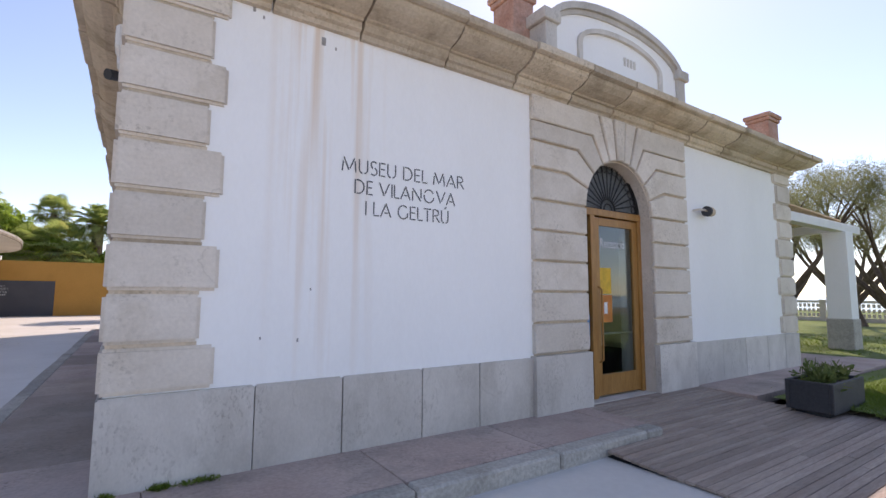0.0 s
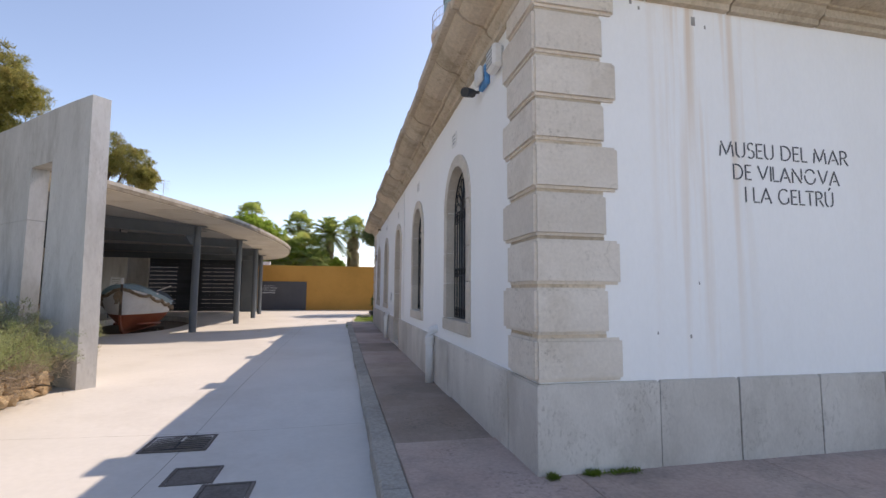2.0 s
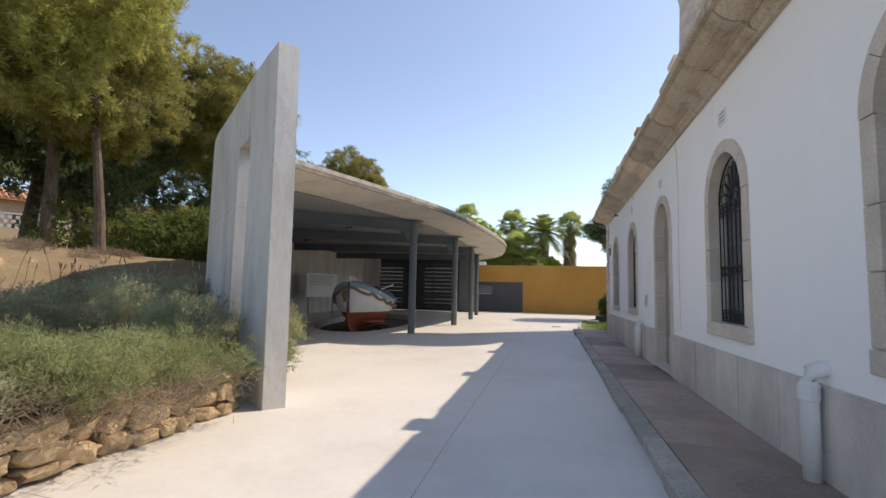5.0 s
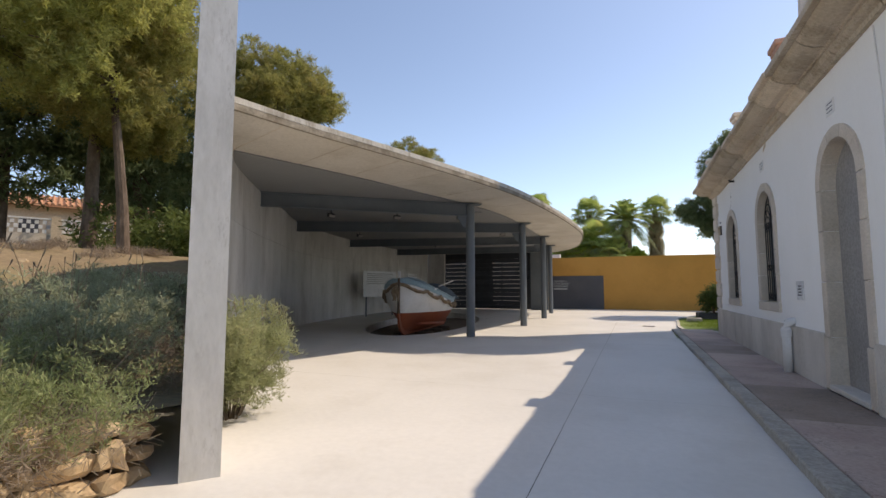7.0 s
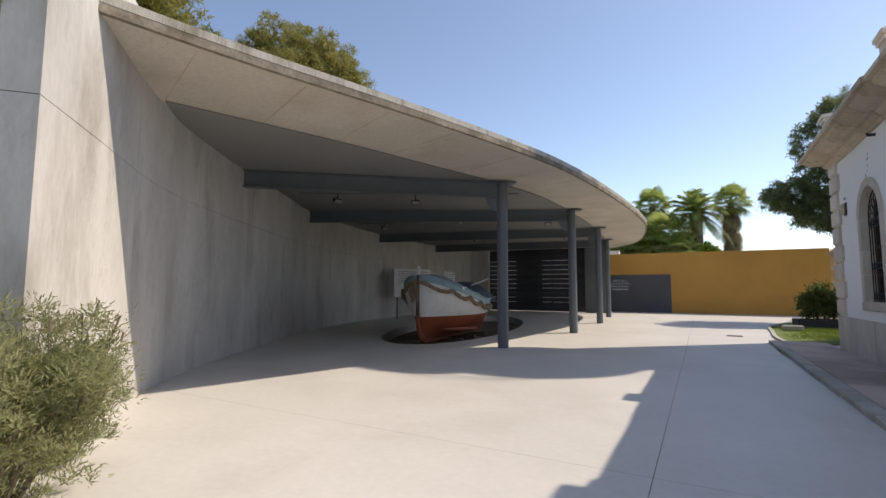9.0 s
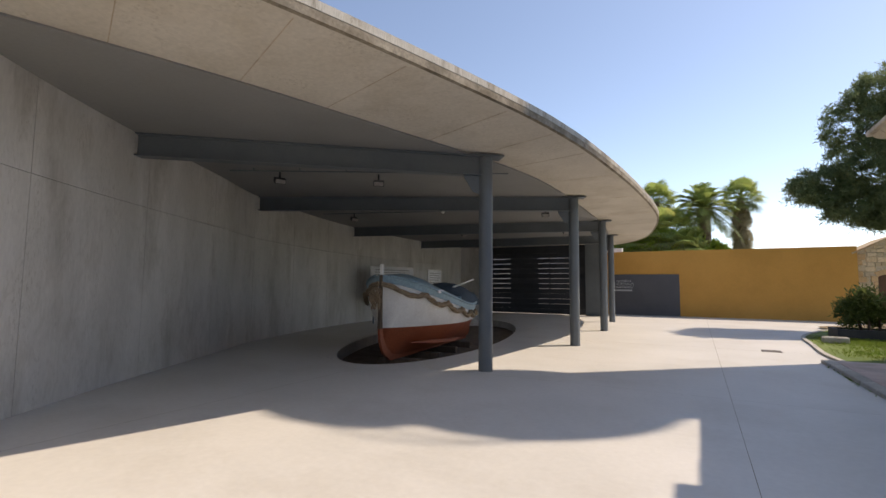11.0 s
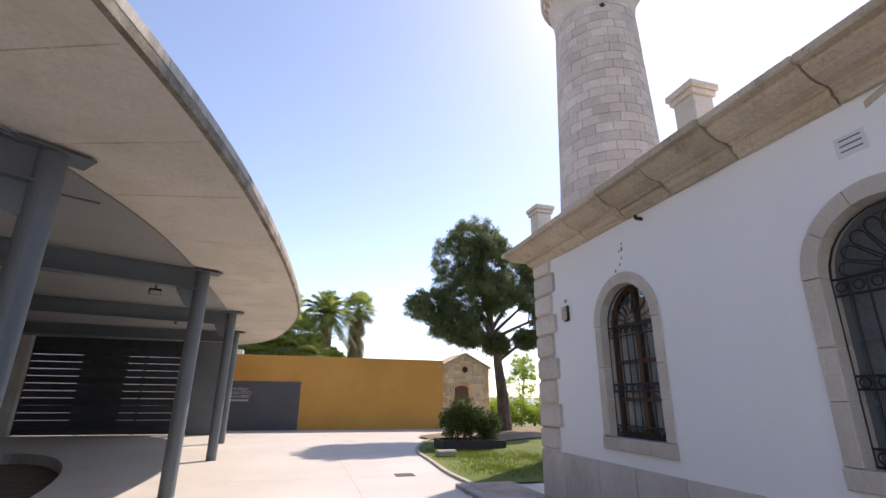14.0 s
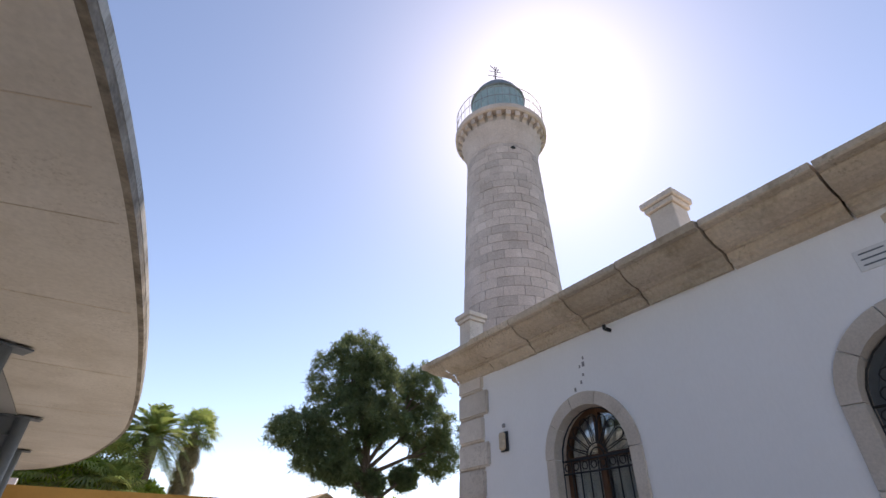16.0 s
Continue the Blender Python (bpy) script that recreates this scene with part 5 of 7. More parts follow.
for y, z in ((16.68, 3.66), (13.35, 3.58), (10.0, 3.62), (6.9, 3.60)):
    wall_vent(y, z)
plq = tagged(finish("plaque", boxbm(XW - 0.02, XW - 0.001, 14.74, 15.02, 1.20, 1.48, bevel=0.003), M_BOARD), "small pale framed plaque on the white wall", "plaque")
bm = bmesh.new()
for k in range(4):
    box(bm, XW - 0.0215, XW - 0.0195, 14.80, 14.96 - 0.02 * (k % 2), 1.26 + 0.045 * k, 1.28 + 0.045 * k)
part("lines_of_print", bm, M_DARKPANEL, plq)
bx = tagged(finish("junction_box", boxbm(XW - 0.085, XW - 0.022, 21.20, 21.33, 2.86, 3.10, bevel=0.03), M_CREAM), "cream rounded plastic light fitting on the white wall", "light fitting")
part("backplate", boxbm(XW - 0.021, XW - 0.002, 21.185, 21.345, 2.85, 3.11, bevel=0.004), M_BLACKBOX, bx)
part("cable_clip", boxbm(XW - 0.03, XW - 0.002, 21.24, 21.29, 3.17, 3.22, bevel=0.006), M_SHUTTER, bx)
siren = empty("siren", XW, 4.98, 3.80)
adopt(part("case", boxbm(XW - 0.12, XW - 0.002, 4.86, 5.10, 3.68, 3.92, bevel=0.03), M_WHITE, siren), siren)
for k in range(5):
    adopt(part("slot", boxbm(XW - 0.1225, XW - 0.1195, 4.89, 5.07, 3.71 + 0.04 * k, 3.725 + 0.04 * k), M_STEEL, siren), siren)
tagged(siren, "white slotted plastic siren box under the eaves", "siren")
alarm = empty("alarm_box", XW, 5.42, 3.80)
adopt(part("base", boxbm(XW - 0.06, XW - 0.002, 5.30, 5.54, 3.70, 3.92, bevel=0.012), M_BLUEPOSTER, alarm, "blue plastic base"), alarm)
adopt(part("cover", boxbm(XW - 0.12, XW - 0.062, 5.32, 5.52, 3.73, 3.91, bevel=0.02), M_WHITE, alarm), alarm)
tagged(alarm, "blue and white alarm box on the wall under the eaves", "alarm")
cam_box = empty("security_camera", XW, 5.72, 3.74)
adopt(part("bracket", tubebm([(XW + 0.01, 5.72, 3.78), (XW - 0.10, 5.70, 3.76)], 0.018, 8), M_BLACKBOX, cam_box), cam_box)
adopt(part("body", tubebm([(XW - 0.08, 5.72, 3.76), (XW - 0.20, 5.62, 3.72)], [0.05, 0.055], 12), M_BLACKBOX, cam_box), cam_box)
tagged(cam_box, "small round dark camera on the wall below the cornice", "camera")
bird = tagged(finish("damage_patch", boxbm(XW - 0.003, XW + 0.002, 16.32, 16.52, 3.92, 3.99), M_CORNICE), "small broken patch showing brown stone in the plaster", "damage")
for v in bird.data.vertices:
    v.co.z += (v.co.y - 16.42) * -0.35
hook = tagged(finish("wall_hook", tubebm([(XW + 0.01, 19.22, 3.93), (XW - 0.10, 19.22, 3.93), (XW - 0.10, 19.22, 3.97)], 0.025, 6), M_IRON), "short dark iron hook below the cornice", "hook")
r8 = random.Random(8)
for k in range(9):
    y, z, w = 19.78 + r8.uniform(-0.1, 0.1), 3.28 + 0.055 * k + r8.uniform(-0.03, 0.03), r8.uniform(0.008, 0.02)
    tagged(finish("plaster_chip", boxbm(XW - 0.0025, XW + 0.003, y - w, y + w, z - w * 1.5, z + w * 1.5, bevel=0.001), M_SHUTTER), "small grey flake where whitewash has come off", "damage", "whitewash flakes")
wire = tagged(finish("wall_cable", tubebm([(XW - 0.01, 12.1, 0.9), (XW - 0.01, 12.12, 2.2), (XW - 0.01, 12.08, 3.2), (XW - 0.012, 12.15, 3.98)], 0.007, 5), M_WHITE), "thin white cable running up the plaster wall", "cable")

# ---- drain grates in the yard ----
def grate(x0, x1, y0, y1, bars, label):
    z = yard_z((x0 + x1) / 2, (y0 + y1) / 2)
    ob = empty("drain_grate", (x0 + x1) / 2, (y0 + y1) / 2, z)
    bm = bmesh.new()
    for a in ((x0, x1, y0, y0 + 0.03), (x0, x1, y1 - 0.03, y1), (x0, x0 + 0.03, y0 + 0.03, y1 - 0.03), (x1 - 0.03, x1, y0 + 0.03, y1 - 0.03)):
        box(bm, *a, z - 0.02, z + 0.012)
    adopt(part("frame", bm, M_GRATE, ob), ob)
    if bars:
        # thin near-black sheet on the concrete paints the shade below the bars
        adopt(part("sump", boxbm(x0 + 0.02, x1 - 0.02, y0 + 0.02, y1 - 0.02, z + 0.001, z + 0.003), M_SHADE_BLACK, ob), ob)
        for h in range(2):
            xa, xb = x0 + 0.03 + (x1 - x0 - 0.06) * h / 2, x0 + 0.03 + (x1 - x0 - 0.06) * (h + 1) / 2
            for k in range(7):
                y = y0 + 0.05 + (y1 - y0 - 0.1) * k / 6.3
                bm = bmesh.new()
                sl = 0.05 * (1 if h else -1)
                prism(bm, [(xa + 0.012, y + sl), (xb - 0.012, y - sl), (xb - 0.012, y - sl + 0.034), (xa + 0.012, y + sl + 0.034)], lambda u, v, d: (u, min(max(v, y0 + 0.03), y1 - 0.03), d), z + 0.0035, z + 0.011)
                adopt(part("bar", bm, M_GRATE, ob), ob)
    else:
        adopt(part("cover", boxbm(x0 + 0.032, x1 - 0.032, y0 + 0.032, y1 - 0.032, z - 0.01, z + 0.008, bevel=0.004), M_GRATE, ob), ob)
    tagged(ob, label, "drain cover", "drain covers")


grate(-3.64, -3.02, 5.92, 6.43, True, "rusty cast-iron drain grate set in the concrete")
grate(-3.14, -2.74, 5.04, 5.44, False, "square cast-iron inspection cover set in the concrete")
grate(-2.80, -2.39, 4.55, 4.98, False, "square cast-iron inspection cover set in the concrete")
grate(-2.30, -1.90, 25.1, 25.45, False, "square cast-iron inspection cover set in the concrete")

# ---- timber deck in front of the door ----
deck = structure(empty("deck"), "weathered grey-brown timber deck boards before the door", "deck")
def deck_z(y):
    return 0.035 + 0.11 * max(0.0, min(1.0, (y - 2.4) / 1.75))


y = 4.10
k = 0
while y > -3.0:
    xl = 4.66 if y > 3.06 else 3.74
    xr = 7.35 if y > 3.0 else 7.55 + 1.2 * min(1, (3.0 - y) / 2)
    cut = xl + (xr - xl) * (0.35 + 0.3 * ((k * 7) % 5) / 5)
    for a, b in ((xl, cut), (cut, xr)):
        z = deck_z(y - 0.05) + rng.uniform(-0.002, 0.002)
        part("deck_board", boxbm(a + 0.003, b - 0.003, y - 0.078, y, z - 0.028, z, bevel=0.004), M_DECK, deck)
    y -= 0.084
    k += 1
# near-black sheets under the boards paint the shade in their gaps
part("deck_frame", boxbm(4.74, 7.3, 3.07, 4.10, 0.0, 0.045), M_SHADE_BLACK, deck)
part("deck_frame", boxbm(3.76, 7.5, -3.0, 3.06, 0.0, 0.006), M_SHADE_BLACK, deck)

# chips in the front plaster
for x, z, w in ((1.09, 1.14, 0.008), (1.24, 3.90, 0.02), (1.19, 1.58, 0.006), (1.36, 3.86, 0.008), (0.78, 1.17, 0.006), (0.62, 4.0, 0.012), (0.70, 3.95, 0.008)):
    tagged(finish("plaster_chip", boxbm(x - w, x + w, YS - 0.0025, YS + 0.004, z - w * 2.0, z + w * 2.0, bevel=0.001), M_SHUTTER), "small dark chip in the white front plaster", "damage", "plaster chips")

# ---- boat ----
boat = empty("fishing_boat", -9.35, 22.6, -0.27)
BX, BY0, BL, BB = -9.36, 19.45, 5.7, 2.15


def hull_pt(s, t):
    """s from bow to stern, t from keel to gunwale; starboard half-breadth, height."""
    full = (math.sin(math.pi * min(s * 0.96, 1) ** 0.72)) ** 0.85
    full = max(full, 0.0)
    sheer = 1.04 + 0.67 * max(0, 1 - s / 0.5) ** 1.5 + 0.28 * max(0, (s - 0.6) / 0.4) ** 2
    keel = -0.02 + 0.62 * max(0, (0.10 - s) / 0.10) ** 2
    z = keel + (sheer - keel) * t
    w = full * BB / 2 * (math.sin(min(1.0, t * 1.02 + 0.02) * math.pi / 2) ** (0.55 + 0.8 * (1 - min(s * 3, 1))))
    return w, z


NS, NT = 26, 10


def hull_shell(t0, t1, grow=0.0, n=NT):
    bm = bmesh.new()
    for side in (-1, 1):
        grid = []
        for i in range(NS + 1):
            s = i / NS
            row = []
            for j in range(n + 1):
                w, z = hull_pt(s, t0(s) + (t1(s) - t0(s)) * j / n)
                row.append(bm.verts.new((BX + side * (w + grow) - 0.02 * s, BY0 + BL * s, z)))
            grid.append(row)
        for i in range(NS):
            for j in range(n):
                bm.faces.new((grid[i][j], grid[i + 1][j], grid[i + 1][j + 1], grid[i][j + 1]))
    bmesh.ops.remove_doubles(bm, verts=bm.verts, dist=0.002)
    return bm


def t_water(s):
    _, z1 = hull_pt(s, 1.0)
    _, z0 = hull_pt(s, 0.0)
    return (0.61 - z0) / (z1 - z0)


def t_rail(s):
    _, z1 = hull_pt(s, 1.0)
    _, z0 = hull_pt(s, 0.0)
    return (z1 - 0.15 - z0) / (z1 - z0)


adopt(part("bottom", hull_shell(lambda s: 0.0, t_water), M_RED, boat, "red antifouling bottom", smooth=True), boat)
adopt(part("topside", hull_shell(t_water, t_rail), M_HULL, boat, "white painted topsides", smooth=True), boat)
adopt(part("sheer_strake", hull_shell(t_rail, lambda s: 1.0, 0.012, 3), M_BLUE, boat, "pale blue top strake", smooth=True), boat)
bm = bmesh.new()
rows = []
for i in range(NS + 1):
    s = i / NS
    w, z = hull_pt(s, 1.0)
    rows.append([bm.verts.new((BX + w * u, BY0 + BL * s, z + (0.36 if s < 0.39 else -0.14) * (1 - u * u) * min(1, s * 6))) for u in np.linspace(-1, 1, 9)])
for p, q in zip(rows, rows[1:]):
    for a in range(8):
        bm.faces.new((p[a], p[a + 1], q[a + 1], q[a]))
bmesh.ops.remove_doubles(bm, verts=bm.verts, dist=0.002)
adopt(part("deck", bm, M_BLUE, boat, "pale blue cambered foredeck", smooth=True), boat)
bm = bmesh.new()
for side in (-1, 1):
    tube(bm, [(BX + side * (hull_pt(s, 1.0)[0] + 0.01), BY0 + BL * s, hull_pt(s, 1.0)[1]) for s in np.linspace(0.01, 0.99, 24)], 0.03, 6)
adopt(part("gunwale", bm, M_BLUE, boat), boat)
def stem(u, v, d):
    return (BX + d, u, v)


bm = bmesh.new()
prism(bm, [(BY0 - 0.05, 0.60), (BY0 - 0.03, 1.2), (BY0 + 0.0, 1.70), (BY0 + 0.07, 1.70), (BY0 + 0.07, 1.2), (BY0 + 0.06, 0.60)], stem, -0.035, 0.035)
adopt(part("stem_post", bm, M_BARK, boat, "dark timber stem post"), boat)
adopt(part("stem_head", boxbm(BX - 0.04, BX + 0.04, BY0 + 0.0, BY0 + 0.08, 1.701, 1.93, bevel=0.02), M_WHITE, boat, "weathered grey-white stem head"), boat)
bm = bmesh.new()
prism(bm, [(BY0 - 0.05, 0.599), (BY0 - 0.02, 0.35), (BY0 + 0.12, 0.08), (BY0 + 0.45, -0.10), (BY0 + BL - 0.3, -0.10), (BY0 + BL - 0.3, 0.02), (BY0 + 0.6, 0.03), (BY0 + 0.25, 0.18), (BY0 + 0.10, 0.42), (BY0 + 0.06, 0.599)], stem, -0.03, 0.03)
adopt(part("keel", bm, M_RED, boat), boat)
for side in (-1, 1):
    bm = bmesh.new()
    pts = []
    for s in np.linspace(0.14, 0.55, 8):
        w, z = hull_pt(s, 0.22)
        pts.append((BX + side * (w + 0.05), BY0 + BL * s, z - 0.05))
    tube(bm, pts, [0.01, 0.04, 0.06, 0.06, 0.06, 0.06, 0.04, 0.01], 6)
    adopt(part("bilge_keel", bm, M_RED, boat), boat)
bm = bmesh.new()
for strand in range(3):
    for side in (-1, 1):
        pts, rad = [], []
        for q in np.linspace(0.0, 0.62, 110):
            w, z = hull_pt(q, t_rail(q) - 0.015)
            ph = q * 78 + strand * 2.1
            sag = 0.05 - 0.11 * abs(math.sin(q * 27))
            pts.append((BX + side * (w + 0.05 + 0.028 * math.cos(ph)), BY0 - 0.03 + BL * q, z - 0.07 + sag + 0.028 * math.sin(ph)))
            rad.append(0.033 + 0.004 * math.sin(q * 140))
        tube(bm, pts, rad, 6)
for k in range(12):
    a = k * 0.7
    tube(bm, [(BX - 0.05 + 0.12 * math.cos(a), BY0 - 0.07, 1.36 + 0.09 * math.sin(a)), (BX - 0.08 + 0.12 * math.cos(a + 1), BY0 - 0.13, 1.28 + 0.11 * math.sin(a + 1)), (BX - 0.16 + 0.02 * k, BY0 - 0.07, 1.0 + 0.06 * (k % 4))], 0.026, 5)
adopt(part("rope_fender", bm, M_ROPE, boat, "thick twisted rope fender round the bow"), boat)
bm = bmesh.new()
rows = []
for i in range(9):
    v = BY0 + 2.75 + 1.9 * i / 8
    h = 0.62 * math.sin(math.pi * (0.12 + 0.84 * i / 8)) ** 0.6
    rows.append([bm.verts.new((BX + 0.85 * math.cos(a), v, 0.98 + h * math.sin(a))) for a in np.linspace(0, math.pi, 11)])
for p, q in zip(rows, rows[1:]):
    for a in range(10):
        bm.faces.new((p[a], p[a + 1], q[a + 1], q[a]))
bm.faces.new(rows[0])
bm.faces.new(rows[-1])
adopt(part("canvas_cover", bm, M_DBLUE, boat, "dark blue canvas cover amidships", smooth=True), boat)
bm = bmesh.new()
for s0, s1, h in ((0.40, 0.46, 0.22),):
    pts = []
    box(bm, BX - 0.95, BX + 0.95, BY0 + BL * s0, BY0 + BL * s0 + 0.05, 0.88, 1.24, bevel=0.01)
adopt(part("coaming", bm, M_BLUE, boat), boat)
adopt(part("tiller_bar", tubebm([(BX + 0.4, BY0 + 3.2, 1.46), (BX + 0.85, BY0 + 3.6, 1.68)], 0.022, 6), M_WHITE, boat), boat)
bm = bmesh.new()
w, z = hull_pt(0.19, t_rail(0.19) + 0.08)
box(bm, BX + w + 0.015, BX + w + 0.03, BY0 + BL * 0.16, BY0 + BL * 0.22, z + 0.0, z + 0.07)
adopt(part("name_plate", bm, M_BOARD, boat), boat)
for k in range(4):
    y = BY0 + 0.8 + 1.2 * k
    adopt(part("support_block", boxbm(BX - 0.5, BX + 0.5, y, y + 0.16, -0.27, -0.11, bevel=0.01), M_BARK, boat), boat)
pivot = Matrix.Translation((BX, BY0, 0)) @ Matrix.Rotation(math.radians(7), 4, "Z") @ Matrix.Translation((-BX, -BY0, 0))
for ob in boat.children:
    ob.data.transform(pivot)
tagged(boat, "old wooden fishing boat, white and red with pale blue deck", "boat")

# ---- boards and spotlights in the shelter ----
def board(cx, cy, w, z0, z1, ang, label):
    m = Matrix.Translation((cx, cy, 0)) @ Matrix.Rotation(ang, 4, "Z")
    bm = bmesh.new()
    box(bm, -w / 2, w / 2, -0.02, 0.02, z0, z1, bevel=0.004)
    bm.transform(m)
    ob = finish("info_board", bm, M_BOARD)
    bm = bmesh.new()
    for k in range(6):
        box(bm, -w * 0.4, w * (0.3 if k % 2 else 0.38), -0.0235, -0.0205, z1 - 0.15 - 0.1 * k, z1 - 0.12 - 0.1 * k)
    bm.transform(m)
    part("lines_of_print", bm, M_SHUTTER, ob)
    for s in (-0.4, 0.4):
        bm = boxbm(s * w - 0.025, s * w + 0.025, 0.021, 0.06, -0.01, z1 - 0.1)
        bm.transform(m)
        part("leg", bm, M_STEEL, ob)
    tagged(ob, label, "info board", "info boards")


board(-14.6, 27.45, 2.07, 0.98, 2.27, math.radians(67), "large pale information board standing before the concrete wall")
board(-13.8, 29.55, 1.1, 0.9, 2.2, math.radians(88), "narrow pale information board standing behind the boat")


def floodlight(x, y, az):
    ob = empty("floodlight", x, y, 3.79)
    z = 3.785
    adopt(part("bracket", tubebm([(x, y, z), (x, y, z - 0.12)], 0.018, 6), M_BLACKBOX, ob), ob)
    turn = Matrix.Translation((x, y, z - 0.18)) @ Matrix.Rotation(az, 4, "Z") @ Matrix.Rotation(math.radians(24), 4, "Y")
    bm = boxbm(-0.07, 0.07, -0.11, 0.11, -0.055, 0.055, bevel=0.012)
    for k in range(4):
        box(bm, -0.10, -0.07, -0.09 + 0.05 * k, -0.075 + 0.05 * k, -0.045, 0.045)
    bm.transform(turn)
    head = adopt(part("head", bm, M_BLACKBOX, ob), ob)
    bm = boxbm(0.071, 0.077, -0.095, 0.095, -0.042, 0.042)
    bm.transform(turn)
    nest(part("glass", bm, M_SHUTTER, head), head)
    tagged(ob, "small black floodlight hanging from a ceiling conduit", "floodlight", "floodlights")


for x, y, az in ((-11.07, 18.24, -0.5), (-9.38, 19.33, -0.9), (-7.58, 20.16, -1.2), (-13.18, 23.2, -0.5), (-7.46, 24.9, -1.2), (-12.0, 28.8, -0.7), (-8.0, 29.5, -0.9)):
    floodlight(x, y, az)
sensor = bmesh.new()
bmesh.ops.create_uvsphere(sensor, u_segments=12, v_segments=8, radius=0.06, matrix=Matrix.Translation((-10.32, 23.86, 3.74)))
tagged(finish("ceiling_sensor", sensor, M_WHITE, smooth=True), "small white round sensor under the conduit", "sensor")
for (xa, ya), (xb, yb) in (((-11.9, 17.7), (-6.95, 20.45)), ((-14.2, 22.9), (-6.7, 25.2)), ((-13.5, 28.4), (-6.9, 29.8))):
    cd = tagged(finish("conduit", tubebm([(xa, ya, 3.79), (xb, yb, 3.79)], 0.014, 6), M_STEEL), "thin grey cable conduit below the shelter ceiling", "conduit", "conduits")
    for k in range(6):
        f = (k + 0.5) / 6
        x, y = xa + (xb - xa) * f, ya + (yb - ya) * f
        part("hanger", boxbm(x - 0.01, x + 0.01, y - 0.01, y + 0.01, 3.80, 3.85), M_STEEL, cd)

# ---- round stone hut beside the ochre wall ----
hut = empty("stone_hut", 4.35, 41.2, 0)
bm = bmesh.new()
prism(bm, [(2.98, -0.05), (5.72, -0.05), (5.72, 3.25), (4.32, 3.95), (2.98, 3.25)], south, 40.05, 43.0)
adopt(part("wall", bm, M_CREAM, hut), hut)
rng2 = random.Random(11)
z = 0.0
while z < 3.9:
    h = rng2.uniform(0.16, 0.26)
    half = 1.37 if z + h < 3.25 else max(0.0, 1.37 * (3.93 - z - h) / 0.68)
    x = 4.35 - half
    while x < 4.35 + half - 0.08:
        w = min(rng2.uniform(0.2, 0.42), 4.35 + half - x)
        mid = x + w / 2
        if not (3.5 < mid < 4.72 and z < 2.35) and not (abs(mid - 4.32) < 0.28 and abs(z + h / 2 - 3.1) < 0.28):
            adopt(part("stone", boxbm(x + 0.008, x + w - 0.008, 40.02 - rng2.uniform(0, 0.03), 40.06, z + 0.008, z + h - 0.008, bevel=0.015), M_HUT, hut), hut)
        x += w
    z += h
bm = bmesh.new()
prism(bm, [(3.72, 0.0), (4.50, 0.0), (4.50, 2.12), (4.31, 2.22), (4.11, 2.25), (3.91, 2.22), (3.72, 2.12)], south, 40.0, 40.10)
adopt(part("door", bm, M_BROWNWOOD, hut, "brown wooden door"), hut)
bm = bmesh.new()
for k in range(12):
    a, b = 2 * math.pi * k / 12, 2 * math.pi * (k + 1) / 12
    prism(bm, [(4.32 + r * math.cos(t), 3.1 + r * math.sin(t)) for r, t in ((0.17, a), (0.25, a), (0.25, b), (0.17, b))], south, 39.99, 40.06)
adopt(part("round_window_frame", bm, M_BRICKWARM, hut), hut)
for s in (-1, 1):
    for k in range(8):
        w = 0.24 if k % 2 else 0.16
        adopt(part("jamb_block", boxbm(*sorted((4.11 + s * 0.40, 4.11 + s * (0.40 + w))), 39.97, 40.06, 0.27 * k, 0.27 * k + 0.255, bevel=0.012), M_BRICKWARM, hut), hut)
    for k in range(12):
        w = 0.34 if k % 2 else 0.22
        adopt(part("corner_block", boxbm(*sorted((4.35 + s * 1.385, 4.35 + s * (1.385 - w))), 39.965, 40.06, 0.265 * k, 0.265 * k + 0.25, bevel=0.014), M_BRICKWARM if k % 3 else M_HUT, hut), hut)
for k in range(7):
    a = math.radians(60 + 60 * k / 7)
    b = math.radians(60 + 60 * (k + 1) / 7) - 0.008
    bm = bmesh.new()
    prism(bm, [(4.11 + r * math.cos(t) * 0.86, 1.26 + r * math.sin(t)) for r, t in ((0.97, a), (1.2, a), (1.2, b), (0.97, b))], south, 39.965, 40.06)
    adopt(part("lintel_block", bm, M_BRICKWARM, hut), hut)
# disc in near-black: the shade behind the round opening is its colour
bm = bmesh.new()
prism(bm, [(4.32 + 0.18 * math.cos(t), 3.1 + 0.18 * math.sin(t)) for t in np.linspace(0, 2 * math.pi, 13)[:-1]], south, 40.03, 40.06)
adopt(part("round_window", bm, M_SHADE_BLACK, hut), hut)
for s in (-1, 1):
    bm = bmesh.new()
    prism(bm, [(4.33, 3.95), (4.33 + s * 1.52, 3.17), (4.33 + s * 1.52, 3.25), (4.33, 4.04)], south, 39.88, 43.1)
    adopt(part("roof", bm, M_RUBBLE, hut, "weathered brown tile roof slope"), hut)
tagged(hut, "small honey-coloured stone hut with tiled gable roof", "hut")

# ---- garden terrace behind the rubble wall ----
def wall_x(y):
    """The garden's edge on the yard side."""
    if y <= 8.75:
        return -6.02
    best = None
    for p, q in zip(WALL_IN, WALL_IN[1:]):
        if p.y <= y <= q.y:
            best = p.x + (q.x - p.x) * (y - p.y) / max(q.y - p.y, 1e-6)
    if best is None:
        best = -5.45 if y < 9.07 else -16.3
    return best - 0.25


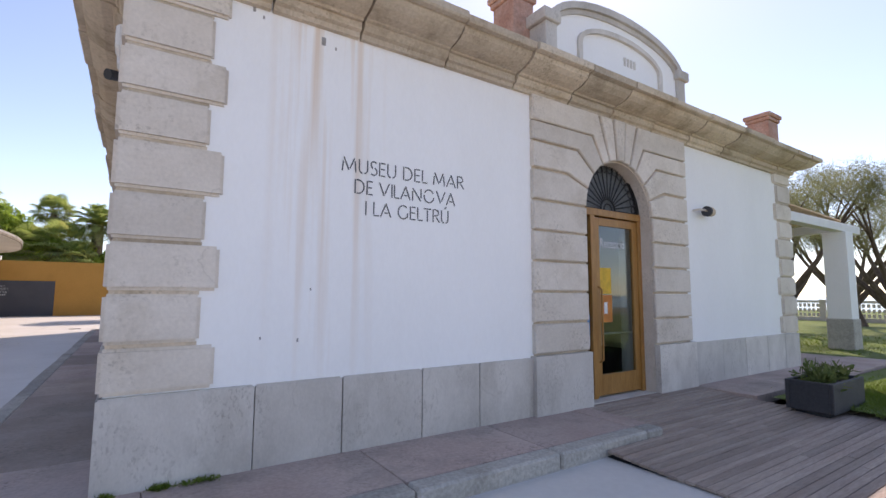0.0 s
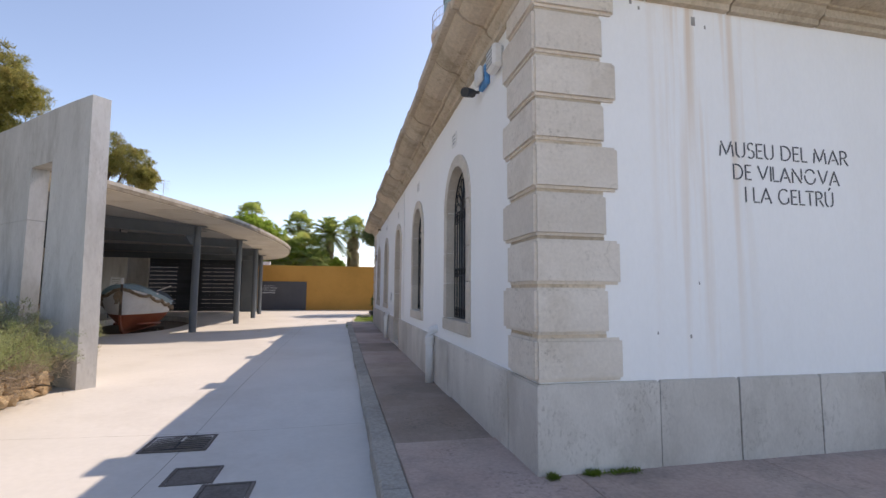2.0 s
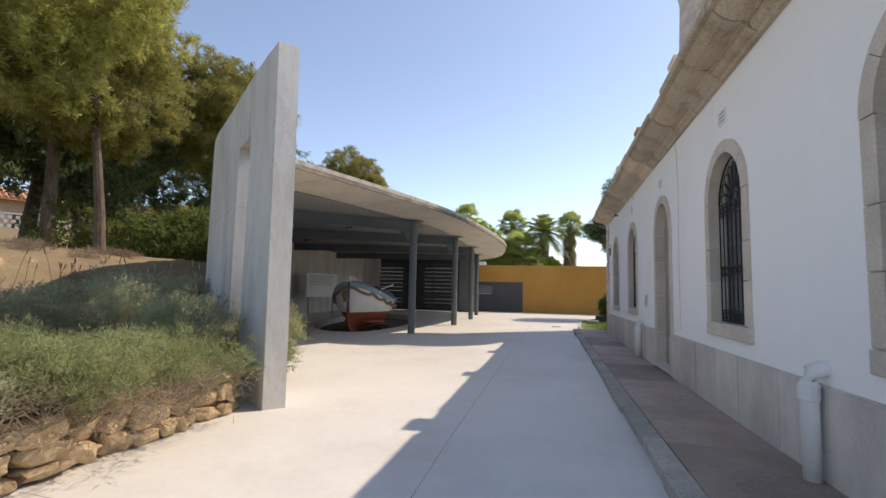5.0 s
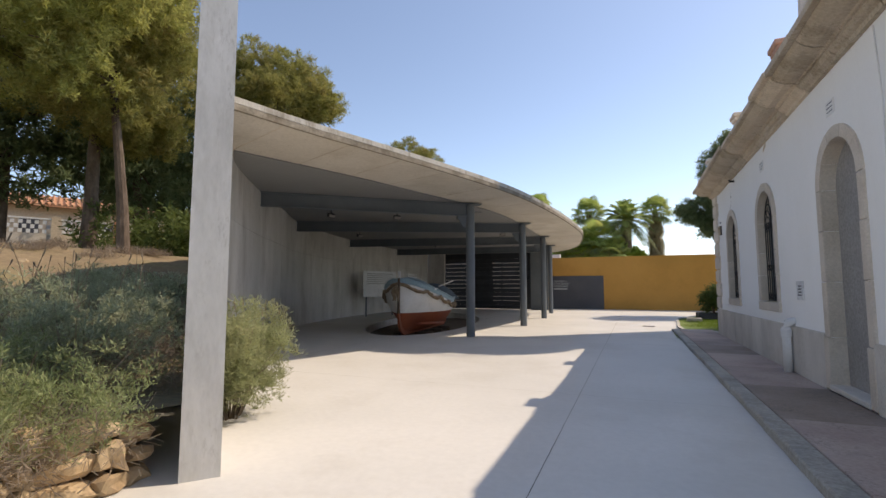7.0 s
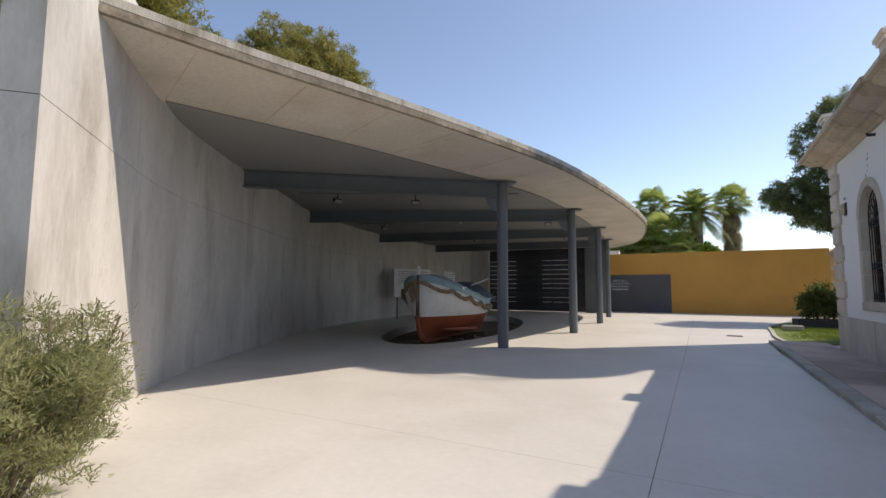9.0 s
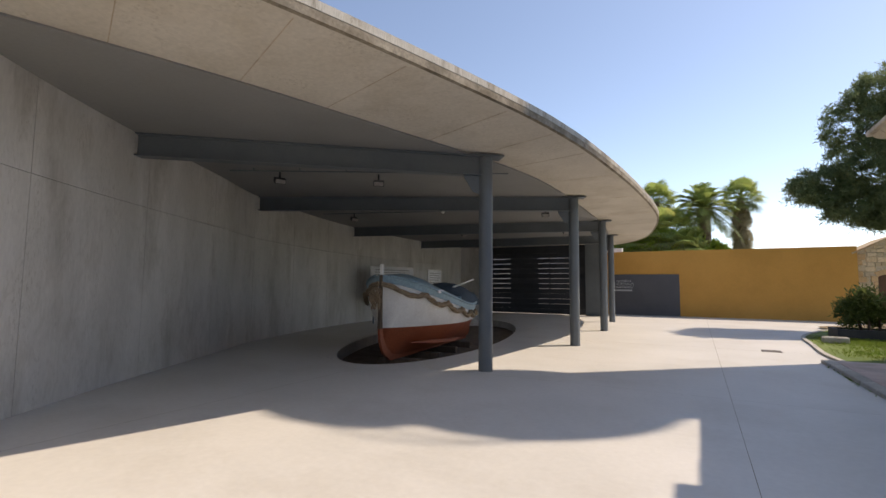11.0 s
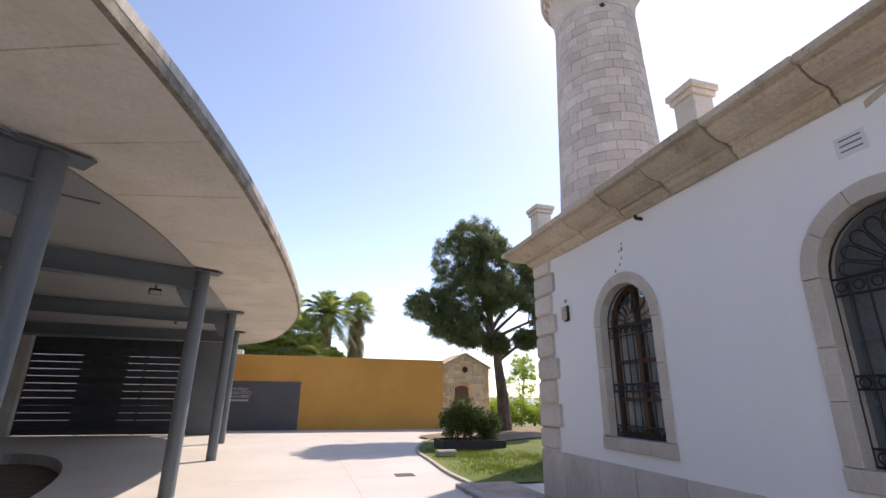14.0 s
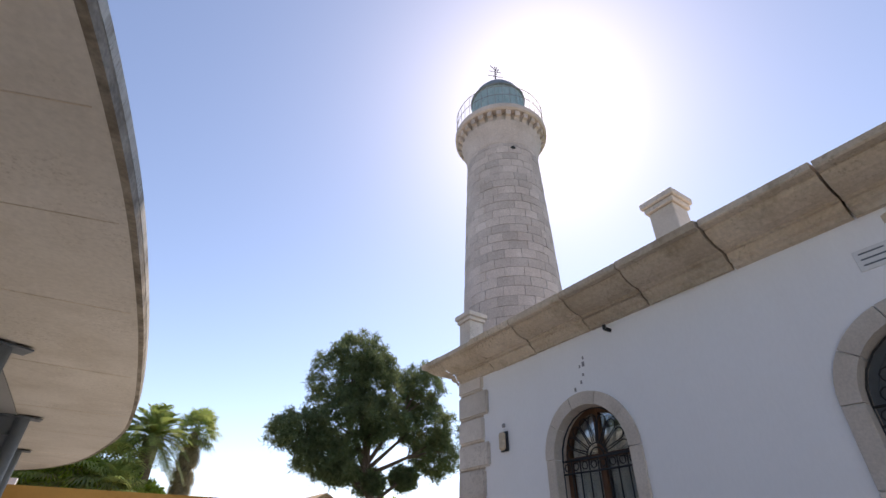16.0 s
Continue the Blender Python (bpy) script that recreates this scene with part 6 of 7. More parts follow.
def garden_z(x, y):
    d = max(0.0, wall_x(y) - x) if y < 9 else max(0.0, -5.9 - x)
    rise = 0.46 + 2.0 / (1 + math.exp(-(d - 5.6) * 0.7)) + 0.02 * max(0, d - 8)
    return rise + 0.07 * noise.noise(Vector((x * 0.7, y * 0.7, 0))) + 0.03 * noise.noise(Vector((x * 2.5, y * 2.5, 3)))


bm = bmesh.new()
cols = []
ys = list(np.arange(-14, 9.0, 0.5)) + list(np.arange(9.0, 38.5, 0.4))
dist = [0.0, 0.3, 0.6, 1.0, 1.5, 2.0, 2.6, 3.2, 3.8, 4.5, 5.2, 6.0, 7, 8, 10, 12, 15, 19, 24, 30, 40, 60]
rows = [[bm.verts.new((wall_x(y) - d, y, garden_z(wall_x(y) - d, y))) for d in dist] for y in ys]
for p, q in zip(rows, rows[1:]):
    for a in range(len(dist) - 1):
        bm.faces.new((p[a], q[a], q[a + 1], p[a + 1]))
garden = structure(finish("garden_bank", bm, M_EARTH, smooth=True), "raised garden bank of dry earth and needles", "ground")

# rubble retaining wall: big rough stones
rubble = structure(empty("wall_rubble"), "low retaining wall of rough ochre rubble stones", "wall")
r3 = random.Random(3)


def rough_stone(x, y, z, sx, sy, sz):
    bm = bmesh.new()
    bmesh.ops.create_icosphere(bm, subdivisions=2, radius=1.0)
    off = r3.uniform(0, 50)
    for v in bm.verts:
        c = v.co.copy()
        for k in range(3):
            c[k] = math.copysign(abs(c[k]) ** 0.62, c[k])
        v.co = c * (0.9 + 0.5 * noise.noise(c * 1.7 + Vector((off, 0, 0))))
    bm.transform(Matrix.LocRotScale((x, y, z), Euler((r3.uniform(-0.25, 0.25), r3.uniform(-0.2, 0.2), r3.uniform(-0.3, 0.3))), (sx, sy, sz)))
    part("stone", bm, M_RUBBLE, rubble)


y = -6.0
while y < 8.9:
    zz = 0.0
    w = r3.uniform(0.09, 0.2)
    top = 0.34 + 0.1 * max(0, (y - 5) / 4)
    while zz < top:
        h = r3.uniform(0.06, 0.12)
        rough_stone(-5.98 + r3.uniform(-0.05, 0.05) - 0.15 * zz, y + w + r3.uniform(-0.03, 0.03), zz + h * 0.7, 0.16, w * 1.05, h)
        zz += h * 1.75
    y += w * 1.7
bm = bmesh.new()
box(bm, -6.25, -6.03, -8.0, 8.75, -0.05, 0.42)
part("earth_core", bm, M_EARTH, rubble)
for k in range(9):
    yy = 9.4 + 0.9 * k
    rough_stone(-12.2 - 0.35 * k, yy, garden_z(-12.2, yy) + 0.05, 0.25, 0.35, 0.14)

# shrubs, each a thing
def shrub(x, y, z, w, d, h, material, seed, label, leaf=0.024, lobes=8, clumps=62, per=56, twig=True):
    r = random.Random(seed)
    ob = empty("shrub", x, y, z)
    lb = []
    for k in range(lobes):
        lb.append((r.uniform(-w, w) * 0.55, r.uniform(-d, d) * 0.55, h * r.uniform(0.35, 0.68), w * r.uniform(0.35, 0.55), d * r.uniform(0.35, 0.55), h * r.uniform(0.3, 0.42)))
    leaves("foliage", lb, clumps, per, leaf, leaf * 0.27, material, ob, seed, spread=0.12, up=0.9, shell=0.45, jitter=0.35)
    if twig:
        bm = bmesh.new()
        for k in range(26):
            a, l = r.uniform(0, 6.28), r.uniform(0.3, 0.95)
            ex, ey = w * l * math.cos(a), d * l * math.sin(a)
            tube(bm, [(0.1 * ex, 0.1 * ey, -0.05), (0.6 * ex, 0.6 * ey, h * 0.4), (ex, ey, h * r.uniform(0.5, 1.0))], [0.012, 0.008, 0.003], 4)
        part("woody_base", bm, M_TWIG, ob)
        if twig == "stems":
            return tagged(ob, label, "shrub", "garden shrubs")
        tw = leaves("twig_mass", [(0.30 * w, 0, h * 0.26, w * 0.70, d * 0.95, h * 0.22)], 140, 20, 0.085, 0.006, M_TWIG, ob, seed + 5, spread=0.2, up=0.2, shell=0.2)
        tw["kind"] = "stuff"
    return tagged(ob, label, "shrub", "garden shrubs")


r4 = random.Random(21)
for k in range(12):
    y = -1.0 + 0.82 * k
    x = -6.42 + r4.uniform(-0.1, 0.1)
    green = k in (9, 10, 11, 4)
    shrub(x + 0.06, y, garden_z(x, y) - 0.26, 1.0, 0.8, r4.uniform(0.95, 1.12) if not green else 0.8, M_ROSEM if green else M_LAV, 100 + k,
          "bright green rosemary-like shrub spilling over the rubble wall" if green else "dense grey-green lavender shrub on the garden bank")
for k in range(10):
    y = 0.5 + 0.95 * k
    x = -8.3 + r4.uniform(-0.3, 0.3)
    shrub(x, y, garden_z(x, y) - 0.1, 1.0, 0.9, r4.uniform(0.9, 1.1), M_LAV, 200 + k, "dense grey-green lavender shrub on the garden bank", leaf=0.036, clumps=36, per=36)
for k, (x, y) in enumerate(((-8.4, 10.4), (-7.6, 9.6), (-9.4, 11.6), (-9.2, 10.2), (-10.2, 11.2), (-7.0, 9.0))):
    shrub(x, y, garden_z(x, y) - 0.1, 0.8, 0.75, 0.85, M_LAV, 300 + k, "dense grey-green lavender shrub on the garden bank", leaf=0.036, clumps=36, per=36)
shrub(-6.58, 10.28, -0.02, 0.66, 0.66, 1.2, M_SAGE, 401, "tall grey-green rosemary bush growing through the slot doorway", leaf=0.032, lobes=10, clumps=70, per=54, twig="stems")
shrub(-7.25, 10.9, -0.02, 0.45, 0.45, 0.85, M_SAGE, 402, "grey-green bush with long dry flower stalks by the wall", twig="stems")
def flower_stalks(x, y, z, n, seed, w):
    r = random.Random(seed)
    bm = bmesh.new()
    for k in range(n):
        px, py = x + r.uniform(-w, w), y + r.uniform(-w, w)
        h = r.uniform(0.25, 0.55)
        tx, ty = r.uniform(-0.12, 0.12), r.uniform(-0.12, 0.12)
        tube(bm, [(px, py, z), (px + tx * 0.5, py + ty * 0.5, z + h * 0.6), (px + tx, py + ty, z + h)], 0.003, 3)
        tube(bm, [(px + tx * 0.8, py + ty * 0.8, z + h * 0.82), (px + tx, py + ty, z + h)], 0.007, 4)
    ob = finish("dry_flower_stalks", bm, M_TWIG)
    tagged(ob, "thin dry lavender flower stalks above the shrubs", "flower stalks", kind="stuff")


flower_stalks(-6.8, 10.3, 0.75, 26, 1, 0.6)
flower_stalks(-8.4, 8.8, 1.35, 40, 2, 1.1)
flower_stalks(-8.3, 6.0, 1.3, 40, 3, 1.2)

tuft = []
r5 = random.Random(77)
for k in range(60):
    y = r5.uniform(-2, 16)
    x = wall_x(y) - r5.uniform(3.0, 9.0)
    tuft.append((x, y, garden_z(x, y), 0.5, 0.5, 0.02))
tg = leaves("dry_grass", tuft, 50, 7, 0.16, 0.008, M_TWIG, None, 78, spread=0.06, up=1.4, shell=0.0)
tagged(tg, "dry straw-coloured grass tufts on the garden bank", "grass", kind="stuff")

# ---- pines ----
def pine(name, x, y, z, h, lean, crown, material, seed, label, r0=0.22, clumps=60, per=46, leaf=0.22, path=None):
    """Trunk with limbs reaching into foliage lobes given relative to the trunk's foot."""
    ob = empty(name, x, y, z)
    r = random.Random(seed)
    bm = bmesh.new()
    tp = [(0, 0, -0.3), (lean[0] * 0.15, lean[1] * 0.15, h * 0.2), (lean[0] * 0.5, lean[1] * 0.45, h * 0.5), (lean[0] * 0.8, lean[1] * 0.85, h * 0.8), (lean[0], lean[1], h)]
    if path:
        tp = path
    tube(bm, tp, [r0 * 1.25, r0, r0 * 0.8, r0 * 0.6, r0 * 0.3], 10)
    part("trunk", bm, M_BARK, ob)
    for lx, ly, lz, rx, ry, rz in crown:
        bm = bmesh.new()
        s = r.uniform(0.45, 0.8)
        st = Vector(tp[2]).lerp(Vector(tp[4]), max(0, min(1, (s - 0.45) * 2)))
        en = Vector((lx, ly, lz))
        md = st.lerp(en, 0.5) + Vector((r.uniform(-0.3, 0.3), r.uniform(-0.3, 0.3), 0.25))
        tube(bm, [st, md, en], [r0 * 0.38, r0 * 0.25, r0 * 0.08], 6)
        for k in range(3):
            e2 = en + Vector((r.uniform(-rx, rx), r.uniform(-ry, ry), r.uniform(-0.2, rz))) * 0.8
            tube(bm, [md, md.lerp(e2, 0.6) + Vector((0, 0, 0.15)), e2], [r0 * 0.16, r0 * 0.1, 0.012], 5)
        part("limb", bm, M_BARK, ob)
    leaves("crown", crown, int(clumps * 1.7), int(per * 0.36), leaf * 0.95, leaf * 0.25, material, ob, seed, spread=0.24, up=0.6, shell=0.45, jitter=0.8)
    return tagged(ob, label, "pine tree", "pine trees")


PL = "tall stone pine with olive-green needles and bare trunk"
pine("pine_tree", -17.2, 8.8, garden_z(-17.2, 8.8), 7.2, (2.0, 2.6), [(3.2, 2.6, 3.9, 1.9, 1.9, 1.1), (4.6, 3.2, 5.6, 2.0, 2.0, 1.5), (1.4, 1.8, 5.4, 2.2, 2.2, 1.6), (3.0, 4.8, 6.2, 2.0, 2.0, 1.5), (3.8, 3.0, 7.6, 2.4, 2.4, 1.7), (1.0, 4.2, 7.2, 2.2, 2.2, 1.6), (2.6, 1.0, 7.4, 2.2, 2.2, 1.6), (2.8, 3.6, 9.3, 2.4, 2.4, 1.5)], M_PINE, 31, PL, 0.17, clumps=95, per=330, leaf=0.11)
pine("pine_tree", -18.5, 15.8, garden_z(-18.5, 15.8), 8.0, (-0.9, 0.6), [(0.4, -1.0, 5.4, 2.4, 2.4, 1.7), (-1.5, 0.5, 6.6, 2.4, 2.4, 1.8), (1.6, 1.2, 5.4, 2.0, 2.0, 1.5), (-0.5, 0.0, 8.6, 2.6, 2.6, 1.8), (1.6, -0.6, 7.6, 2.2, 2.2, 1.6), (0.8, 0.8, 3.9, 1.5, 1.5, 0.7)], M_PINE_MID, 32, PL, 0.2, clumps=85, per=250, leaf=0.13)
pine("pine_tree", -14.5, 14.3, garden_z(-14.5, 14.3), 5.6, (-0.4, -0.4), [(-0.4, -0.6, 4.2, 1.7, 1.7, 1.0), (-1.2, -0.2, 5.4, 1.9, 1.9, 1.2), (0.2, 0.2, 5.6, 1.5, 1.5, 1.0), (-0.8, 0.6, 6.8, 1.8, 1.8, 1.2)], M_PINE_MID, 38, "slim leaning pine with a shaggy olive crown", 0.13, clumps=85, per=210, leaf=0.12)
pine("pine_tree", -20.6, 9.8, garden_z(-20.6, 9.8), 8.0, (0.4, 0.5), [(0.6, 0.0, 5.0, 2.8, 2.8, 1.9), (-1.5, -1.5, 6.8, 2.8, 2.6, 1.9), (1.2, 1.6, 7.2, 2.6, 2.4, 1.8), (-0.2, -0.5, 9.4, 2.8, 2.8, 1.8), (2.0, -1.0, 6.2, 2.2, 2.2, 1.5)], M_PINE, 33, PL, 0.22, clumps=95, per=250, leaf=0.13)
pine("pine_tree", -17.9, 23.2, garden_z(-17.9, 23.2), 8.6, (0.3, 0.2), [(-1.8, 0.0, 8.8, 1.7, 2.0, 1.3), (-0.5, 0.0, 9.1, 1.8, 2.0, 1.2), (1.1, 0.0, 8.3, 1.7, 1.9, 1.2), (2.3, 0.0, 7.2, 1.2, 1.4, 0.9), (-2.5, 0.4, 7.8, 1.3, 1.5, 1.1), (0.0, 1.0, 7.7, 2.1, 1.8, 1.2), (1.1, -1.4, 7.1, 1.7, 1.5, 1.0), (-1.3, -1.3, 7.2, 1.8, 1.6, 1.1), (-0.6, -1.7, 5.8, 1.6, 1.5, 0.9), (1.0, 0.6, 5.9, 1.5, 1.5, 0.9), (-2.2, -0.6, 5.4, 1.5, 1.4, 0.9), (0.9, -1.2, 4.2, 1.1, 1.1, 0.7)], M_PINE_MID, 34, "broad umbrella pine with a dense domed brown-green crown", 0.22, clumps=120, per=210, leaf=0.12)
pine("pine_tree", -17.6, 35.5, 0.0, 9.6, (0.4, 0.0), [(0.2, 0.0, 10.6, 1.7, 1.7, 1.3), (1.6, 0.0, 9.9, 1.5, 1.5, 1.2), (2.5, 0.0, 9.0, 0.9, 1.1, 0.8), (-0.8, 0.0, 9.6, 1.5, 1.6, 1.1)], M_PINE_MID, 35, PL, 0.22, clumps=95, per=150, leaf=0.15)
pine("pine_tree", -24.0, 19.0, garden_z(-24, 19), 8.0, (0.4, 0.5), [(0.6, 0.0, 6.2, 3.0, 3.0, 2.0), (-1.5, -1.5, 7.6, 2.8, 2.6, 1.9), (1.2, 1.6, 8.2, 2.6, 2.4, 1.7), (0, 0, 4.2, 2.6, 2.6, 1.2)], M_PINE_DARK, 36, PL, 0.26, clumps=100, per=56, leaf=0.3)
for k, (x, y) in enumerate(((-22.0, 27.5), (-26.5, 23.0), (-19.6, 30.5), (-23.6, 15.8), (-24.6, 13.0), (-21.6, 19.6), (-25.0, 24.6))):
    pine("pine_tree", x, y, garden_z(x, y), 6.4, (0.3 - 0.3 * k, 0.4), [(0.3, 0.2, 3.0, 2.0, 2.0, 1.3), (-1.3, -0.9, 4.6, 2.2, 2.2, 1.6), (1.2, 1.0, 5.0, 2.1, 2.1, 1.5), (0.0, 0.0, 6.6, 2.3, 2.3, 1.5)], M_PINE_DARK, 310 + k, "dark low-crowned pine deep in the garden", 0.2, clumps=90, per=60, leaf=0.24)

# dark undergrowth and hedges at the back of the garden
def hedge(name, x, y, z, lobes, material, seed, label, clumps=50, per=40, leaf=0.12, category="bush"):
    ob = empty(name, x, y, z)
    leaves("foliage", lobes, clumps, per, leaf, leaf * 0.45, material, ob, seed, spread=min(0.28, leaf * 2.4), up=0.3, shell=0.45)
    bm = bmesh.new()
    for lx, ly, lz, rx, ry, rz in lobes[:8]:
        tube(bm, [(lx * 0.7, ly * 0.7, -0.1), (lx * 0.85, ly * 0.85, lz * 0.6), (lx, ly, lz + rz * 0.3)], [0.05, 0.035, 0.01], 5)
    part("woody_base", bm, M_BARK, ob)
    return tagged(ob, label, category)


hedge("bush", -17.0, 17.5, garden_z(-17, 17.5) - 0.1, [(0, 0, 0.8, 1.3, 1.3, 0.9), (1.0, 1.6, 0.9, 1.2, 1.2, 1.0), (-1.6, -1.0, 0.8, 1.4, 1.2, 0.9), (0.4, 3.0, 1.0, 1.2, 1.2, 1.1)], M_BUSH, 51, "dense dark green bushes at the back of the garden")
hedge("bush", -15.4, 18.6, garden_z(-15.4, 18.6) - 0.1, [(0, 0, 0.9, 1.0, 1.0, 1.1), (-0.8, 1.4, 1.2, 1.1, 1.0, 1.3), (-0.4, -1.2, 0.7, 0.9, 0.9, 0.8)], M_BUSH, 53, "olive-green bush under the pines")

for k, (x, y, m, h) in enumerate(((-19.5, 24.0, M_BUSH, 1.6), (-23.0, 24.5, M_PINE, 2.2), (-20.4, 27.5, M_BUSH, 1.6), (-18.9, 20.6, M_PINE, 1.3))):
    hedge("bush", x, y, garden_z(x, y) - 0.1, [(0, 0, h * 0.6, 1.7, 1.7, h * 0.6), (1.4, 1.0, h * 0.8, 1.3, 1.3, h * 0.6), (-1.3, -0.8, h * 0.5, 1.4, 1.4, h * 0.5), (-0.4, 1.6, h * 1.1, 1.2, 1.2, h * 0.5)], m, 150 + k, "shady evergreen undergrowth below the pines", clumps=70, per=50, leaf=0.13)

# ---- villa beyond the garden ----
villa = empty("villa", -38.0, 26.0, 3.0)
vm = Matrix.Translation((-38.0, 26.0, 0.5)) @ Matrix.Rotation(math.radians(62), 4, "Z")


def villa_part(name, bm, m, label=""):
    bm.transform(vm)
    adopt(part(name, bm, m, villa, label), villa)


villa_part("wall", boxbm(-9, 17, 0, 6, -2.0, 6.3), M_CREAM)
for s in range(2):
    bm = bmesh.new()
    prism(bm, [(-0.7, 6.25), (3.0, 7.35), (3.0, 7.5), (-0.7, 6.4)] if s == 0 else [(6.7, 6.25), (3.0, 7.35), (3.0, 7.5), (6.7, 6.4)], lambda u, v, d: (d, u, v), -9.6, 17.6)
    villa_part("roof", bm, M_TILE, "terracotta tile roof")
for k in range(84):
    villa_part("roof_tile", tubebm([(-9.5 + 0.32 * k, -0.72, 6.42), (-9.5 + 0.32 * k, 3.0, 7.52)], 0.09, 6), M_TILE)
for x in (-6, -2, 2, 6, 10, 14):
    villa_part("window", boxbm(x - 0.5, x + 0.5, -0.03, 0.02, 4.3, 5.5), M_DARKPANEL)
tagged(villa, "cream villa with a terracotta tile roof behind pines", "house")
fence = empty("garden_wall", -32.0, 22.0, 2.5)
fm = Matrix.Translation((-31.5, 22.5, 0.35)) @ Matrix.Rotation(math.radians(62), 4, "Z")
for k in range(9):
    x = -12 + 2.8 * k
    bm = boxbm(x + 0.4, x + 2.8, 0, 0.2, 0.6, 4.0)
    bm.transform(fm)
    adopt(part("wall_bay", bm, M_CREAM if k % 3 else M_SURROUND, fence), fence)
    bm = boxbm(x, x + 0.38, -0.08, 0.28, 0.6, 4.95)
    bm.transform(fm)
    adopt(part("pier", bm, M_TILE if k % 2 else M_CREAM, fence), fence)
    bm = bmesh.new()
    for i in range(7):
        for j in range(3):
            box(bm, x + 0.45 + 0.33 * i + 0.16 * (j % 2), x + 0.62 + 0.33 * i + 0.16 * (j % 2), 0.03, 0.17, 4.02 + 0.25 * j, 4.22 + 0.25 * j)
    box(bm, x + 0.4, x + 2.79, 0.0, 0.2, 4.77, 4.85)
    bm.transform(fm)
    adopt(part("lattice", bm, M_WHITE, fence), fence)
tagged(fence, "cream and brick garden wall with white lattice blocks", "wall")

# ---- lawn, low planter and pine beside the north corner ----
bm = bmesh.new()
edge = spline([(-1.08, 23.72), (-1.12, 25.2), (-0.98, 27.2), (-0.80, 29.6), (-0.2, 31.6), (0.6, 33.4), (2.0, 35.0), (4.2, 36.3), (8.0, 37.2), (16.0, 38.0)], 5)
g = []
for p in edge:
    row = []
    for k in range(9):
        tx, ty = 16.0 + 0.0 * k, 23.72
        q = Vector((p.x + (9.0 - p.x) * k / 8 if p.x < 9 else p.x, p.y + (23.72 - p.y) * (k / 8)))
        row.append(bm.verts.new((q.x, q.y, 0.03 + 0.25 * max(0, min(1, (q.x - 1.5) / 3)))))
    g.append(row)
for p, q in zip(g, g[1:]):
    for k in range(8):
        bm.faces.new((p[k], q[k], q[k + 1], p[k + 1]))
bmesh.ops.remove_doubles(bm, verts=bm.verts, dist=0.001)
lawn = structure(finish("lawn", bm, M_GRASS_GROUND), "green lawn with bare patches beside the yard", "lawn")


bm = bmesh.new()
mid_v = bm.verts.new((4.0, 33.6, 0.31))
rim = [bm.verts.new((4.0 + 3.4 * math.cos(a) * (1 + 0.12 * math.sin(3 * a)), 33.6 + 3.0 * math.sin(a) * (1 + 0.1 * math.cos(2 * a)), 0.06 + 0.25 * max(0, min(1, (4.0 + 3.4 * math.cos(a) - 1.5) / 3)))) for a in np.linspace(0, 2 * math.pi, 33)[:-1]]
for k in range(32):
    bm.faces.new((mid_v, rim[k], rim[(k + 1) % 32]))
structure(finish("bare_ground", bm, M_EARTH), "bare brown earth and needles under the pine", "ground")


def grass(name, pts, seed, label):
    ob = leaves(name, [(x, y, z, rx, ry, 0.015) for x, y, z, rx, ry in pts], 1300, 6, 0.032, 0.006, M_GRASS, None, seed, spread=0.03, up=2.2, shell=0.0)
    tagged(ob, label, "grass", kind="stuff")


grass("grass", [(0.2, 25.4, 0.04, 1.2, 1.5), (0.4, 27.6, 0.04, 1.3, 1.6), (0.3, 29.0, 0.04, 1.0, 1.0), (1.8, 27.0, 0.07, 1.2, 2.0)], 61, "short green grass on the lawn edge")
bm = bmesh.new()
for p, q in zip(edge[:26], edge[1:27]):
    d = (q - p).normalized()
    nn = Vector((-d.y, d.x)) * 0.05
    prism(bm, [tuple(p + nn), tuple(q + nn), tuple(q - nn), tuple(p - nn)], lambda u, v, dd: (u, v, dd), -0.02, 0.055)
tagged(structure(finish("lawn_edging", bm, M_KERB), "thin stone edging round the lawn", "edging"))
pb = empty("low_planter", 1.05, 29.9, 0.03)
for a in ((0.0, 2.1, 29.4, 29.5), (0.0, 2.1, 30.5, 30.6), (0.0, 0.1, 29.5, 30.5), (2.0, 2.1, 29.5, 30.5)):
    adopt(part("side", boxbm(*a, 0.02, 0.32, bevel=0.01), M_BLACKBOX, pb), pb)
adopt(part("soil", boxbm(0.1, 2.0, 29.5, 30.5, 0.03, 0.27), M_PEBBLE, pb), pb)
tagged(pb, "low dark timber planter box on the lawn", "planter")
hedge("bush", 1.05, 30.0, 0.27, [(-0.5, 0, 0.5, 0.45, 0.45, 0.45), (0.1, 0.1, 0.6, 0.55, 0.5, 0.5), (0.65, 0.0, 0.42, 0.4, 0.45, 0.36), (-0.3, -0.2, 0.85, 0.35, 0.35, 0.4)], M_BUSH, 54, "leafy green bush with reddish tips in a low planter", clumps=60, per=34, leaf=0.08)
tagged(finish("stone_block", boxbm(-0.62, -0.05, 27.9, 28.2, 0.03, 0.20, bevel=0.03), M_KERB), "single pale stone block lying on the lawn", "stone")
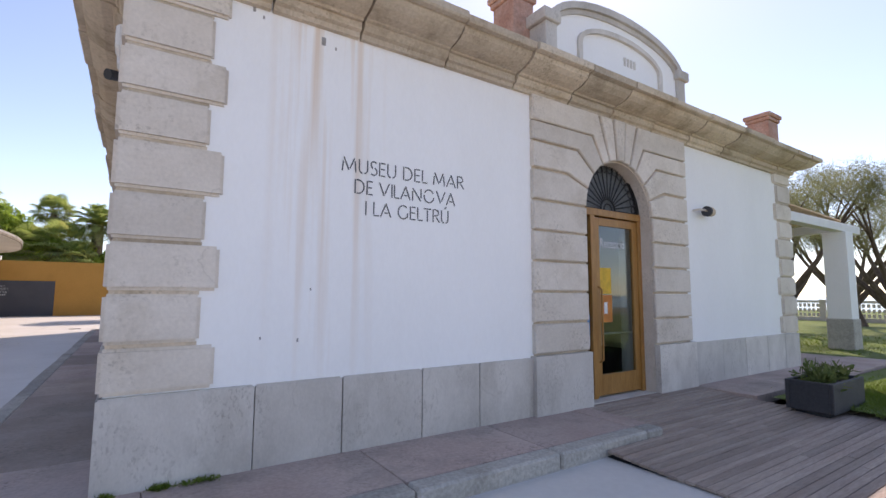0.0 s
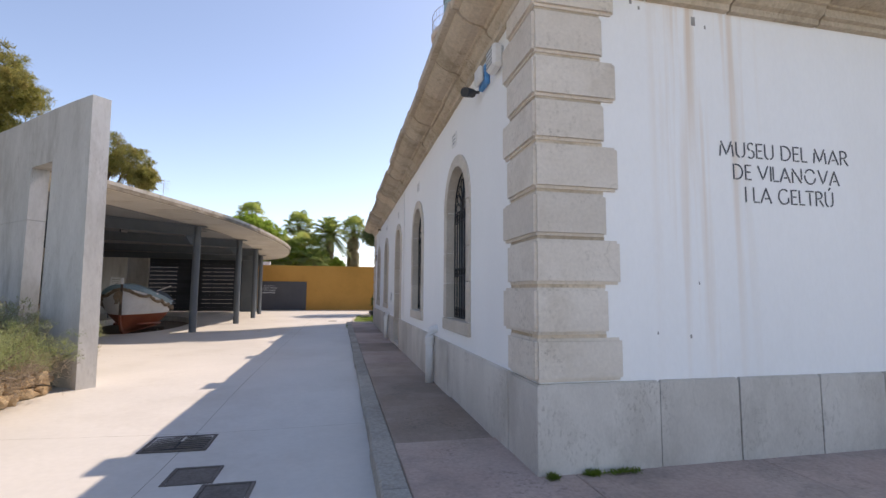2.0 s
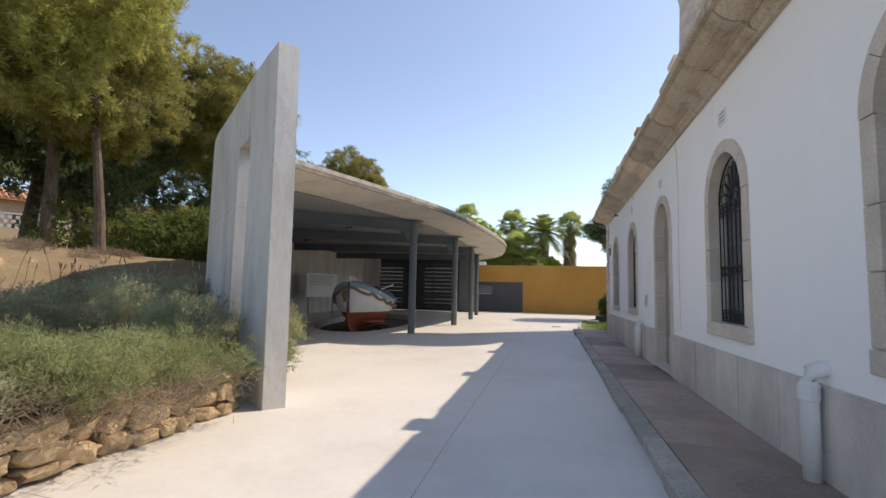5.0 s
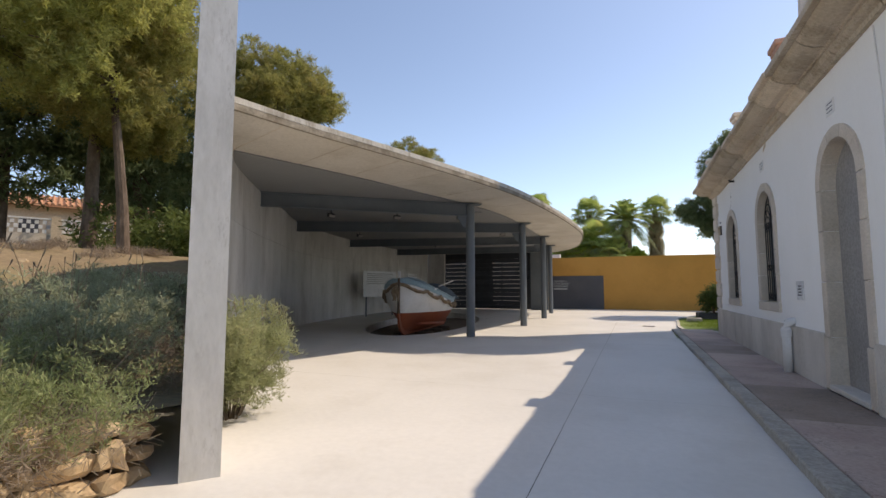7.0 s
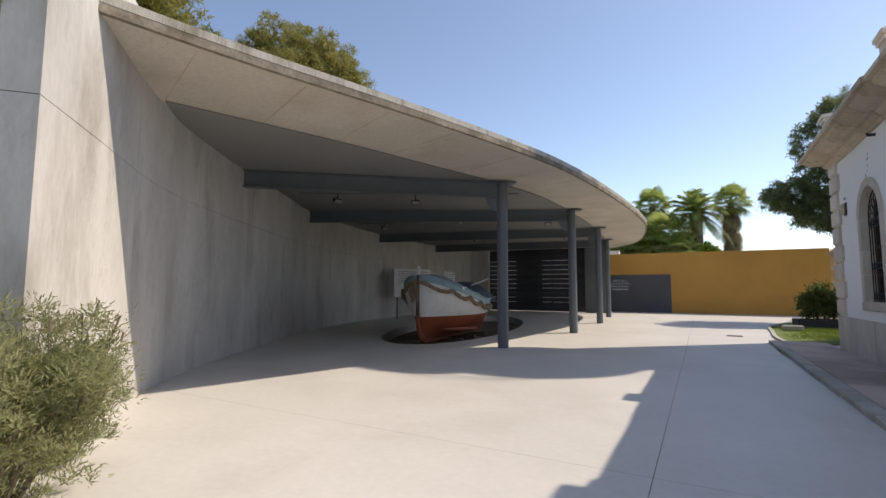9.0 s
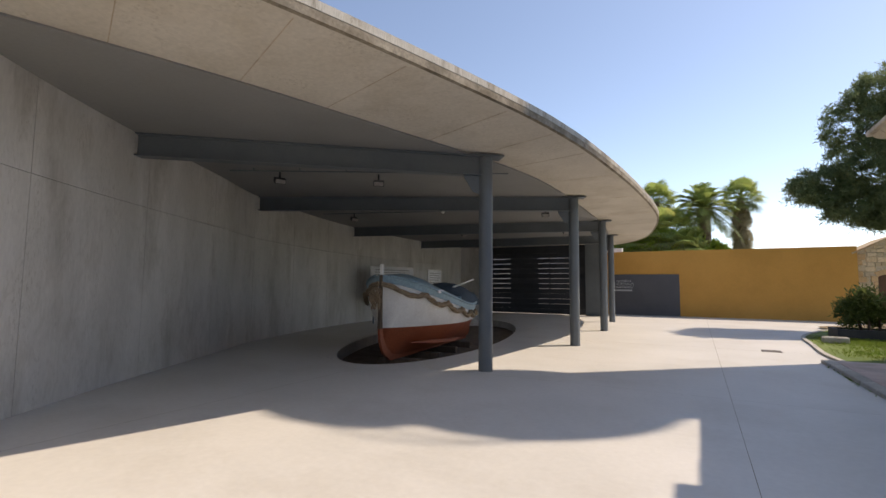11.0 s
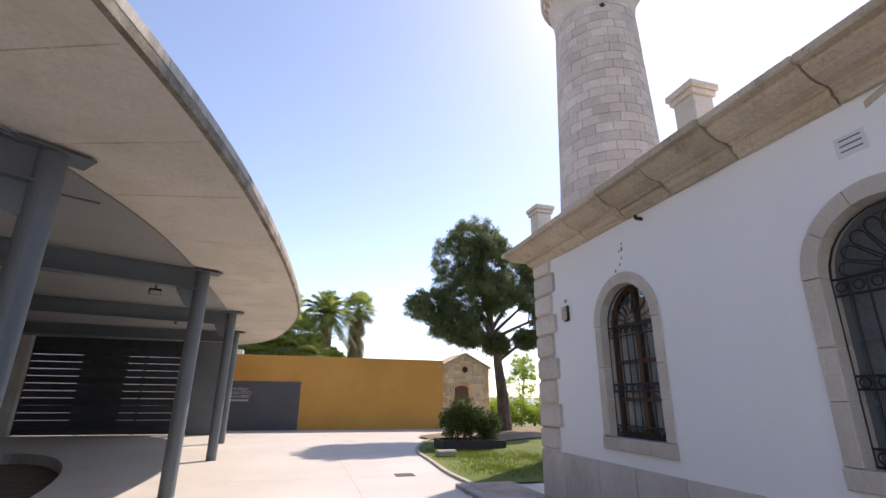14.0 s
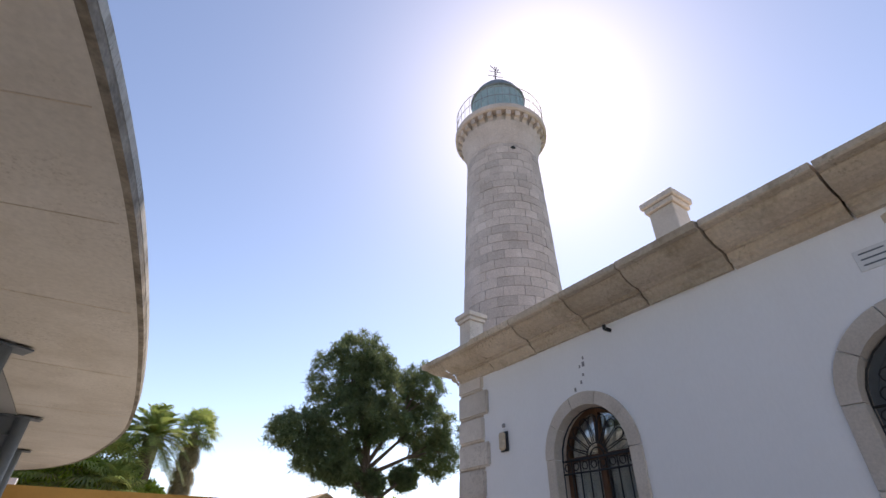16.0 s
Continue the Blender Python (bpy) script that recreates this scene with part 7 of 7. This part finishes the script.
pine("pine_tree", 4.1, 34.0, 0.25, 5.6, (0.4, 0.3), [(-3.35, 0, 5.1, 1.15, 1.2, 0.75), (-2.2, 0, 4.35, 1.3, 1.2, 0.75), (-1.6, 0, 5.6, 1.9, 1.8, 1.2), (-2.0, 0.1, 7.3, 1.35, 1.5, 1.3), (-1.2, 0, 8.3, 1.3, 1.4, 1.1), (-0.6, 0.2, 7.3, 1.2, 1.5, 1.2), (-0.5, -0.2, 5.9, 1.4, 1.5, 0.9), (-1.7, 0, 3.9, 0.7, 0.6, 0.5), (1.9, 0.3, 7.7, 1.1, 1.2, 1.1), (2.3, 0.4, 6.0, 1.4, 1.3, 1.1), (2.9, 0.5, 5.0, 1.2, 1.2, 1.0), (-0.25, 0.3, 3.6, 0.55, 0.5, 0.45), (1.3, 0.4, 3.9, 0.5, 0.5, 0.4)], M_PINE_DARK, 37, "leaning pine with a forked trunk and dark flat-bottomed crown", 0.25, clumps=105, per=250, leaf=0.11, path=[(0, 0, -0.3), (-0.12, 0, 1.5), (-0.26, 0.05, 2.7), (-0.35, 0.1, 3.7), (-0.75, 0.1, 5.3)])
hedge("hedge", 8.0, 41.0, 0.0, [(-2.0 + 1.1 * k, 0, 0.8, 0.8, 0.7, 0.7) for k in range(5)], M_LIME, 55, "clipped bright green hedge at the end of the lawn", category="hedge")
hedge("small_tree", 9.5, 44.0, 0.0, [(0, 0, 2.6, 1.2, 1.2, 1.2), (0.5, 0.4, 3.6, 0.9, 0.9, 0.9)], M_LIME, 56, "young bright green tree behind the hedge", category="tree")
ff = empty("lattice_fence", 12.0, 47.0, 0)
for k in range(14):
    x = 2.0 + 1.5 * k
    adopt(part("post", boxbm(x, x + 0.12, 47.0, 47.12, 0, 1.9), M_CREAM, ff), ff)
    bm = bmesh.new()
    for i in range(9):
        box(bm, x + 0.15 + 0.15 * i, x + 0.19 + 0.15 * i, 47.03, 47.06, 0.3, 1.75)
    for j in range(5):
        box(bm, x + 0.12, x + 1.5, 47.062, 47.09, 0.4 + 0.3 * j, 0.44 + 0.3 * j)
    adopt(part("lattice", bm, M_CREAM, ff), ff)
tagged(ff, "weathered lattice fence at the far end of the garden", "fence")

# ---- palms and shrubbery behind the ochre wall ----
def palm(x, y, h, fronds, length, seed, label, fan=False, r0=0.3, skirt=0):
    ob = empty("palm_tree", x, y, 0)
    r = random.Random(seed)
    bm = bmesh.new()
    tube(bm, [(0, 0, -0.2)] + [(0.05 * math.sin(k), 0.05 * math.cos(k * 1.3), h * k / 10) for k in range(1, 11)], [r0 * (1.15 if k % 2 else 1.0) for k in range(11)], 10)
    part("trunk", bm, M_PALMBARK, ob)
    for f in range(fronds + skirt):
        dead = f >= fronds
        az = f * 2.399 + r.uniform(-0.2, 0.2)
        el = 1.38 - (2.2 if fan else 2.0) * (f / fronds) ** (1.0 if fan else 1.25) + r.uniform(-0.12, 0.12) if not dead else r.uniform(-1.4, -1.0)
        top = h if not dead else h - r.uniform(0.2, 3.4)
        L = length * r.uniform(0.85, 1.1) * (0.8 if dead else 1.0)
        bm = bmesh.new()
        if fan:
            L *= 0.6
            hub = Vector((math.cos(az) * math.cos(el), math.sin(az) * math.cos(el), math.sin(el))) * L
            c = Vector((0, 0, top)) + hub
            tube(bm, [(0, 0, top), c], 0.022, 4)
            side = Vector((-math.sin(az), math.cos(az), 0))
            fw = hub.normalized()
            nv = fw.cross(side)
            for k in range(19):
                t = -1.75 + 3.5 * k / 18
                d = fw * math.cos(t) + side * math.sin(t)
                mid = c + d * L * 0.55 + nv * 0.05 * (k % 2)
                tip = c + d * L * 0.95 + Vector((0, 0, -0.10 - 0.22 * L * abs(t) * 0.4 - 0.12 * L))
                w = (side * math.cos(t) - fw * math.sin(t)) * L * 0.055
                bm.faces.new([bm.verts.new(c), bm.verts.new(mid + w), bm.verts.new(tip), bm.verts.new(mid - w)])
        else:
            pts = []
            for k in range(9):
                t = k / 8
                rr = L * (t - 0.14 * t * t) * math.cos(el)
                pts.append(Vector((math.cos(az) * rr, math.sin(az) * rr, top + L * (math.sin(el) * t - 0.44 * t * t * (1.0 if el > -0.4 else 0.6)))))
            tube(bm, pts, [0.04 - 0.004 * k for k in range(9)], 4)
            side = Vector((-math.sin(az), math.cos(az), 0))
            for k in range(54):
                t = 0.10 + 0.89 * k / 53
                i = min(7, int(t * 8))
                p = pts[i].lerp(pts[i + 1], t * 8 - i)
                fw = (pts[i + 1] - pts[i]).normalized()
                ll = L * 0.20 * math.sin(math.pi * (0.14 + 0.78 * t)) + 0.10
                for sd in (-1, 1):
                    d = (side * sd * 0.8 + fw * 0.55 + Vector((0, 0, r.uniform(0.1, 0.3)))).normalized()
                    w = fw * 0.032
                    m = p + d * ll * 0.55
                    bm.faces.new([bm.verts.new(p - w * 0.5), bm.verts.new(m - w * 0.5), bm.verts.new(p + d * ll + Vector((0, 0, -0.16 * ll))), bm.verts.new(m + w * 0.5), bm.verts.new(p + w * 0.5)])
        part("dead_frond" if dead else "frond", bm, M_PALMDEAD if dead else (M_PALM if f < fronds * 0.72 else M_PALMOLD), ob)
    return tagged(ob, label, "palm tree", "palm trees")


palm(-3.05, 50.6, 7.4, 54, 3.1, 71, "date palm with arching feathery fronds behind an ochre wall", r0=0.40)
palm(-0.55, 52.6, 8.3, 40, 1.6, 72, "shaggy fan palm with a dry leaf skirt behind a wall", fan=True, r0=0.24, skirt=60)
palm(-6.3, 52.6, 8.5, 42, 1.7, 73, "slender fan palm behind an ochre wall", fan=True, r0=0.22, skirt=12)
palm(-5.1, 49.5, 5.4, 34, 2.2, 74, "short bright fan palm among shrubs behind an ochre wall", fan=True, r0=0.24)
palm(-7.4, 49.5, 5.0, 30, 2.0, 75, "short bright fan palm among shrubs behind an ochre wall", fan=True, r0=0.24)
palm(-4.3, 48.5, 4.2, 30, 1.7, 76, "short bright fan palm among shrubs behind an ochre wall", fan=True, r0=0.2)
palm(-11.5, 54.0, 9.6, 34, 1.7, 77, "tall fan palm behind an ochre wall", fan=True, r0=0.2)
hedge("bush", -8.0, 50.0, 0.0, [(-3.2, 1, 7.6, 1.8, 1.5, 1.7), (-1.2, 0, 6.6, 1.8, 1.5, 1.6), (0.6, 0, 5.2, 1.6, 1.4, 1.4), (-3.0, 0, 5.0, 1.8, 1.5, 1.6), (2.2, -0.5, 4.6, 1.5, 1.2, 1.2), (3.9, 0.5, 4.3, 1.4, 1.2, 1.1), (5.4, 1.0, 4.0, 1.2, 1.0, 0.9), (-1.0, 0, 4.2, 2.0, 1.5, 1.4)], M_LIME, 57, "tall fresh green shrubbery behind an ochre wall", clumps=150, per=80, leaf=0.2)
hedge("bush", -14.0, 52.0, 0.0, [(-1.5, 1, 6.0, 1.8, 1.5, 1.7), (1.0, 0, 6.2, 1.8, 1.5, 1.6), (3.0, 0, 5.0, 1.5, 1.4, 1.6)], M_LIME, 58, "tall fresh green shrubbery behind an ochre wall", clumps=130, per=70, leaf=0.2)

# house roof and aerial far behind the shelter
fh = empty("far_house", -19.5, 47.0, 0)
adopt(part("wall", boxbm(-23.5, -17.6, 46.0, 52.0, -0.1, 8.6), M_CREAM, fh), fh)
bm = bmesh.new()
prism(bm, [(-23.9, 8.6), (-17.2, 8.6), (-20.5, 9.9)], south, 45.7, 52.3)
adopt(part("roof", bm, M_TILE, fh, "terracotta roof"), fh)
bm = bmesh.new()
tube(bm, [(-17.4, 46, 8.5), (-17.4, 46, 11.4)], 0.03, 5)
for k in range(5):
    tube(bm, [(-17.9, 46, 10.3 + 0.22 * k), (-16.9, 46, 10.3 + 0.22 * k)], 0.015, 4)
adopt(part("aerial", bm, M_CHROME, fh, "television aerial"), fh)
tagged(fh, "distant cream house with tile roof and aerial", "house")

# ---- east side: lawn, planter, veranda and bare spring trees ----
bm = bmesh.new()
vs = [bm.verts.new(p) for p in ((7.6, -14, 0.10), (60, -14, 0.10), (60, 60, 0.10), (14.2, 60, 0.10), (14.2, 3.15, 0.10), (7.6, 3.15, 0.10))]
bm.faces.new(vs)
structure(finish("lawn_east", bm, M_GRASS_GROUND), "sunlit green lawn east of the museum", "lawn")
grass("grass", [(8.2, 1.6, 0.10, 0.9, 1.6), (9.2, 2.4, 0.10, 1.6, 0.8), (10.4, 1.0, 0.10, 2.2, 2.4), (16.0, 6.5, 0.10, 3.0, 3.0), (19.0, 6.0, 0.10, 4.0, 4.0)], 62, "short bright green lawn grass")
pl = empty("planter", 7.67, 2.54, 0.035)
PX0, PX1, PY0, PY1 = 7.12, 8.22, 2.28, 2.80
for a in ((PX0, PX1, PY0, PY0 + 0.05), (PX0, PX1, PY1 - 0.05, PY1), (PX0, PX0 + 0.05, PY0 + 0.05, PY1 - 0.05), (PX1 - 0.05, PX1, PY0 + 0.05, PY1 - 0.05)):
    adopt(part("side", boxbm(*a, 0.09, 0.46, bevel=0.008), M_BLACKBOX, pl), pl)
adopt(part("base", boxbm(PX0 + 0.08, PX1 - 0.08, PY0 + 0.08, PY1 - 0.08, 0.035, 0.1), M_BLACKBOX, pl), pl)
adopt(part("soil", boxbm(PX0 + 0.05, PX1 - 0.05, PY0 + 0.05, PY1 - 0.05, 0.1, 0.41), M_PEBBLE, pl), pl)
tagged(pl, "rectangular anthracite planter box on the timber deck edge", "planter")
hedge("potted_plant", 7.65, 2.54, 0.41, [(-0.25, 0, 0.02, 0.18, 0.15, 0.05), (0.0, 0.05, 0.03, 0.2, 0.15, 0.06), (0.28, -0.03, 0.02, 0.18, 0.15, 0.05)], M_BUSH, 59, "low spiky green plants in an anthracite planter", clumps=22, per=10, leaf=0.08, category="plant")

ver = empty("veranda", 16.2, 5.0, 0.1)
for x, y in ((16.05, 4.55), (16.05, 9.5)):
    pbase = adopt(part("pillar_base", boxbm(x - 0.03, x + 0.57, y - 0.03, y + 0.57, 0.10, 0.93, bevel=0.02), M_KERB, ver), ver)
    adopt(part("pillar", boxbm(x, x + 0.54, y, y + 0.54, 0.931, 3.32, bevel=0.01), M_PLASTER, ver), ver)
adopt(part("front_beam", boxbm(11.3, 17.4, 4.6, 4.85, 3.321, 3.55, bevel=0.008), M_WHITE, ver), ver)
adopt(part("side_beam", boxbm(16.1, 16.35, 4.86, 14.0, 3.321, 3.55, bevel=0.008), M_WHITE, ver), ver)
for k in range(8):
    adopt(part("rafter", boxbm(11.3, 16.9, 5.2 + 1.1 * k, 5.32 + 1.1 * k, 3.555, 3.70, bevel=0.006), M_WHITE, ver), ver)
bm = bmesh.new()
prism(bm, [(11.3, 3.90), (17.0, 3.71), (17.0, 3.75), (11.3, 3.94)], lambda u, v, d: (u, d, v), 4.9, 14.0)
adopt(part("roof", bm, M_RUBBLE, ver, "shallow tiled lean-to roof"), ver)
tagged(ver, "white lean-to veranda on square pillars beside the museum", "veranda")


def airy_tree(x, y, h, seed, label):
    r = random.Random(seed)
    ob = empty("tamarisk_tree", x, y, 0.1)
    tips = []
    bm = bmesh.new()
    tube(bm, [(0, 0, -0.2), (0.2, 0.3, 0.7), (-0.2, 0.6, 1.5)], [0.34, 0.28, 0.2], 9)
    part("trunk", bm, M_BARK, ob)
    for k in range(8):
        a = k * 0.785 + r.uniform(-0.3, 0.3)
        l = h * r.uniform(0.35, 0.6)
        p0 = Vector((0.1, 0.3, r.uniform(0.6, 1.4)))
        p1 = p0 + Vector((math.cos(a) * l * 0.5, math.sin(a) * l * 0.5, l * 0.6))
        p2 = p1 + Vector((math.cos(a) * l * 0.5, math.sin(a) * l * 0.5, l * 0.75))
        bm = bmesh.new()
        tube(bm, [p0, p1, p2], [0.16, 0.09, 0.03], 7)
        for q in range(6):
            e = p2 + Vector((r.uniform(-1.2, 1.2), r.uniform(-1.2, 1.2), r.uniform(-0.3, 1.2)))
            s = p1.lerp(p2, r.uniform(0.1, 0.9))
            tube(bm, [s, s.lerp(e, 0.5) + Vector((0, 0, 0.2)), e], [0.04, 0.025, 0.008], 5)
            tips.append(e)
        part("limb", bm, M_BARK, ob)
    leaves("foliage", [(t.x, t.y, t.z, 0.8, 0.8, 0.6) for t in tips], 22, 34, 0.13, 0.014, M_OLIVE, ob, seed, spread=0.35, up=-0.3, shell=0.2)
    return tagged(ob, label, "tree", "tamarisk trees")


airy_tree(22.0, 8.3, 6.2, 81, "gnarled tamarisk tree with thin pale spring foliage")
airy_tree(24.5, 5.2, 5.6, 82, "gnarled tamarisk tree with thin pale spring foliage")
airy_tree(29.5, 8.0, 6.0, 83, "gnarled tamarisk tree with thin pale spring foliage")
bal = empty("balustrade", 34.0, 8.0, 0.1)
for k in range(16):
    y = -2.0 + 1.6 * k
    adopt(part("pier", boxbm(33.9, 34.15, y, y + 0.25, 0.1, 1.35), M_SURROUND, bal), bal)
    bm = bmesh.new()
    for i in range(6):
        for j in range(3):
            box(bm, 33.97, 34.07, y + 0.3 + 0.22 * i, y + 0.42 + 0.22 * i, 0.35 + 0.28 * j, 0.55 + 0.28 * j)
    box(bm, 33.92, 34.12, y + 0.25, y + 1.6, 0.1, 0.32)
    box(bm, 33.92, 34.12, y + 0.25, y + 1.6, 1.16, 1.3)
    adopt(part("pierced_panel", bm, M_SURROUND, bal), bal)
tagged(bal, "pierced stone balustrade along the seafront edge", "balustrade")
bm = bmesh.new()
box(bm, 60, 1400, -900, 900, -0.28, -0.27)
wm = mat("sea_water", (0.05, 0.12, 0.17), (0.06, 0.14, 0.2), 0.05, 0.2, 0.2, 0.6)
structure(finish("water", bm, wm), "calm distant blue sea beyond the balustrade", "sea")

def weeds(name, pts, seed, label):
    ob = leaves(name, [(x, y, z, rx, ry, 0.004) for x, y, z, rx, ry in pts], 60, 4, 0.025, 0.008, M_GRASS, None, seed, spread=0.012, up=0.6, shell=0.0)
    tagged(ob, label, "weeds", kind="stuff")


# weeds in the joint at the foot of the front wall
weeds("weeds", [(0.35, 4.03, 0.15, 0.2, 0.03), (0.12, 4.04, 0.15, 0.08, 0.03), (-0.2, 4.03, 0.15, 0.05, 0.03)], 63, "small green weeds along the foot of the plinth")
weeds("weeds", [(-1.46, 21.6, 0.0, 0.02, 1.6)], 64, "moss and weeds along the kerb joint")

# ---- tower ashlar, stone by stone ----
AZ = math.atan2(-0.75, -0.66)
stuff_v, stuff_f = [], []
count = 0
course = 0
z = 0.0
while z < 15.0:
    h = 0.345
    z1 = min(z + h, 15.0)
    n = 18
    for k in range(n):
        a0 = 2 * math.pi * (k + 0.5 * (course % 2) + 0.12 * math.sin(course * 3.7 + k)) / n
        a1 = 2 * math.pi * (k + 1 + 0.5 * (course % 2) + 0.12 * math.sin(course * 3.7 + k + 1 if k < n - 1 else course * 3.7)) / n
        vv = []
        e = 0.006
        for rr in (-0.04, rng.uniform(-0.004, 0.008)):
            for zz in (z + 0.006, z1 - 0.006):
                for q in range(4):
                    a = a0 + 0.005 + (a1 - a0 - 0.01) * q / 3
                    r_ = tower_r(zz) + rr
                    vv.append((TX + r_ * math.cos(a), TY + r_ * math.sin(a), zz))
        ff = []
        for q in range(3):
            ff += [(8 + q, 8 + q + 1, 12 + q + 1, 12 + q), (q, 8 + q, 8 + q + 1, q + 1), (4 + q, 4 + q + 1, 12 + q + 1, 12 + q)]
        ff += [(0, 4, 12, 8), (3, 11, 15, 7)]
        mid = (a0 + a1) / 2
        face = math.cos(mid - AZ)
        if face > 0.05 and z > 5.0 and count < 300:
            ob = raw_mesh("ashlar_block", vv, ff, M_TOWER)
            adopt(ob, tower)
            count += 1
        else:
            b = len(stuff_v)
            stuff_v += vv
            stuff_f += [tuple(b + i for i in f) for f in ff]
    z = z1
    course += 1
ob = raw_mesh("ashlar_rest", stuff_v, stuff_f, M_TOWER)
ob["kind"] = "stuff"
adopt(ob, tower)
